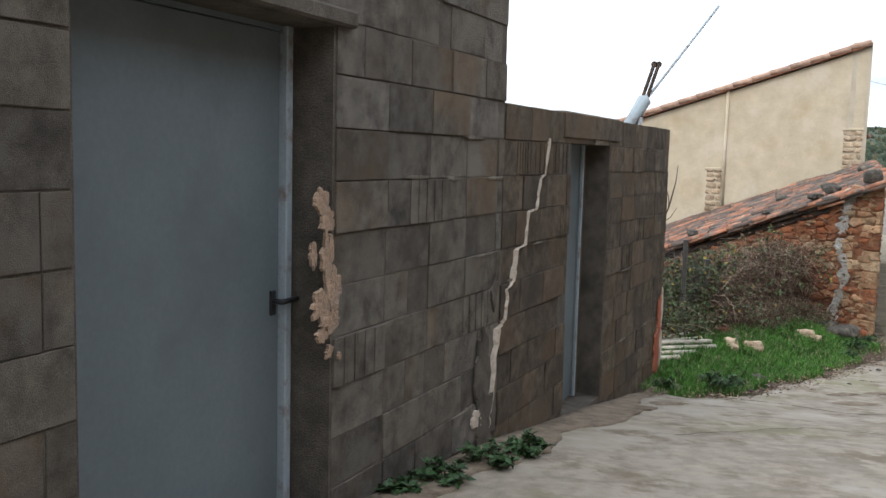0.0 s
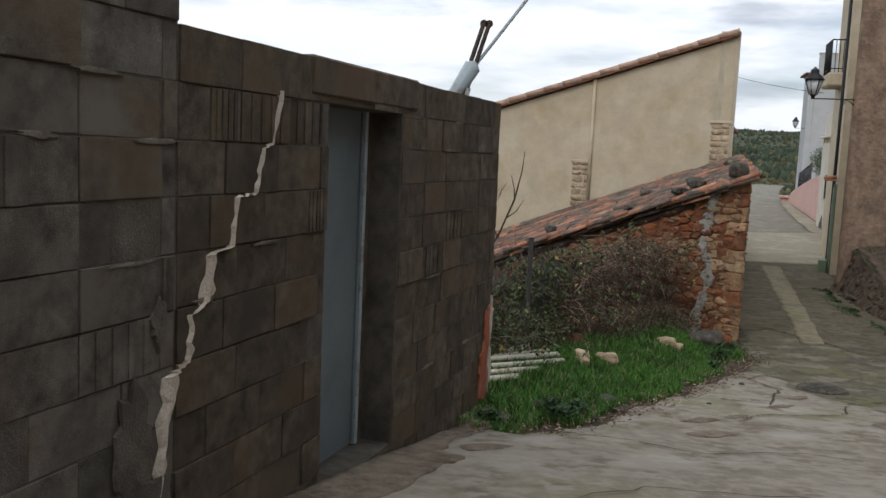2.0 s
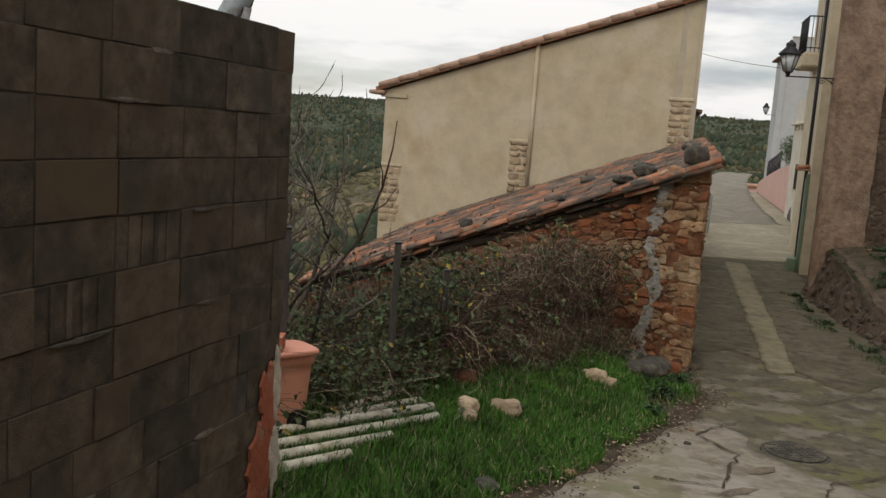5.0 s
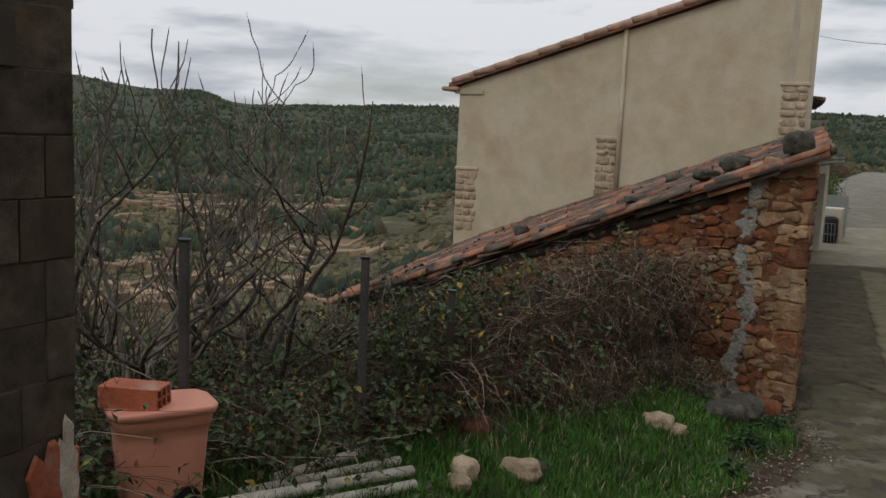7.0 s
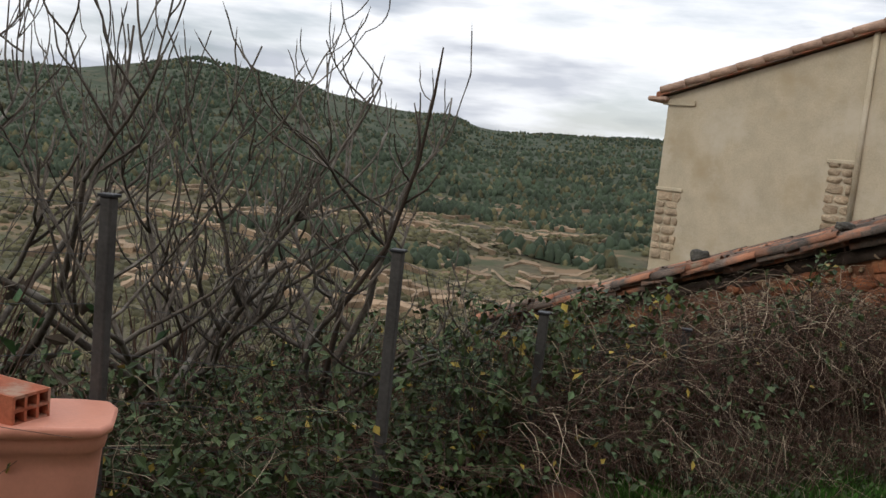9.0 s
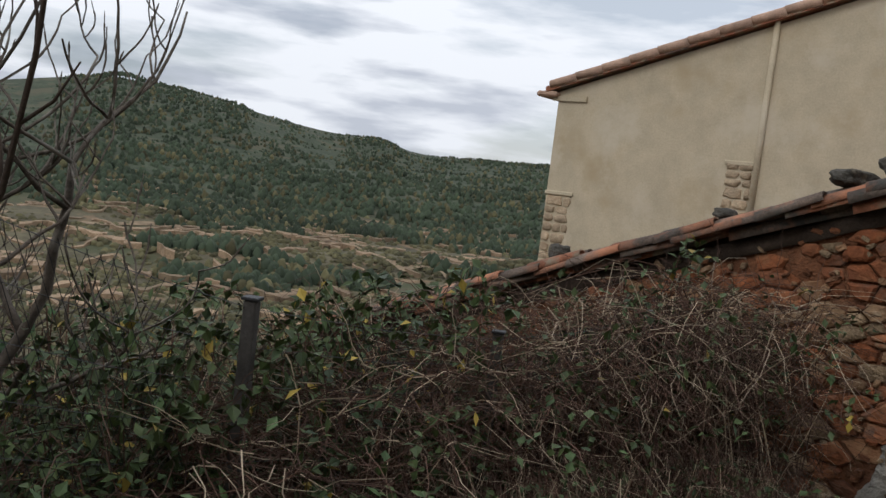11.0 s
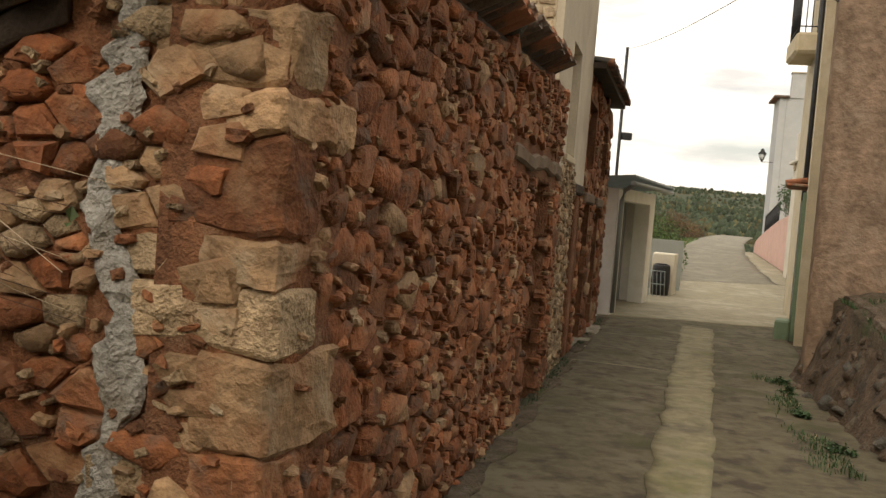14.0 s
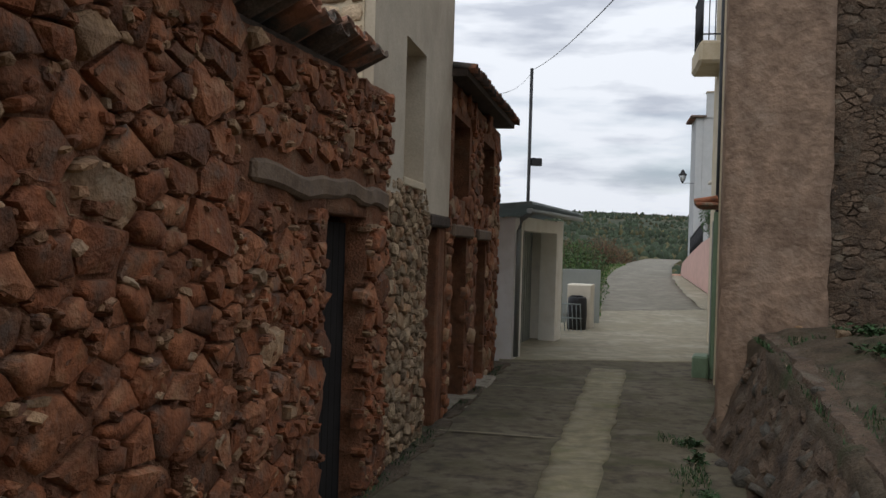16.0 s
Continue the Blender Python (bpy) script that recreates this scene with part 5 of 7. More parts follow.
for k in range(6):
    a = math.pi * k / 3
    s_, c_ = LX, 0
    d0 = Vector((math.cos(a), math.sin(a), 0))
    tube(bm, [Vector((LX, 0, 0.09)) + 0.09 * d0, Vector((LX, 0, 0.43)) + 0.19 * d0], 0.01, 4)
part("cage", bm, M_dark, lamp)
bm = bmesh.new()
tube(bm, [(LX, 0, 0.42), (LX, 0, 0.45), (LX, 0, 0.58), (LX, 0, 0.6), (LX, 0, 0.66), (LX, 0, 0.68), (LX, 0, 0.72)], [0.22, 0.22, 0.09, 0.10, 0.09, 0.05, 0.02], 12)
part("cap", bm, M_dark, lamp, "black domed lamp cap")

lamp_far = copy_thing(lamp, LANE @ pose(6.75, 48.3, 3.9))
# balcony house, white house, ramp, blue-grey house further on
mid_house = thing("balcony_house", None, None, "pale cream house with an iron-railed balcony", "house", m=LANE)
bm = bmesh.new()
prism(bm, [(-3.22, 13.3), (-3.75, 17.1), (-3.95, 20.6), (-4.4, 20.6), (-4.4, 13.3)], 0, 1)
for v in bm.verts:
    v.co = Vector((-v.co.x, v.co.z, -1.9 + 9.3 * v.co.y))
bmesh.ops.recalc_face_normals(bm, faces=bm.faces)
part("lane_wall", bm, M_stucco, mid_house)
part("front_wall", boxed(4.42, 9.0, 13.3, 13.7, -1.9, 7.4), M_stucco, mid_house)
part("far_wall", boxed(4.42, 9.0, 20.2, 20.6, -1.9, 7.4), M_stucco, mid_house)
DOORS = pose(3.31, 14.0, 0, 0, 0, -7.94)
part("door_frame", boxed(-0.07, -0.004, 0.0, 1.2, -1.62, 0.95, bevel=0.01), M_green, mid_house, "green painted door surround", m=DOORS)
part("door_leaf", boxed(-0.09, -0.075, 0.12, 1.08, -1.6, 0.82, bevel=0.005), M_garage, mid_house, m=DOORS)
part("door_step", boxed(-0.32, -0.08, -0.25, 0.25, -1.75, -1.25, bevel=0.03), M_green, mid_house, "low green painted block beside the door", m=DOORS)
hood = part("door_hood", boxed(-0.34, -0.004, -0.1, 1.3, 1.04, 1.09, bevel=0.015), M_tile, mid_house, "small red tiled door hood", m=DOORS)
for k in range(7):
    bm = bmesh.new()
    tube(bm, [(-0.02, 0.02 + 0.19 * k, 1.16), (-0.37, 0.02 + 0.19 * k, 1.1)], 0.05, 8)
    part("tile", bm, M_tile, hood)
bm = bmesh.new()
tube(bm, [(3.66, 16.95, -1.6), (3.66, 16.95, 7.3)], 0.05, 8)
part("downpipe", bm, M_dark, mid_house, "black metal downpipe")
balcony = part("balcony_slab", boxed(3.36, 4.1, 18.2, 19.8, 4.1, 4.55, bevel=0.06), M_stucco, mid_house, "cream balcony slab")
for k in range(14):
    bm = bmesh.new()
    tube(bm, [(3.42, 18.25 + 0.115 * k, 4.55), (3.42, 18.25 + 0.115 * k, 5.6)], 0.012, 5)
    part("baluster", bm, M_dark, balcony)
for k in range(5):
    bm = bmesh.new()
    tube(bm, [(3.42 + 0.12 * k, 18.24, 4.55), (3.42 + 0.12 * k, 18.24, 5.6)], 0.012, 5)
    part("baluster", bm, M_dark, balcony)
for z, r_, nm in ((5.6, 0.022, "handrail"), (4.67, 0.016, "bottom_rail")):
    bm = bmesh.new()
    tube(bm, [(4.0, 18.24, z), (3.42, 18.24, z), (3.42, 19.78, z)], r_, 6)
    part(nm, bm, M_dark, balcony)
white_house = thing("white_house", None, None, "low white plastered house with a moulded cornice", "house", m=LANE)
part("lane_wall", boxed(5.6, 5.95, 20.7, 34.6, -1.9, 2.86), M_white, white_house)
part("far_wall", boxed(5.96, 9.5, 34.25, 34.6, -1.9, 2.86), M_white, white_house)
part("parapet", boxed(5.63, 5.95, 20.7, 34.55, 2.98, 4.05), M_white, white_house)
part("parapet", boxed(5.96, 9.5, 34.25, 34.55, 2.98, 4.05), M_white, white_house)
part("cornice", boxed(5.45, 5.97, 20.7, 34.75, 2.862, 2.978, bevel=0.02), M_white, white_house)
for k in range(8):
    part("corbel", boxed(5.52, 5.599, 27.2 + 0.95 * k, 27.42 + 0.95 * k, 2.62, 2.86, bevel=0.01), M_stucco, white_house)
# near-black panel: the unlit room is in the window's colour
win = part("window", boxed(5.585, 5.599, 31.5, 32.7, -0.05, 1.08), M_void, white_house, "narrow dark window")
part("sill", boxed(5.54, 5.598, 31.42, 32.78, -0.12, -0.055, bevel=0.01), M_stucco, win)
for k in range(5):
    part("bar", boxed(5.56, 5.575, 31.62 + 0.23 * k, 31.645 + 0.23 * k, -0.05, 1.08), M_dark, win)
for k, (a, c, h) in enumerate(((32.4, 33.5, 0.75), (29.6, 31.4, 0.7), (26.8, 28.6, 0.55))):
    patch_shape(white_house, "damp_patch", (a + c) / 2, -1.5, c - a, h * 1.4, 5.6, M_rock, 300 + k, normal="out")
# pink ramp wall with a railing, a shrub above it, and the blue-grey house beyond
bm = bmesh.new()
prism(bm, [(34.62, -2.0), (34.62, 1.15), (37.5, 0.96), (41.0, 0.72), (45.0, 0.3), (48.5, -0.1), (50.4, -0.4), (51.0, -0.75), (51.15, -2.0)], -6.25, -5.95)
ramp = thing("wall_ramp", bm, M_pink, "smooth pink plastered wall of a rising ramp", "wall", kind="structure", m=SIDE)
bm = bmesh.new()
prism(bm, [(34.62, -2.0), (34.62, 0.9), (41.0, 0.5), (47.9, -0.3), (47.9, -2.0)], -7.6, -6.26)
thing("ground_ramp", bm, M_slab, "concrete ramp behind the pink wall", "ground", kind="structure", m=SIDE)
railing = thing("stair_railing", None, None, "black iron railing climbing beside the ramp", "railing", m=LANE)
for k in range(16):
    py = 42.0 + 0.38 * k
    z0 = 0.72 - 0.115 * (py - 41.0)
    bm = bmesh.new()
    tube(bm, [(6.1, py, z0 - 0.15), (6.1, py, z0 + 1.05)], 0.022, 5)
    part("baluster", bm, M_dark, railing)
for up, nm in ((0.12, "bottom_rail"), (1.05, "handrail")):
    bm = bmesh.new()
    tube(bm, [(6.1, 42.0, 0.605 + up), (6.1, 47.7, -0.05 + up)], 0.03, 6)
    part(nm, bm, M_dark, railing)
blue = thing("blue_house", None, None, "tall pale blue-grey house with a tiled eave and aerial", "house", m=LANE)
part("lane_wall", boxed(6.25, 6.6, 48.0, 50.5, -1.9, 7.3), M_bluegrey, blue)
part("front_wall", boxed(6.61, 14, 48.0, 48.4, -1.9, 7.3), M_bluegrey, blue)
part("eave", boxed(5.95, 6.74, 47.8, 50.7, 7.302, 7.42, bevel=0.02), M_tile_old, blue)
part("parapet", boxed(6.76, 14, 47.95, 48.35, 7.302, 8.6), M_bluegrey, blue)
part("coping", boxed(6.72, 14, 47.9, 48.4, 8.602, 8.68, bevel=0.01), M_cream_dim, blue)
bm = bmesh.new()
tube(bm, [(8.2, 48.1, 8.68), (8.2, 48.1, 10.4)], 0.025, 5)
for k in range(4):
    tube(bm, [(7.85, 48.1, 9.8 + 0.14 * k), (8.55, 48.1, 9.8 + 0.14 * k)], 0.012, 4)
part("aerial", bm, M_steel_lit, blue)
far_house = thing("far_house", None, None, "distant small orange-roofed house among trees", "house", m=heading(76, 141, 25, land_z(76, 141)))
part("wall", boxed(-4, 4, -3, 3, -1.5, 3.4), M_pink, far_house)
part("roof", boxed(-4.4, 4.4, -3.4, 3.4, 3.4, 3.8, bevel=0.1), M_tile, far_house)

# low retaining wall of rough stone below the bank
bm = bmesh.new()
rows = []
for j in range(240):
    s_ = -5.5 + 14.4 * j / 239
    foot = 2.42 + 0.3 * sstep(4.5, 2.0, s_)
    row = []
    for i in range(12):
        t = i / 11
        k = foot + (3.0 - foot) * t ** 0.8 + 0.05 * noise.noise((s_ * 2.2, t * 3, 4)) + 0.03 * noise.noise((s_ * 6, t * 8, 2)) + 0.025 * noise.noise((s_ * 15, t * 15, 5))
        z = -1.75 + (bank_top(s_) + 1.80) * t + 0.05 * noise.noise((s_ * 3, t * 4, 9))
        row.append(bm.verts.new((k, s_, z)))
    for k, dz in ((3.12, 0.0), (3.25, -0.2)):
        row.append(bm.verts.new((k, s_, bank_top(s_) + 0.06 + dz + 0.04 * noise.noise((s_ * 3, k, 1)))))
    rows.append(row)
for a, c in zip(rows, rows[1:]):
    for i in range(len(a) - 1):
        bm.faces.new((a[i], c[i], c[i + 1], a[i + 1]))
bmesh.ops.recalc_face_normals(bm, faces=bm.faces)
low_retaining = thing("wall_retaining", bm, M_darkstone, "low rough stone retaining wall patched with grey cement", "wall", kind="structure", m=LANE)
for f in range(300):
    s_ = random.uniform(-2, 8.6)
    t = random.random() ** (0.25 if f % 2 else 0.7)
    foot = 2.42 + 0.3 * sstep(4.5, 2.0, s_)
    bm = stone_mesh(random.uniform(0.08, 0.32), random.uniform(0.06, 0.18), random.uniform(0.015, 0.05))
    part("stone", bm, random.choice((M_darkstone, M_darkstone, M_darkstone, M_joint, M_rock)), low_retaining,
         m=pose(foot + (3.0 - foot) * t ** 0.8 - 0.005, s_, -1.65 + (bank_top(s_) + 1.6) * t) @ pose(0, 0, 0, 0, 0, -90) @ pose(0, 0, 0, random.uniform(-50, -20), random.uniform(-20, 20), 0))

# unseen plain walls added: the opposite one blocks skylight, both close the lane
opposite = thing("wall_opposite", boxed(0, 6, -7, 16.5, -1.5, 6.5), M_brown_plaster, "unseen plain brown wall added to keep skylight off the yard wall", "wall", kind="structure", m=heading(5.2, -5.0, 14))
behind = thing("wall_behind", boxed(-9, 8, -1, 0, -1, 6), M_brown_plaster, "unseen plain plastered wall added to close the lane", "wall", kind="structure", m=pose(0, -9, 0))


# ---- plants ----
class Mesh:
    """Plain lists for dense greenery, made into one mesh at the end."""

    def __init__(self):
        self.v, self.f, self.m = [], [], []

    def blade(self, p, d, h, w, bend, mat=0):
        side = Vector((-d.y, d.x, 0)) * w
        b = len(self.v)
        p = Vector(p)
        mid = p + Vector((0, 0, h * 0.6)) + d * bend * 0.3
        tip = p + Vector((0, 0, h)) + d * bend
        self.v += [tuple(p - side), tuple(p + side), tuple(mid + side * 0.7), tuple(mid - side * 0.7), tuple(tip)]
        self.f += [(b, b + 1, b + 2, b + 3), (b + 3, b + 2, b + 4)]
        self.m += [mat, mat]

    def leaf(self, p, d, n, ln, w, mat=0):
        b = len(self.v)
        p, d, n = Vector(p), Vector(d).normalized(), Vector(n)
        s = d.cross(n)
        s = s.normalized() if s.length > 1e-5 else Vector((1, 0, 0))
        up = s.cross(d)
        self.v += [tuple(p), tuple(p + d * ln * 0.45 + s * w * 0.5 + up * w * 0.15), tuple(p + d * ln - up * w * 0.1), tuple(p + d * ln * 0.45 - s * w * 0.5 + up * w * 0.15), tuple(p + d * ln * 0.5 - up * w * 0.05)]
        self.f += [(b, b + 1, b + 4), (b + 1, b + 2, b + 4), (b + 2, b + 3, b + 4), (b + 3, b, b + 4)]
        self.m += [mat] * 4

    def stem(self, pts, r0, r1, mat=0, sides=3):
        b = len(self.v)
        n = len(pts)
        for i, p in enumerate(pts):
            d = (Vector(pts[min(i + 1, n - 1)]) - Vector(pts[max(i - 1, 0)]))
            d = d.normalized() if d.length > 1e-9 else Vector((0, 0, 1))
            s = d.cross(Vector((0.3, 0.2, 0.93)))
            s = s.normalized() if s.length > 1e-4 else Vector((1, 0, 0))
            u = s.cross(d)
            r = r0 + (r1 - r0) * i / max(1, n - 1)
            for k in range(sides):
                a = 2 * math.pi * k / sides
                q = Vector(p) + r * (math.cos(a) * s + math.sin(a) * u)
                self.v.append(tuple(q))
        for i in range(n - 1):
            for k in range(sides):
                self.f.append((b + i * sides + k, b + i * sides + (k + 1) % sides, b + (i + 1) * sides + (k + 1) % sides, b + (i + 1) * sides + k))
                self.m.append(mat)

    def data(self, name, mats, smooth=False):
        me = bpy.data.meshes.new(name)
        me.from_pydata(self.v, [], self.f)
        for m in mats:
            me.materials.append(m)
        me.polygons.foreach_set("material_index", self.m)
        if smooth:
            me.polygons.foreach_set("use_smooth", [True] * len(self.f))
        return me

    def thing(self, name, mats, label, category, kind="", smooth=False):
        return tagged(new(name, self.data(name, mats, smooth)), label, category, kind=kind)


def any_dir(flat=False):
    a = random.uniform(0, 2 * math.pi)
    z = 0 if flat else random.uniform(-1, 1)
    k = math.sqrt(1 - z * z)
    return Vector((k * math.cos(a), k * math.sin(a), z))


random.seed(11)
# grass on the verge
g = Mesh()
n_blades = 0
while n_blades < 52000:
    x, y = random.uniform(1.6, 7.2), random.uniform(7.9, 14.6)
    d = off_lane(x, y)
    px, py = lane_xy(x, y)
    sh = SHED.inverted() @ Vector((x, y, 0))
    edge = 0.02 + 0.22 * noise.noise((x * 1.5, y * 1.5, 6)) + 0.1 * noise.noise((x * 5, y * 5, 6))
    if d < edge or d > 2.6 - 1.35 * sstep(-3.8, -2.2, py) or sh.y > -1.1 + 0.5 * sstep(-1.5, 0, sh.x) or (WALL_INV @ Vector((x, y, 0))).y < 3.2 or random.random() > sstep(2.5, 1.5, d) * 0.9 + 0.1:
        continue
    if noise.noise((x * 0.9, y * 0.9, 12)) < -0.35 and random.random() < 0.8:
        continue
    if py > -0.9 and random.random() < 0.75:
        continue
    tall = 0.045 + 0.06 * random.random() + 0.05 * max(0, noise.noise((x * 1.2, y * 1.2, 3)))
    g.blade((x, y, ground_z(x, y) - 0.005), any_dir(True), tall, 0.0026 + 0.002 * random.random(), tall * random.uniform(0.2, 0.9), 1 if random.random() < 0.06 else 0)
    n_blades += 1
g.thing("grass", [M_grass, M_straw], "lush short green grass on the verge", "grass", kind="stuff")


def weed(x, y, r, h, leaves, seed, z=None, mats=None, label="dark green leafy weed growing at the foot of the wall", name="weed_clump"):
    rnd = random.Random(seed)
    w = Mesh()
    z = ground_z(x, y) + 0.02 if z is None else z
    stems = max(6, leaves // 14)
    for _ in range(stems):
        a, q = rnd.uniform(0, 6.28), rnd.random() ** 0.6 * r
        top = Vector((x + q * math.cos(a), y + q * math.sin(a), z + h * (1.05 - 0.6 * q / r) * rnd.uniform(0.6, 1.0)))
        root = Vector((x + 0.3 * q * math.cos(a), y + 0.3 * q * math.sin(a), z - 0.03))
        mid = root.lerp(top, 0.5) + Vector((0, 0, 0.15 * h))
        w.stem([root, mid, top], 0.004, 0.0015, 1)
        for k in range(14):
            t = rnd.uniform(0.25, 1)
            p = root.lerp(mid, t * 2) if t < 0.5 else mid.lerp(top, t * 2 - 1)
            d = Vector((rnd.uniform(-1, 1), rnd.uniform(-1, 1), rnd.uniform(-0.3, 0.6)))
            w.leaf(p, d, Vector((rnd.uniform(-0.4, 0.4), rnd.uniform(-0.4, 0.4), 1)), rnd.uniform(0.03, 0.065), rnd.uniform(0.02, 0.04), 0)
    me = w.data(name, mats or [M_weed, M_twig])
    return tagged(new(name, me), label, "weed", "weeds along the lane")


for i, (x, y, r, h) in enumerate(((-0.02, 4.05, 0.15, 0.13), (0.2, 4.35, 0.17, 0.15), (0.42, 4.6, 0.13, 0.15), (-0.22, 3.8, 0.1, 0.08))):
    weed(x + 0.06, y, r, h, 240, 70 + i)
for i, (x, y, r, h) in enumerate(((2.75, 8.75, 0.2, 0.26), (3.0, 8.95, 0.16, 0.18), (2.15, 8.25, 0.16, 0.12), (6.05, 12.75, 0.2, 0.18), (6.5, 13.3, 0.22, 0.2), (5.7, 12.2, 0.15, 0.1))):
    weed(x, y, r, h, 260, 90 + i, label="dark green leafy weed at the edge of the grass")
for i, (s_, k, r, h) in enumerate(((6.2, 2.35, 0.12, 0.1), (7.4, 2.38, 0.12, 0.16), (4.8, 2.42, 0.15, 0.1), (8.2, 2.4, 0.1, 0.12), (2.5, 2.6, 0.2, 0.15))):
    p = LANE @ Vector((k, s_, 0))
    weed(p.x, p.y, r, h, 150, 120 + i, label="small green weed at the foot of the retaining wall")
for i in range(70):
    s_, k = random.uniform(0, 8.6), random.uniform(3.1, 6.5)
    p = LANE @ Vector((k, s_, 0))
    weed(p.x, p.y, random.uniform(0.12, 0.34), random.uniform(0.04, 0.12), 150, 140 + i, z=bank_top(s_) + 0.2 * min(k - 2.92, 3.0) + 0.02, label="low green weed on the earth bank")

# short grass and moss on the bank and along the foot of the walls
b_ = Mesh()
for i in range(28000):
    s_ = random.uniform(-3, 9)
    if i < 22000:
        k = 2.95 + 3.6 * random.random() ** 1.5
        z = bank_top(s_) + 0.2 * min(k - 2.92, 3.0)
    elif i < 26000:
        k, z = 2.1 + 0.32 * random.random() ** 0.5 + 0.25 * sstep(4.5, 2.0, s_), None
    else:
        s_ = random.uniform(0, 14)
        k, z = 0.1 * random.random(), None
    p = LANE @ Vector((k, s_, 0))
    if noise.noise((p.x * 1.7, p.y * 1.7, 8)) < 0.0:
        continue
    tall = random.uniform(0.02, 0.07)
    b_.blade((p.x, p.y, (land_z(p.x, p.y) + 0.03) if z is None else z - 0.02), any_dir(True), tall, 0.004, tall * random.uniform(0.3, 1.2), 0 if random.random() < 0.96 else 1)
for i in range(7000):
    py = random.uniform(24, 62)
    edge = 1.5 * sstep(21, 26, py) - 0.2 + lane_bend(py)
    side = 5.0 - edge + 0.8 * lane_bend(py) if i % 3 == 0 and py > 51 else 0
    p = LANE @ Vector((edge + side + (random.uniform(-0.25, 0.7) if side else random.uniform(-1.2, 0.3)), py, 0))
    tall = random.uniform(0.08, 0.24)
    b_.blade((p.x, p.y, land_z(p.x, p.y)), any_dir(True), tall, 0.012, tall * random.uniform(0.3, 1.0), 2 if random.random() < 0.8 else 1)
b_.thing("verge_grass", [M_weed, M_straw, M_grass], "sparse short grass and moss on the bank and wall feet", "grass", kind="stuff")

# fence posts and wire
POSTS = ((2.2, 10.17, 0.67), (3.02, 11.03, 0.5), (3.56, 11.9, 0.17), (4.3, 13.0, 0.0), (5.0, 13.75, 0.1), (1.4, 8.75, 0.8))
for x, y, top_z in POSTS:
    post = thing("fence_post", None, None, "grey weathered metal fence post overgrown with brambles", "post", "posts of the garden fence", m=pose(x, y, ground_z(x, y) - 0.2))
    h = top_z - ground_z(x, y) + 0.2
    bm = bmesh.new()
    box(bm, -0.024, 0.024, -0.024, 0.024, 0, h, bevel=0.006)
    part("shaft", bm, M_post, post)
    part("top_cap", boxed(-0.031, 0.031, -0.031, 0.031, h, h + 0.012, bevel=0.003), M_dark, post)
w = Mesh()
line = sorted(POSTS)
for (xa, ya, za), (xb, yb, zb) in zip(line, line[1:]):
    for k in range(8):
        f = k / 7
        a, c = Vector((xa, ya, ground_z(xa, ya) + f * (za - ground_z(xa, ya) - 0.03))), Vector((xb, yb, ground_z(xb, yb) + f * (zb - ground_z(xb, yb) - 0.03)))
        w.stem([a, a.lerp(c, 0.5) - Vector((0, 0, 0.02)), c], 0.0016, 0.0016, 0)
    for k in range(24):
        for lean in (-1, 1):
            t0 = k / 24
            t1 = t0 + lean * 0.42
            if 0 <= t1 <= 1:
                a = Vector((xa + (xb - xa) * t0, ya + (yb - ya) * t0, 0))
                c = Vector((xa + (xb - xa) * t1, ya + (yb - ya) * t1, 0))
                a.z = ground_z(a.x, a.y)
                c.z = za + (zb - za) * t1 - 0.03
                w.stem([a, c], 0.0013, 0.0013, 0)
w.thing("fence_wire", [M_dark], "slack rusty wire mesh strung between the fence posts", "fence", kind="stuff")


# brambles along the fence and over the shed's front
def fence_at(t):
    pts = [(1.2, 8.9), (2.29, 9.98), (3.02, 11.03), (3.56, 11.9), (4.3, 13.0), (5.1, 13.85), (5.8, 14.3)]
    k = min(len(pts) - 2, int(t * (len(pts) - 1)))
    f = t * (len(pts) - 1) - k
    return Vector((pts[k][0] + (pts[k + 1][0] - pts[k][0]) * f, pts[k][1] + (pts[k + 1][1] - pts[k][1]) * f, 0))


def top_at(t):
    """Height of the thicket's crest along the fence."""
    hs = (-0.05, -0.25, -0.3, -0.3, -0.12, 0.02, 0.24, 0.15)
    k = min(len(hs) - 2, int(t * (len(hs) - 1)))
    f = t * (len(hs) - 1) - k
    return hs[k] + (hs[k + 1] - hs[k]) * f


b = Mesh()
out = Vector((-0.86, 0.5, 0))
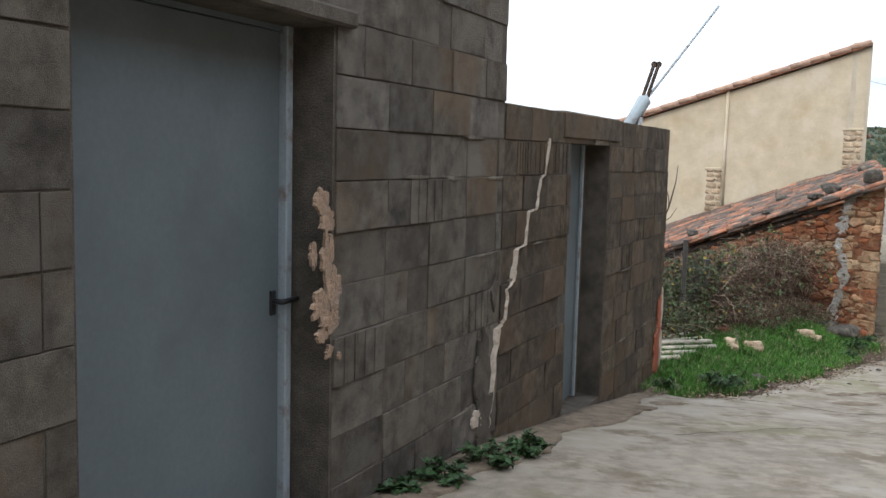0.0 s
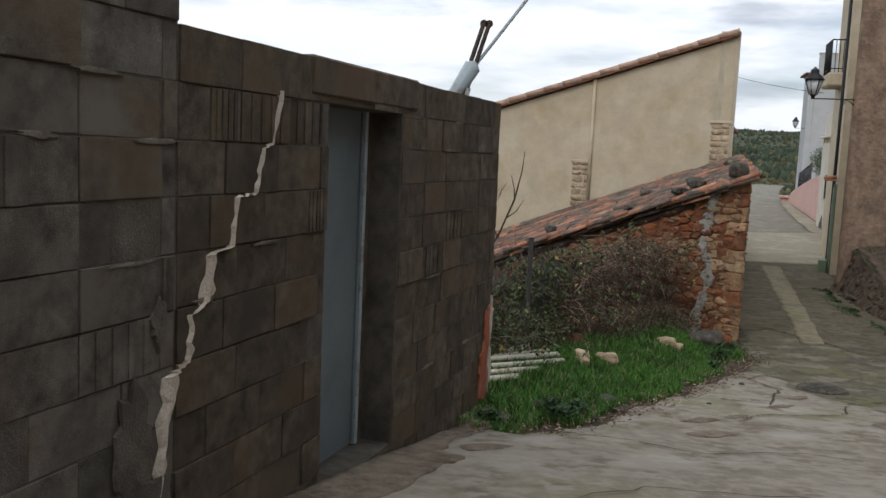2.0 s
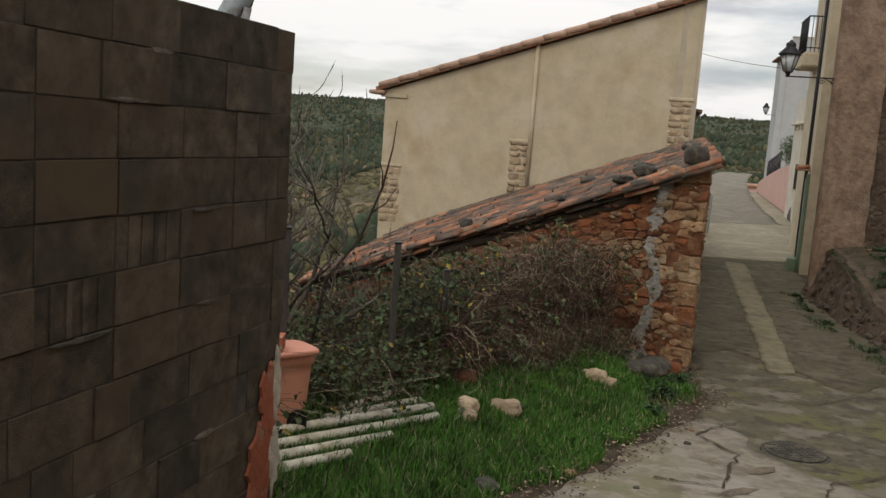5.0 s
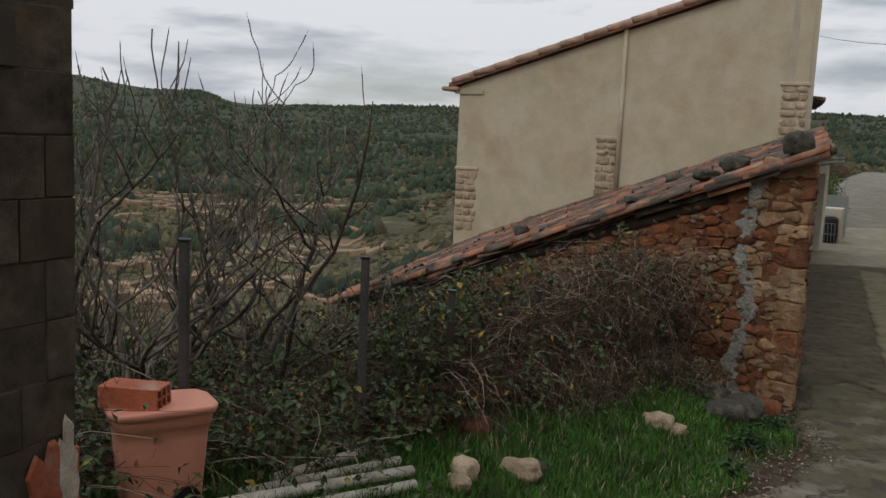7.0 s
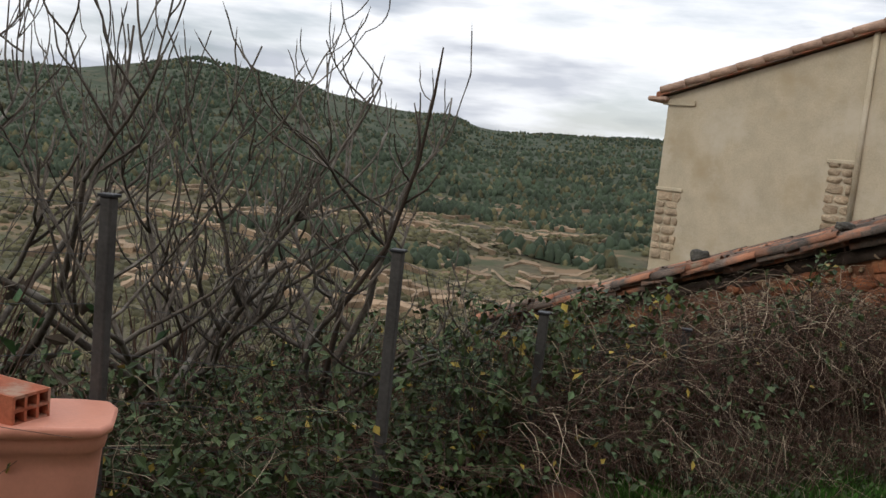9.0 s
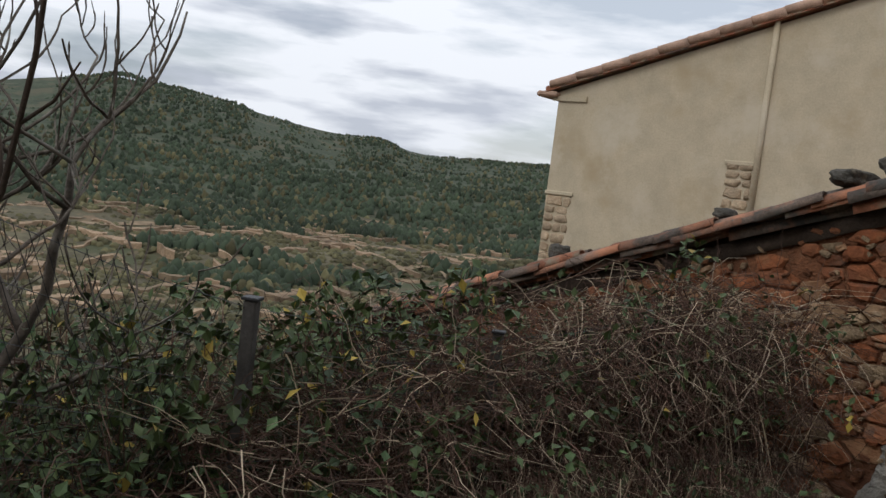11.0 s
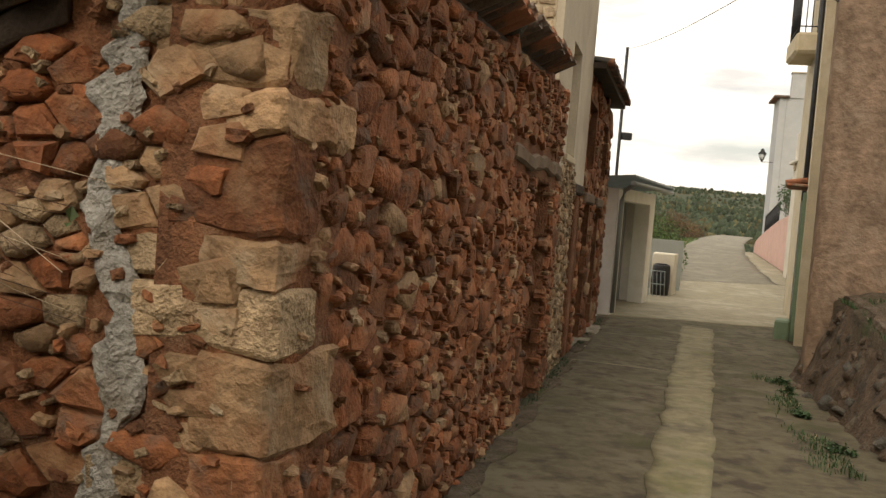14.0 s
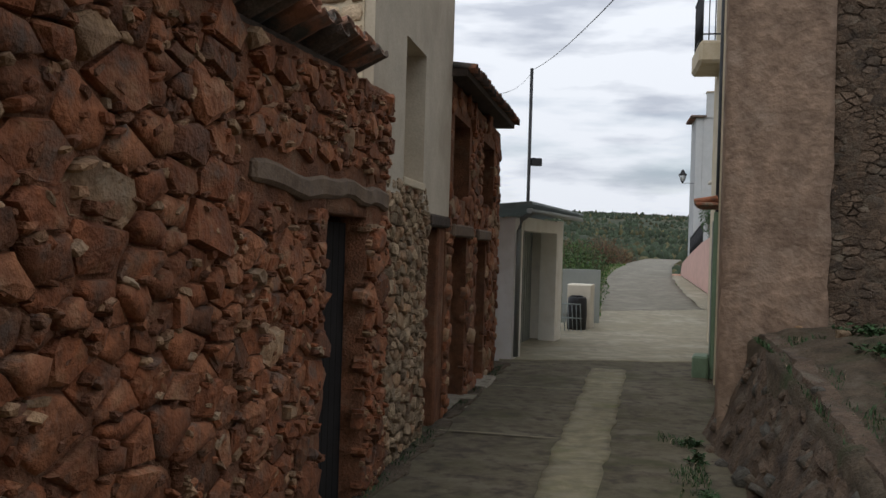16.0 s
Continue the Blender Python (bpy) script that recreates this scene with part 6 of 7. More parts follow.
for i in range(3000):
    t = random.random()
    p = fence_at(t)
    depth = random.uniform(0.0, 1.0) ** 1.3 * (2.6 - 2.1 * sstep(0.55, 1.0, t))
    p = p + out * (depth - 0.12) + any_dir(True) * 0.1
    if (SHED.inverted() @ p).y > -0.05:
        continue
    gz = ground_z(p.x, p.y)
    crest = top_at(t) - 0.12 * depth + random.triangular(-0.5, 0.28, -0.2)
    h = max(0.25, crest - gz)
    lean = any_dir(True) * random.uniform(0.15, 1.0)
    pts = []
    ph = random.uniform(0, 6)
    sag = random.uniform(0.1, 0.5)
    for k in range(9):
        q = k / 8
        z = gz + h * math.sin(min(1.0, q * 1.35) * math.pi / 2) - (sag * h * max(0, q - 0.72) / 0.28 * 0.5 if q > 0.72 else 0)
        pts.append(p + lean * q * q + Vector((0.09 * math.sin(ph + 6 * q), 0.09 * math.cos(ph * 1.3 + 5 * q), z)))
    pts = [Vector((q.x, q.y, q.z)) for q in pts]
    if (p.xy - Vector((2.25, 9.75))).length < 0.42:
        continue
    dead = random.random() < 0.10 + 0.2 * sstep(0.6, 0.9, t)
    b.stem(pts, 0.0045 if random.random() < 0.3 else 0.003, 0.0012, 1 if dead else 0)
    if not dead:
        for k in range(random.randint(2, 9) if t < 0.7 else random.randint(0, 4)):
            q = pts[random.randint(2, 8)] + any_dir() * 0.05
            for _ in range(2):
                b.leaf(q, any_dir() * 0.6 + Vector((0, 0, -0.2)), Vector((random.uniform(-0.6, 0.6), random.uniform(-0.6, 0.6), 1)), random.uniform(0.03, 0.07), random.uniform(0.022, 0.045), 2 if random.random() < 0.97 else 3)
# tangled dead stems hanging in front of the shed
for i in range(2600):
    t = random.uniform(0.45, 1.0)
    p = fence_at(t) + out * random.uniform(-0.3, 0.4)
    if (SHED.inverted() @ p).y > -0.03:
        p -= out * 0.1 + Vector((0.05, 0.12, 0))
    gz = ground_z(p.x, p.y)
    z = gz + random.uniform(0.3, 1.0) * (top_at(t) + 0.05 - gz)
    pts = []
    d = any_dir()
    d.z = d.z * 0.5 - 0.3
    for k in range(7):
        pts.append(p.copy() + Vector((0, 0, z)))
        p = p + Vector((d.x, d.y, 0)) * 0.09
        z += d.z * 0.09
        d += any_dir() * 0.45
        d.normalize()
    b.stem(pts, 0.0026, 0.001, 1 if random.random() < 0.2 else 0)
# green leafy shoots that stand up out of the thicket
for i in range(90):
    t = random.uniform(0.42, 0.66) if i % 3 else random.uniform(0.05, 0.95)
    p = fence_at(t) + out * random.uniform(-0.1, 0.5)
    if (SHED.inverted() @ p).y > -0.08:
        continue
    z = top_at(t) - 0.25
    d = any_dir(True)
    up = random.uniform(0.25, 0.62)
    pts = [p + d * 0.22 * (k / 6) ** 2 + Vector((0, 0, z + up * math.sin(1.9 * k / 6))) + any_dir() * 0.012 for k in range(7)]
    b.stem(pts, 0.003, 0.0012, 0)
    for k in range(1, 7):
        for _ in range(3):
            b.leaf(pts[k], any_dir() + Vector((0, 0, 0.1)), Vector((random.uniform(-0.6, 0.6), random.uniform(-0.6, 0.6), 1)), random.uniform(0.04, 0.075), random.uniform(0.028, 0.05), 2 if random.random() < 0.95 else 3)
# low dead tangle over the bare ground between grass and fence
for i in range(1500):
    t = random.uniform(0.6, 0.98)
    p = fence_at(t) - out * random.uniform(0.0, 0.6) + any_dir(True) * 0.1
    if (SHED.inverted() @ p).y > -0.06 or (p.xy - Vector((2.25, 9.75))).length < 0.5:
        continue
    gz = ground_z(p.x, p.y)
    d = any_dir(True)
    h = random.uniform(0.06, 0.4)
    b.stem([p + Vector((0, 0, gz)), p + d * 0.12 + Vector((0, 0, gz + h)), p + d * 0.3 + any_dir() * 0.06 + Vector((0, 0, gz + h * 0.8))], 0.0026, 0.001, 1 if random.random() < 0.25 else 0)
    if i % 2:
        for _ in range(3):
            b.leaf(p + d * random.uniform(0.05, 0.25) + Vector((0, 0, gz + h * random.uniform(0.2, 1))), any_dir(), Vector((random.uniform(-0.5, 0.5), random.uniform(-0.5, 0.5), 1)), random.uniform(0.03, 0.06), random.uniform(0.02, 0.04), 2)
M_yellow = material("yellowed_leaf", (0.30, 0.22, 0.04), 0.3, 5, 30, 0.6, 0.0, None, spread=0.3)
b.thing("bramble_thicket", [M_twig, M_straw, M_leaf, M_yellow], "dense tangled brambles with sparse green and yellowed leaves", "bramble", kind="stuff")


# ---- bare fig trees below the fence ----
def bare_tree(x, y, height, seed, spread_, label, limbs=7, levels=3, crown_z=1.6):
    rnd = random.Random(seed)
    gz = land_z(x, y)
    tree = thing("fig_tree", None, None, label, "tree", "bare trees below the fence", m=pose(x, y, gz - 0.1))
    bt, bw, limbs_made = bmesh.new(), bmesh.new(), []

    def new_limb():
        limbs_made.append(bmesh.new())
        return limbs_made[-1]

    def grow(p, d, ln, r, level, bm_):
        pts, rs = [p.copy()], [r]
        n = 7
        for k in range(n):
            lift = (0.02, 0.12, 0.2, 0.26)[min(level, 3)] * (0.5 + k / n)
            d = (d + Vector((rnd.uniform(-1, 1), rnd.uniform(-1, 1), rnd.uniform(-0.7, 0.7))) * 0.24 + Vector((0, 0, lift))).normalized()
            p = p + d * ln / n
            pts.append(p.copy())
            rs.append(r * (1 - 0.55 * (k + 1) / n))
        tube(bm_, pts, [max(0.004, q * (0.7 if level < 2 else 0.9)) for q in rs], 6 if level < 2 else 4)
        if level < levels:
            for k in range(rnd.randint(3, 5) if level < 2 else rnd.randint(1, 3)):
                i = rnd.randint(2, n)
                a = rnd.uniform(0, 6.28)
                nd = (d * 0.55 + Vector((math.cos(a), math.sin(a), rnd.uniform(-0.1, 0.5))) * 0.85).normalized()
                grow(pts[i], nd, ln * rnd.uniform(0.4, 0.68), rs[i] * 0.78, level + 1, new_limb() if level == 0 else bw)
        elif level == levels:
            tube(bm_, [p, p + d * 0.03, p + d * 0.055], [rs[-1] * 1.1, rs[-1] * 1.5, rs[-1] * 0.5], 5)
    base = Vector((0, 0, 0))
    tube(bt, [base, base + Vector((0.03, 0, 0.35)), base + Vector((0.05, 0.03, 0.7))], [0.08, 0.06, 0.05], 9)
    for k in range(limbs):
        a = 2 * math.pi * k / limbs + rnd.uniform(-0.3, 0.3)
        d = Vector((math.cos(a) * spread_, math.sin(a) * spread_, 1)).normalized()
        grow(Vector((0.05, 0.03, 0.55 + 0.1 * (k % 2))), d, height * rnd.uniform(0.42, 0.62), 0.048 * rnd.uniform(0.7, 1.1), 0, bt)
    high = max(v.co.z for b_ in (bt, bw, *limbs_made) for v in b_.verts)
    fit_ = (crown_z - gz + 0.1) / high
    for b_ in (bt, bw, *limbs_made):
        bmesh.ops.scale(b_, vec=(1.0, 1.0, fit_), verts=b_.verts)
    part("trunk", bt, M_bark, tree)
    for b_ in limbs_made:
        part("limb", b_, M_bark, tree)
    part("twig", bw, M_bark, tree, kind="stuff")
    return tree


bare_tree(1.35, 11.9, 3.3, 4, 0.95, "bare grey fig tree with upcurved branches behind the fence", 5, 3, 2.2)
bare_tree(2.1, 12.3, 2.9, 9, 0.4, "slender bare fig tree with dark upright shoots", 4, 3, 1.9)
bare_tree(0.2, 11.6, 3.2, 14, 1.0, "bare grey fig tree with upcurved branches behind the fence", 5, 3, 2.2)
bare_tree(-0.6, 13.8, 3.2, 17, 0.9, "bare grey fig tree lower down the slope", 6, 3, 0.9)
shoot = thing("sapling", None, None, "single tall dark bare shoot leaning above the fence", "sapling", m=pose(2.72, 11.75, ground_z(2.72, 11.75)))
bm = bmesh.new()
zt = 1.42 - ground_z(2.72, 11.75)
pts = [(-0.35, 0.05, -0.05), (-0.2, 0.0, 0.55 * zt * 0.7), (0.05, -0.1, 0.55 * zt), (0.2, -0.2, 0.75 * zt), (0.26, -0.25, 0.9 * zt), (0.28, -0.25, zt)]
tube(bm, pts, [0.02, 0.016, 0.012, 0.01, 0.007, 0.004], 6)
part("stem", bm, M_oldwood, shoot)
for k, (q, d) in enumerate((((0.05, -0.1, 0.55 * zt), (-0.15, 0.1, 0.35)), ((0.12, -0.15, 0.65 * zt), (0.2, 0.0, 0.22)), ((-0.1, -0.05, 0.48 * zt), (-0.3, 0, 0.3)), ((0.2, -0.2, 0.75 * zt), (-0.05, 0, 0.28)))):
    bm = bmesh.new()
    q, d = Vector(q), Vector(d)
    tube(bm, [q, q + d * 0.5 + Vector((0.02, 0, -0.02)), q + d], [0.008, 0.006, 0.003], 5)
    part("side_shoot", bm, M_oldwood, shoot)

# ---- small things on the verge ----
BIN = heading(2.17, 9.89, -30)
bin_ = thing("plastic_bin", None, None, "salmon-pink plastic bin with a bulged lid standing on the grass", "bin", m=BIN)
BB, BTOP = ground_z(2.17, 9.89) - 0.01, -0.08
bm = bmesh.new()
ring = []
DEEP = 0.8
levels_ = ((BB, 0.165, 0.145), (BB + 0.03, 0.175, 0.155), (BTOP - 0.12, 0.205, 0.18), (BTOP - 0.06, 0.21, 0.185), (BTOP - 0.055, 0.222, 0.197), (BTOP, 0.225, 0.2))


def rounded(w, d, n=20, p=5):
    o = []
    for k in range(n):
        a = 2 * math.pi * k / n + math.pi / n
        c, s = math.cos(a), math.sin(a)
        q = (abs(c) ** p + abs(s) ** p) ** (1 / p)
        o.append((w * c / q, d * s / q))
    return o


for z, wx, wy in levels_:
    ring.append([bm.verts.new((x, y, z)) for x, y in rounded(wx, wy * DEEP)])
for a, c in zip(ring, ring[1:]):
    for i in range(20):
        bm.faces.new((a[i], a[(i + 1) % 20], c[(i + 1) % 20], c[i])).smooth = True
bm.faces.new(ring[0][::-1])
part("body", bm, M_terracotta, bin_)
bm = bmesh.new()
lid = []
for z, k in ((0.0, 1.0), (0.022, 1.02), (0.03, 0.97)):
    lid.append([bm.verts.new((x * 1.06 * k, y * 1.06 * k, BTOP + z + 0.05 * (1 - (x / 0.23) ** 2) * max(0, -y) * 1.2 * (z > 0))) for x, y in rounded(0.23, 0.205 * DEEP)])
for a, c in zip(lid, lid[1:]):
    for i in range(20):
        bm.faces.new((a[i], a[(i + 1) % 20], c[(i + 1) % 20], c[i])).smooth = True
bm.faces.new(lid[-1])
bm.faces.new(lid[0][::-1])
part("lid", bm, M_terracotta, bin_, "bulged salmon plastic lid")
# solid near-black arch on the front stands for the recess's shade
bm = bmesh.new()
arch = [(-0.065, BB + 0.005), (0.065, BB + 0.005), (0.065, BB + 0.1)] + [(0.065 * math.cos(a), BB + 0.1 + 0.065 * math.sin(a)) for a in (math.pi * k / 8 for k in range(1, 8))] + [(-0.065, BB + 0.1)]
prism(bm, [(x + 0.09, z) for x, z in arch], -0.15, -0.1)
part("foot_arch", bm, M_void, bin_, "near-black arch painted for the shaded foot recess")
brick = thing("hollow_brick", None, None, "red hollow clay brick lying on the bin lid", "brick", m=BIN @ pose(-0.1, -0.02, BTOP + 0.03, 0, 0, -38))
for dz in (0.0, 0.045, 0.09):
    part("web", boxed(-0.16, 0.12, -0.07, 0.07, dz, dz + 0.01), M_brick, brick)
for dy in (-0.075, -0.028, 0.02, 0.066):
    part("rib", boxed(-0.16, 0.12, dy, dy + 0.01, 0.0005, 0.0995), M_brick, brick)
# near-black fill puts the shade into the brick's holes
part("fill", boxed(-0.155, -0.03, -0.064, 0.065, 0.011, 0.088), M_void, brick)

PIPES = ((2.1, 9.45, 3.36, 10.74, 0.0), (2.05, 9.55, 3.34, 10.86, 0.02), (2.5, 10.13, 3.26, 10.98, 0.0), (2.2, 9.4, 2.95, 10.16, 0.0), (2.25, 9.3, 2.65, 9.72, 0.0), (2.62, 10.35, 3.12, 11.1, 0.01))
for i, (xa, ya, xb, yb, up) in enumerate(PIPES):
    bm = bmesh.new()
    za, zb = ground_z(xa, ya) + 0.035 + up, ground_z(xb, yb) + 0.035 + up
    tube(bm, [(0, 0, 0), (xb - xa, yb - ya, zb - za)], 0.031, 12)
    pipe = thing("plastic_pipe", bm, M_pvc, "dirty white plastic pipe lying in the grass", "pipe", "stack of pipes", m=pose(xa, ya, za))
for i, (x, y, r, mat, lab) in enumerate(((5.27, 12.7, 0.12, M_patchstone, ""), (5.42, 12.66, 0.09, M_patchstone, ""), (3.66, 11.05, 0.11, M_patchstone, ""), (3.62, 10.88, 0.08, M_patchstone, ""), (4.03, 11.3, 0.12, M_patchstone, ""), (4.14, 11.42, 0.07, M_rock, ""),
                                          (3.75, 11.75, 0.13, M_stone, ""), (3.55, 9.75, 0.09, M_rock, ""), (4.28, 10.28, 0.05, M_quoin, ""), (6.0, 13.3, 0.16, M_rock, ""), (6.25, 13.55, 0.2, M_rock, ""), (6.6, 13.9, 0.17, M_stone, ""), (6.05, 13.8, 0.17, M_rock, ""))):
    rock("stone", x, y, ground_z(x, y) - 0.01, r, r * 0.8, r * 0.6, mat, 10 + 2.3 * i, "rounded pale stone lying in the grass" if mat in (M_quoin, M_patchstone) else "dark weathered stone at the grass edge", "loose stones", turn=40 * i)
for i in range(60):
    x, y = random.uniform(2.3, 6.8), random.uniform(8.2, 13.8)
    d = off_lane(x, y)
    if -0.5 < d < 0.12:
        rr = random.uniform(0.012, 0.035)
        rock("pebble", x, y, ground_z(x, y) + 0.02, rr, rr * 0.8, rr * 0.6, random.choice((M_quoin, M_concrete, M_rock)), i, "small broken stone on the concrete edge", "pebbles on the lane")

for i in range(46):
    s_, k = random.uniform(0.5, 8.6), random.uniform(2.95, 5.5)
    p = LANE @ Vector((k, s_, 0))
    rr = random.uniform(0.02, 0.07)
    rock("stone", p.x, p.y, bank_top(s_) + 0.2 * min(k - 2.92, 3.0) + 0.01, rr, rr * 0.8, rr * 0.6, random.choice((M_quoin, M_rock, M_paler)), 200 + i, "small broken stone on the earth bank", "stones on the bank", turn=30 * i)

# manhole
mh = thing("manhole_cover", None, None, "worn iron manhole cover set in the concrete", "manhole", m=pose(6.5, 11.04, ground_z(6.5, 11.04) + 0.036))
bm = bmesh.new()
tube(bm, [(0, 0, -0.03), (0, 0, 0.004), (0, 0, 0.008)], [0.28, 0.28, 0.27], 32)
part("rim", bm, M_rock, mh)
bm = bmesh.new()
tube(bm, [(0, 0, 0.0125), (0, 0, 0.02)], [0.255, 0.25], 32)
for k in range(9):
    for j in range(9):
        x, y = -0.2 + 0.05 * k, -0.2 + 0.05 * j
        if math.hypot(x, y) < 0.22:
            box(bm, x - 0.015, x + 0.015, y - 0.015, y + 0.015, 0.0202, 0.025)
part("cover", bm, M_rock, mh)

# dirt lying in the hollows of the concrete, and leaf litter along the verge
def dirt(x, y, w, h, turn, seed):
    bm = bmesh.new()
    n = 40
    rim, inner = [], []
    for k in range(n):
        a = 2 * math.pi * k / n
        r = 1 + 0.5 * noise.noise((math.cos(a) * 1.7 + seed * 3.1, math.sin(a) * 1.7, seed)) + 0.25 * noise.noise((math.cos(a) * 6, math.sin(a) * 6 + seed, 2))
        px, py = w * r * math.cos(a), h * r * math.sin(a)
        c, q = math.cos(turn), math.sin(turn)
        gx, gy = x + px * c - py * q, y + px * q + py * c
        rim.append(bm.verts.new((gx, gy, ground_z(gx, gy) + 0.034)))
        gx, gy = x + 0.6 * (px * c - py * q), y + 0.6 * (px * q + py * c)
        inner.append(bm.verts.new((gx, gy, ground_z(gx, gy) + 0.046)))
    for k in range(n):
        bm.faces.new((rim[k], rim[(k + 1) % n], inner[(k + 1) % n], inner[k])).smooth = True
    bm.faces.new(inner)
    thing("dirt_patch", bm, M_dirt, "brown dirt lying in a hollow of the concrete", "dirt", kind="structure")


DIRTS = ((3.97, 8.39, 0.26, 0.11), (4.18, 9.03, 0.22, 0.08), (4.63, 9.28, 0.16, 0.07), (5.4, 9.93, 0.2, 0.06), (6.15, 9.14, 0.35, 0.16), (1.92, 7.3, 0.2, 0.1), (1.75, 7.75, 0.18, 0.1), (6.9, 9.3, 0.2, 0.08), (5.9, 10.5, 0.2, 0.06))
for i, (x, y, w, h) in enumerate(DIRTS):
    dirt(x, y, w, h, 0.5, i + 1)
lit = Mesh()
n_lit = 0
while n_lit < 2600:
    x, y = random.uniform(1.9, 7.2), random.uniform(7.9, 14.2)
    d = off_lane(x, y)
    if -0.3 < d < 0.25 and random.random() < 1 - abs(d) * 2.5:
        lit.leaf((x, y, ground_z(x, y) + 0.03 + random.random() * 0.015), any_dir(True) + Vector((0, 0, random.uniform(-0.2, 0.4))), Vector((random.uniform(-0.5, 0.5), random.uniform(-0.5, 0.5), 1)), random.uniform(0.015, 0.05), random.uniform(0.008, 0.025), random.choice((0, 0, 1)))
        n_lit += 1
lit.thing("leaf_litter", [M_twig, M_straw], "brown dead leaves and bits along the verge", "litter", kind="stuff")

# cracks in the concrete
def crack_line(pts, w, seed):
    rnd = random.Random(seed)
    bm = bmesh.new()
    prev = None
    path = []
    for (xa, ya), (xb, yb) in zip(pts, pts[1:]):
        for k in range(10):
            t = k / 10
            path.append((xa + (xb - xa) * t + rnd.uniform(-0.03, 0.03), ya + (yb - ya) * t + rnd.uniform(-0.03, 0.03)))
    for i in range(len(path) - 1):
        (xa, ya), (xb, yb) = path[i], path[i + 1]
        d = Vector((yb - ya, xa - xb)).normalized() * w * rnd.uniform(0.4, 1.3)
        cur = [bm.verts.new((xa + s * d.x, ya + s * d.y, ground_z(xa, ya) + 0.044)) for s in (-1, 1)]
        if prev:
            bm.faces.new((prev[0], prev[1], cur[1], cur[0]))
        prev = cur
    return thing("pavement_crack", bm, M_earth, "dirt-filled crack in the worn concrete", "pavement", kind="structure")


crack_line([(2.6, 8.1), (3.1, 7.9), (3.5, 7.4), (4.3, 7.6), (4.7, 7.3)], 0.008, 1)
crack_line([(4.5, 9.0), (4.9, 9.4), (5.8, 9.5), (6.3, 10.2), (7.4, 10.6)], 0.01, 2)
crack_line([(4.9, 10.2), (5.3, 10.0), (5.9, 10.9), (5.8, 11.5), (6.6, 12.1)], 0.012, 3)
crack_line([(1.5, 5.5), (2.6, 6.2), (3.9, 6.0), (5.2, 6.9)], 0.007, 4)
crack_line([(6.9, 12.9), (7.7, 12.7), (8.6, 13.1), (9.6, 12.4)], 0.01, 5)

# ---- woods and scrub ----
random.seed(21)


def clump(mesh, p, r, h, mat, n=7):
    """One distant crown: a ragged stack of tilted facets, no two alike."""
    b0 = len(mesh.v)
    rows = 3
    for j in range(rows):
        for k in range(n):
            a = 2 * math.pi * (k + 0.5 * (j % 2)) / n
            q = r * (1.0, 0.85, 0.45)[j] * random.uniform(0.65, 1.2)
            mesh.v.append((p[0] + q * math.cos(a), p[1] + q * math.sin(a), p[2] + h * (0.0, 0.45, 0.8)[j] * random.uniform(0.85, 1.2)))
    mesh.v.append((p[0], p[1], p[2] + h))
    for j in range(rows - 1):
        for k in range(n):
            mesh.f.append((b0 + j * n + k, b0 + j * n + (k + 1) % n, b0 + (j + 1) * n + (k + 1) % n, b0 + (j + 1) * n + k))
            mesh.m.append(mat)
    for k in range(n):
        mesh.f.append((b0 + 2 * n + k, b0 + 2 * n + (k + 1) % n, b0 + 3 * n))
        mesh.m.append(mat)


woods = Mesh()
for i in range(56000):
    az = random.uniform(-62, 40)
    r = 95 * (1480 / 95) ** (random.random() ** 0.85)
    x, y = 4 + r * math.sin(radians(az)), 8 + r * math.cos(radians(az))
    dense = noise.noise((x * 0.011, y * 0.011, 3)) + 0.5 * noise.noise((x * 0.04, y * 0.04, 1))
    far = sstep(250, 480, r)
    if dense < 0.2 - 1.0 * far:
        if random.random() < 0.15:
            continue
        size = random.uniform(0.5, 1.3) * (1 + 0.6 * sstep(200, 400, r))
        clump(woods, (x, y, land_z(x, y) - 0.3), size, size * 0.9, 1, 5)
    else:
        size = random.uniform(1.0, 2.1) * (1 + 0.1 * far)
        clump(woods, (x, y, land_z(x, y) - 0.5), size, size * random.uniform(1.4, 2.3), 0 if random.random() < 0.8 else 1, 5)
woods.thing("far_woods", [M_pine, M_scrub], "dark green pine woods and scrub on the far hillside", "woods", kind="stuff", smooth=True)

# dry-stone terrace walls in broken lines along the slope
M_terrace = material("terrace_stone", (0.25, 0.175, 0.11), 0.35, 0.2, 2, 0.95, 0.0, [((0.18, 0.14, 0.085), 0.1)], spread=0.3)
terr = Mesh()
for i in range(230):
    az = random.uniform(-40, -3)
    r = random.uniform(140, 430)
    n = random.randint(4, 14)
    h = random.uniform(0.6, 1.7)
    ph = random.uniform(0, 6)
    b0 = len(terr.v)
    for k in range(n):
        a = radians(az + k * random.uniform(0.18, 0.3) * 260 / r)
        rr = r + 5 * math.sin(ph + 0.5 * k)
        x, y = 4 + rr * math.sin(a), 8 + rr * math.cos(a)
        z = land_z(x, y)
        terr.v += [(x, y, z - 3.0), (x, y, z + h * random.uniform(0.7, 1.1)), (x + 2.5 * math.sin(a), y + 2.5 * math.cos(a), z + h), (x + 2.5 * math.sin(a), y + 2.5 * math.cos(a), z - 3.0)]
    for k in range(n - 1):
        q = b0 + 4 * k
        terr.f += [(q, q + 4, q + 5, q + 1), (q + 1, q + 5, q + 6, q + 2), (q + 2, q + 6, q + 7, q + 3)]
        terr.m += [0, 0, 0]
terr.thing("terrace_walls", [M_terrace], "broken lines of pale dry-stone terraces across the valley", "terraces", kind="stuff")

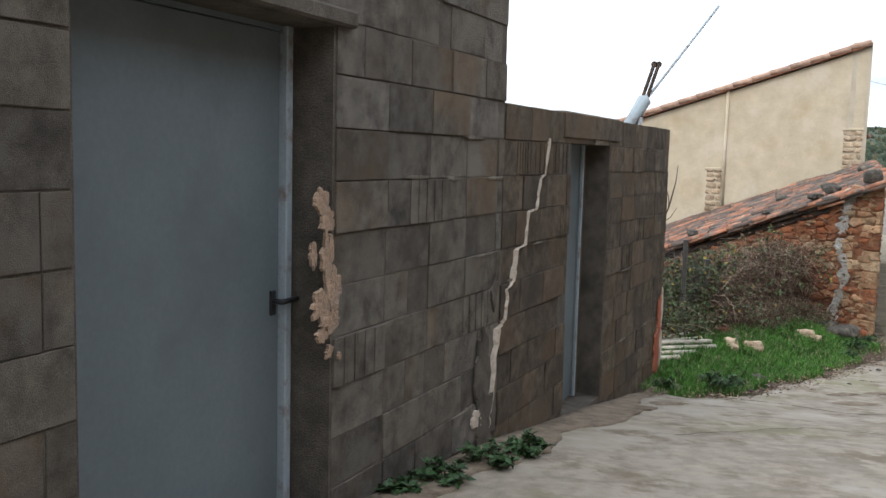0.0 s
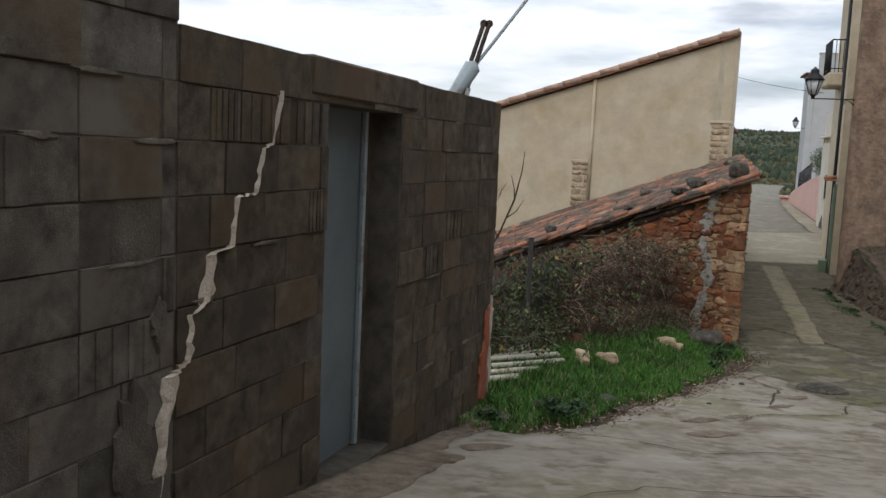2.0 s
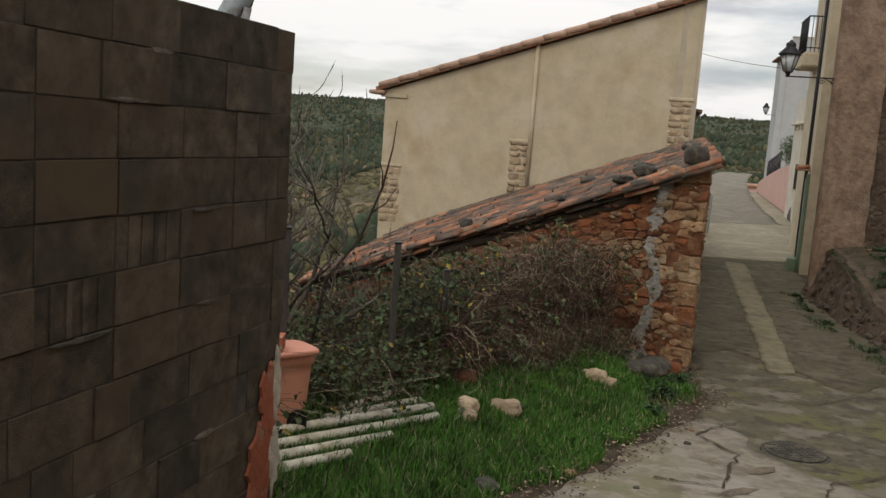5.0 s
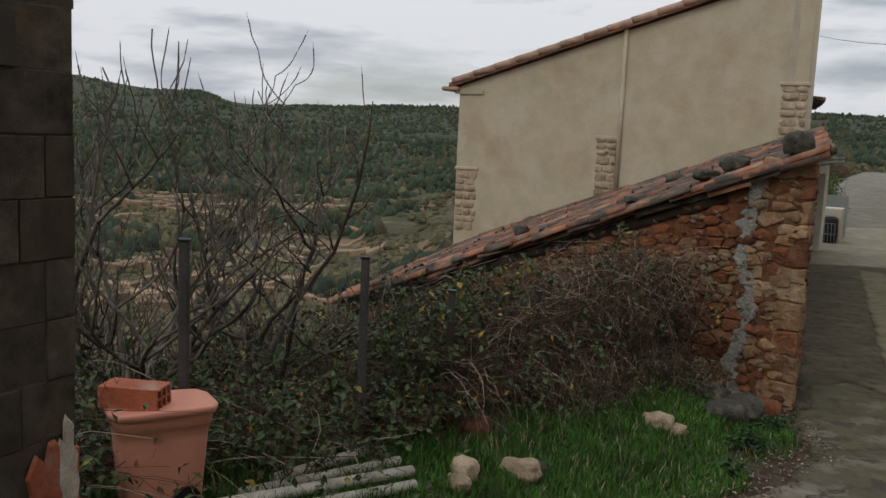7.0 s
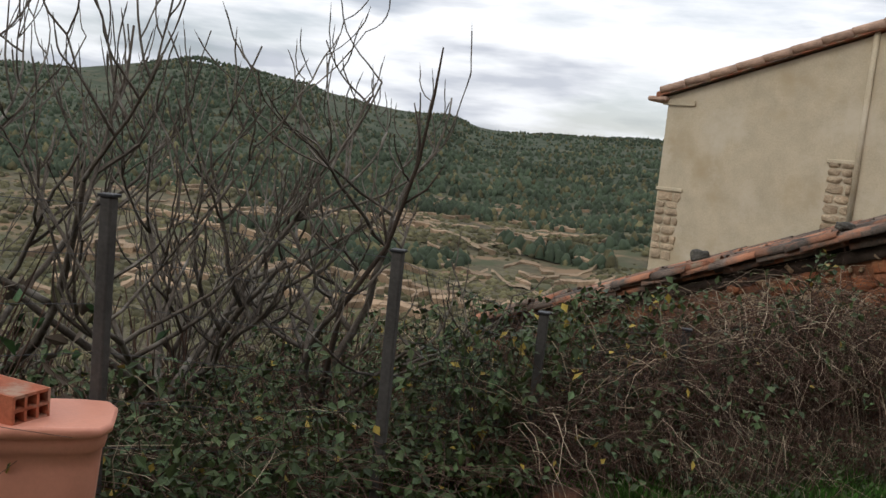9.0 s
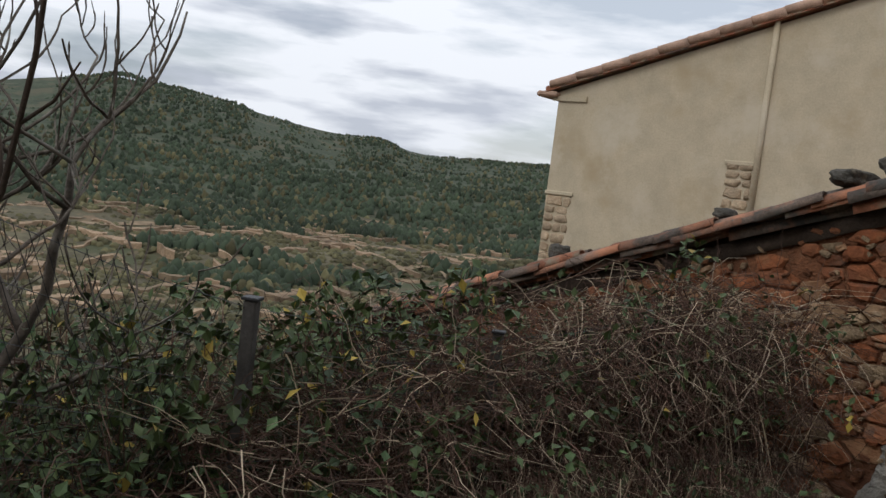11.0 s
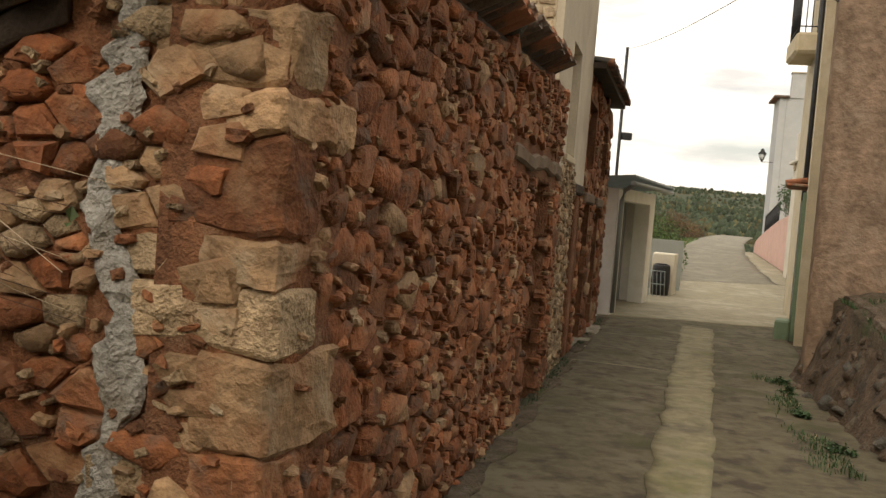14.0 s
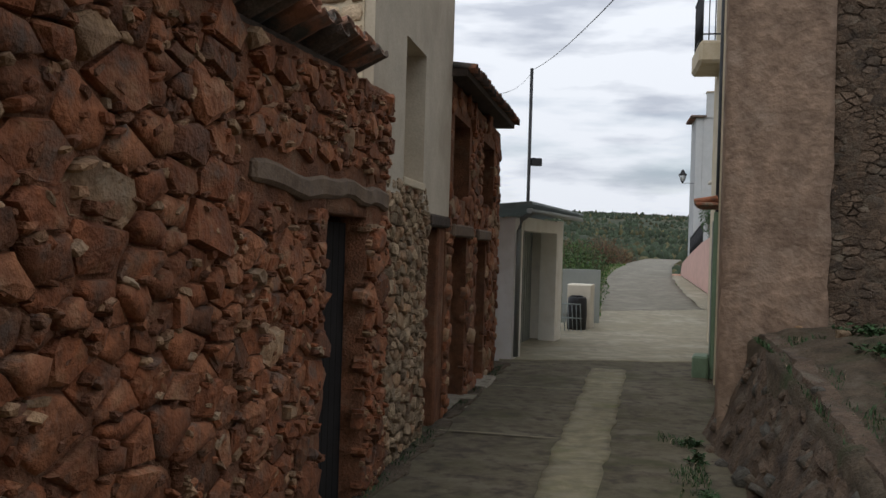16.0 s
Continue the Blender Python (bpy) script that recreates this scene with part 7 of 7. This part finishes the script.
# pale dirt tracks that wind across the terraced slope
M_track = material("pale_dirt", (0.22, 0.16, 0.1), 0.3, 0.3, 3, 0.95, 0.3, (0.24, 0.19, 0.12), 0.1)
for az0, az1, r0, r1, w_ in ((-36, -13, 260, 330, 2.2), (-20, -9, 330, 215, 1.8), (-30, -21, 190, 240, 1.6), (-14, -5, 180, 200, 1.6)):
    bm = bmesh.new()
    prev = None
    for k in range(60):
        t = k / 59
        az = radians(az0 + (az1 - az0) * t)
        r_ = r0 + (r1 - r0) * t + 14 * math.sin(9 * t + az0) + 5 * math.sin(23 * t)
        cur = []
        for d in (-w_, w_):
            x, y = 4 + (r_ + d) * math.sin(az), 8 + (r_ + d) * math.cos(az)
            cur.append(bm.verts.new((x, y, land_z(x, y) + 0.35 + 0.25 * (d > 0))))
        if prev:
            bm.faces.new((prev[0], prev[1], cur[1], cur[0]))
        prev = cur
    thing("ground_track", bm, M_track, "pale dirt track across the terraced hillside", "track", kind="structure")

# scrub on the slope below the fence and along the far end of the lane
near = Mesh()


def bush(x, y, z, r, h, leaves, mats, twigs=14):
    for _ in range(twigs):
        a, q = random.uniform(0, 6.28), random.random() * r
        root = Vector((x + 0.3 * q * math.cos(a), y + 0.3 * q * math.sin(a), z - 0.1))
        tip = Vector((x + q * math.cos(a), y + q * math.sin(a), z + h * random.uniform(0.6, 1.1)))
        mid = root.lerp(tip, 0.5) + any_dir() * 0.15 * r
        near.stem([root, mid, tip], 0.012, 0.004, 2)
    for _ in range(leaves):
        d = any_dir()
        p = Vector((x, y, z + h * 0.5)) + Vector((d.x * r, d.y * r, d.z * h * 0.55)) * random.random() ** 0.4
        near.leaf(p, any_dir(), any_dir(), random.uniform(0.05, 0.13) * (1 + r * 0.15), random.uniform(0.03, 0.08) * (1 + r * 0.15), random.choice(mats))


for i in range(140):
    t = random.random()
    d = random.uniform(2.3, 16) if i > 60 else random.uniform(1.8, 4.5)
    p = fence_at(t) + out * d + any_dir(True)
    sh = SHED.inverted() @ p
    hs = HOUSE.inverted() @ p
    if (sh.y > -0.6 and sh.x > -5.6) or (hs.y > -1.2 and hs.x > -6.6):
        continue
    bush(p.x, p.y, land_z(p.x, p.y), random.uniform(0.5, 1.0), random.uniform(0.6, 1.3), 130, (0, 0, 1, 4, 4), 34)
for i in range(150):
    py = random.uniform(30, 75)
    bend = lane_bend(py)
    px = (bend + 0.5 - 6 * random.random() ** 2) if random.random() < 0.72 else 0.8 * bend + random.uniform(6, 13)
    if (26 < py < 33 and px > -0.5) or (px > 4 and py < 59):
        continue
    p = LANE @ Vector((px, py, 0))
    red = random.random() < sstep(48, 62, py) * 0.8
    bush(p.x, p.y, land_z(p.x, p.y), random.uniform(0.7, 1.5), random.uniform(0.8, 2.0), 200, (3, 3, 1) if red else (0, 0, 1), 16)
for i in range(34):
    py = random.uniform(25, 40)
    p = LANE @ Vector((random.uniform(-1.2, 0.95) + lane_bend(py), py, 0))
    g2 = GAR.inverted() @ p
    if -5 < g2.x < 1.0 and -1 < g2.y < 5.6:
        continue
    bush(p.x, p.y, land_z(p.x, p.y), random.uniform(0.6, 1.1), random.uniform(1.2, 2.1), 520, (5, 5, 5, 0), 10)
p = LANE @ Vector((6.7, 39.5, 0))
for k in range(5):
    bush(p.x + random.uniform(-0.4, 0.4), p.y + random.uniform(-0.4, 0.4), 0.7 + 0.25 * k, 0.75, 1.0, 420, (0, 0, 0, 5), 14)
for i in range(60):
    py = random.uniform(20, 32)
    p = LANE @ Vector((random.uniform(-9, -1.2) - (3 if py < 23 else 0), py, 0))
    g2 = GAR.inverted() @ p
    if -5 < g2.x < 1.5 and -1 < g2.y < 6:
        continue
    bush(p.x, p.y, land_z(p.x, p.y), random.uniform(0.7, 1.3), random.uniform(0.9, 1.8), 220, (0, 0, 1), 12)
near.thing("scrub", [M_weed, M_scrub, M_twig, M_autumn, M_bare, M_shrub], "green and russet scrub bushes beside the lane and slope", "scrub", kind="stuff")
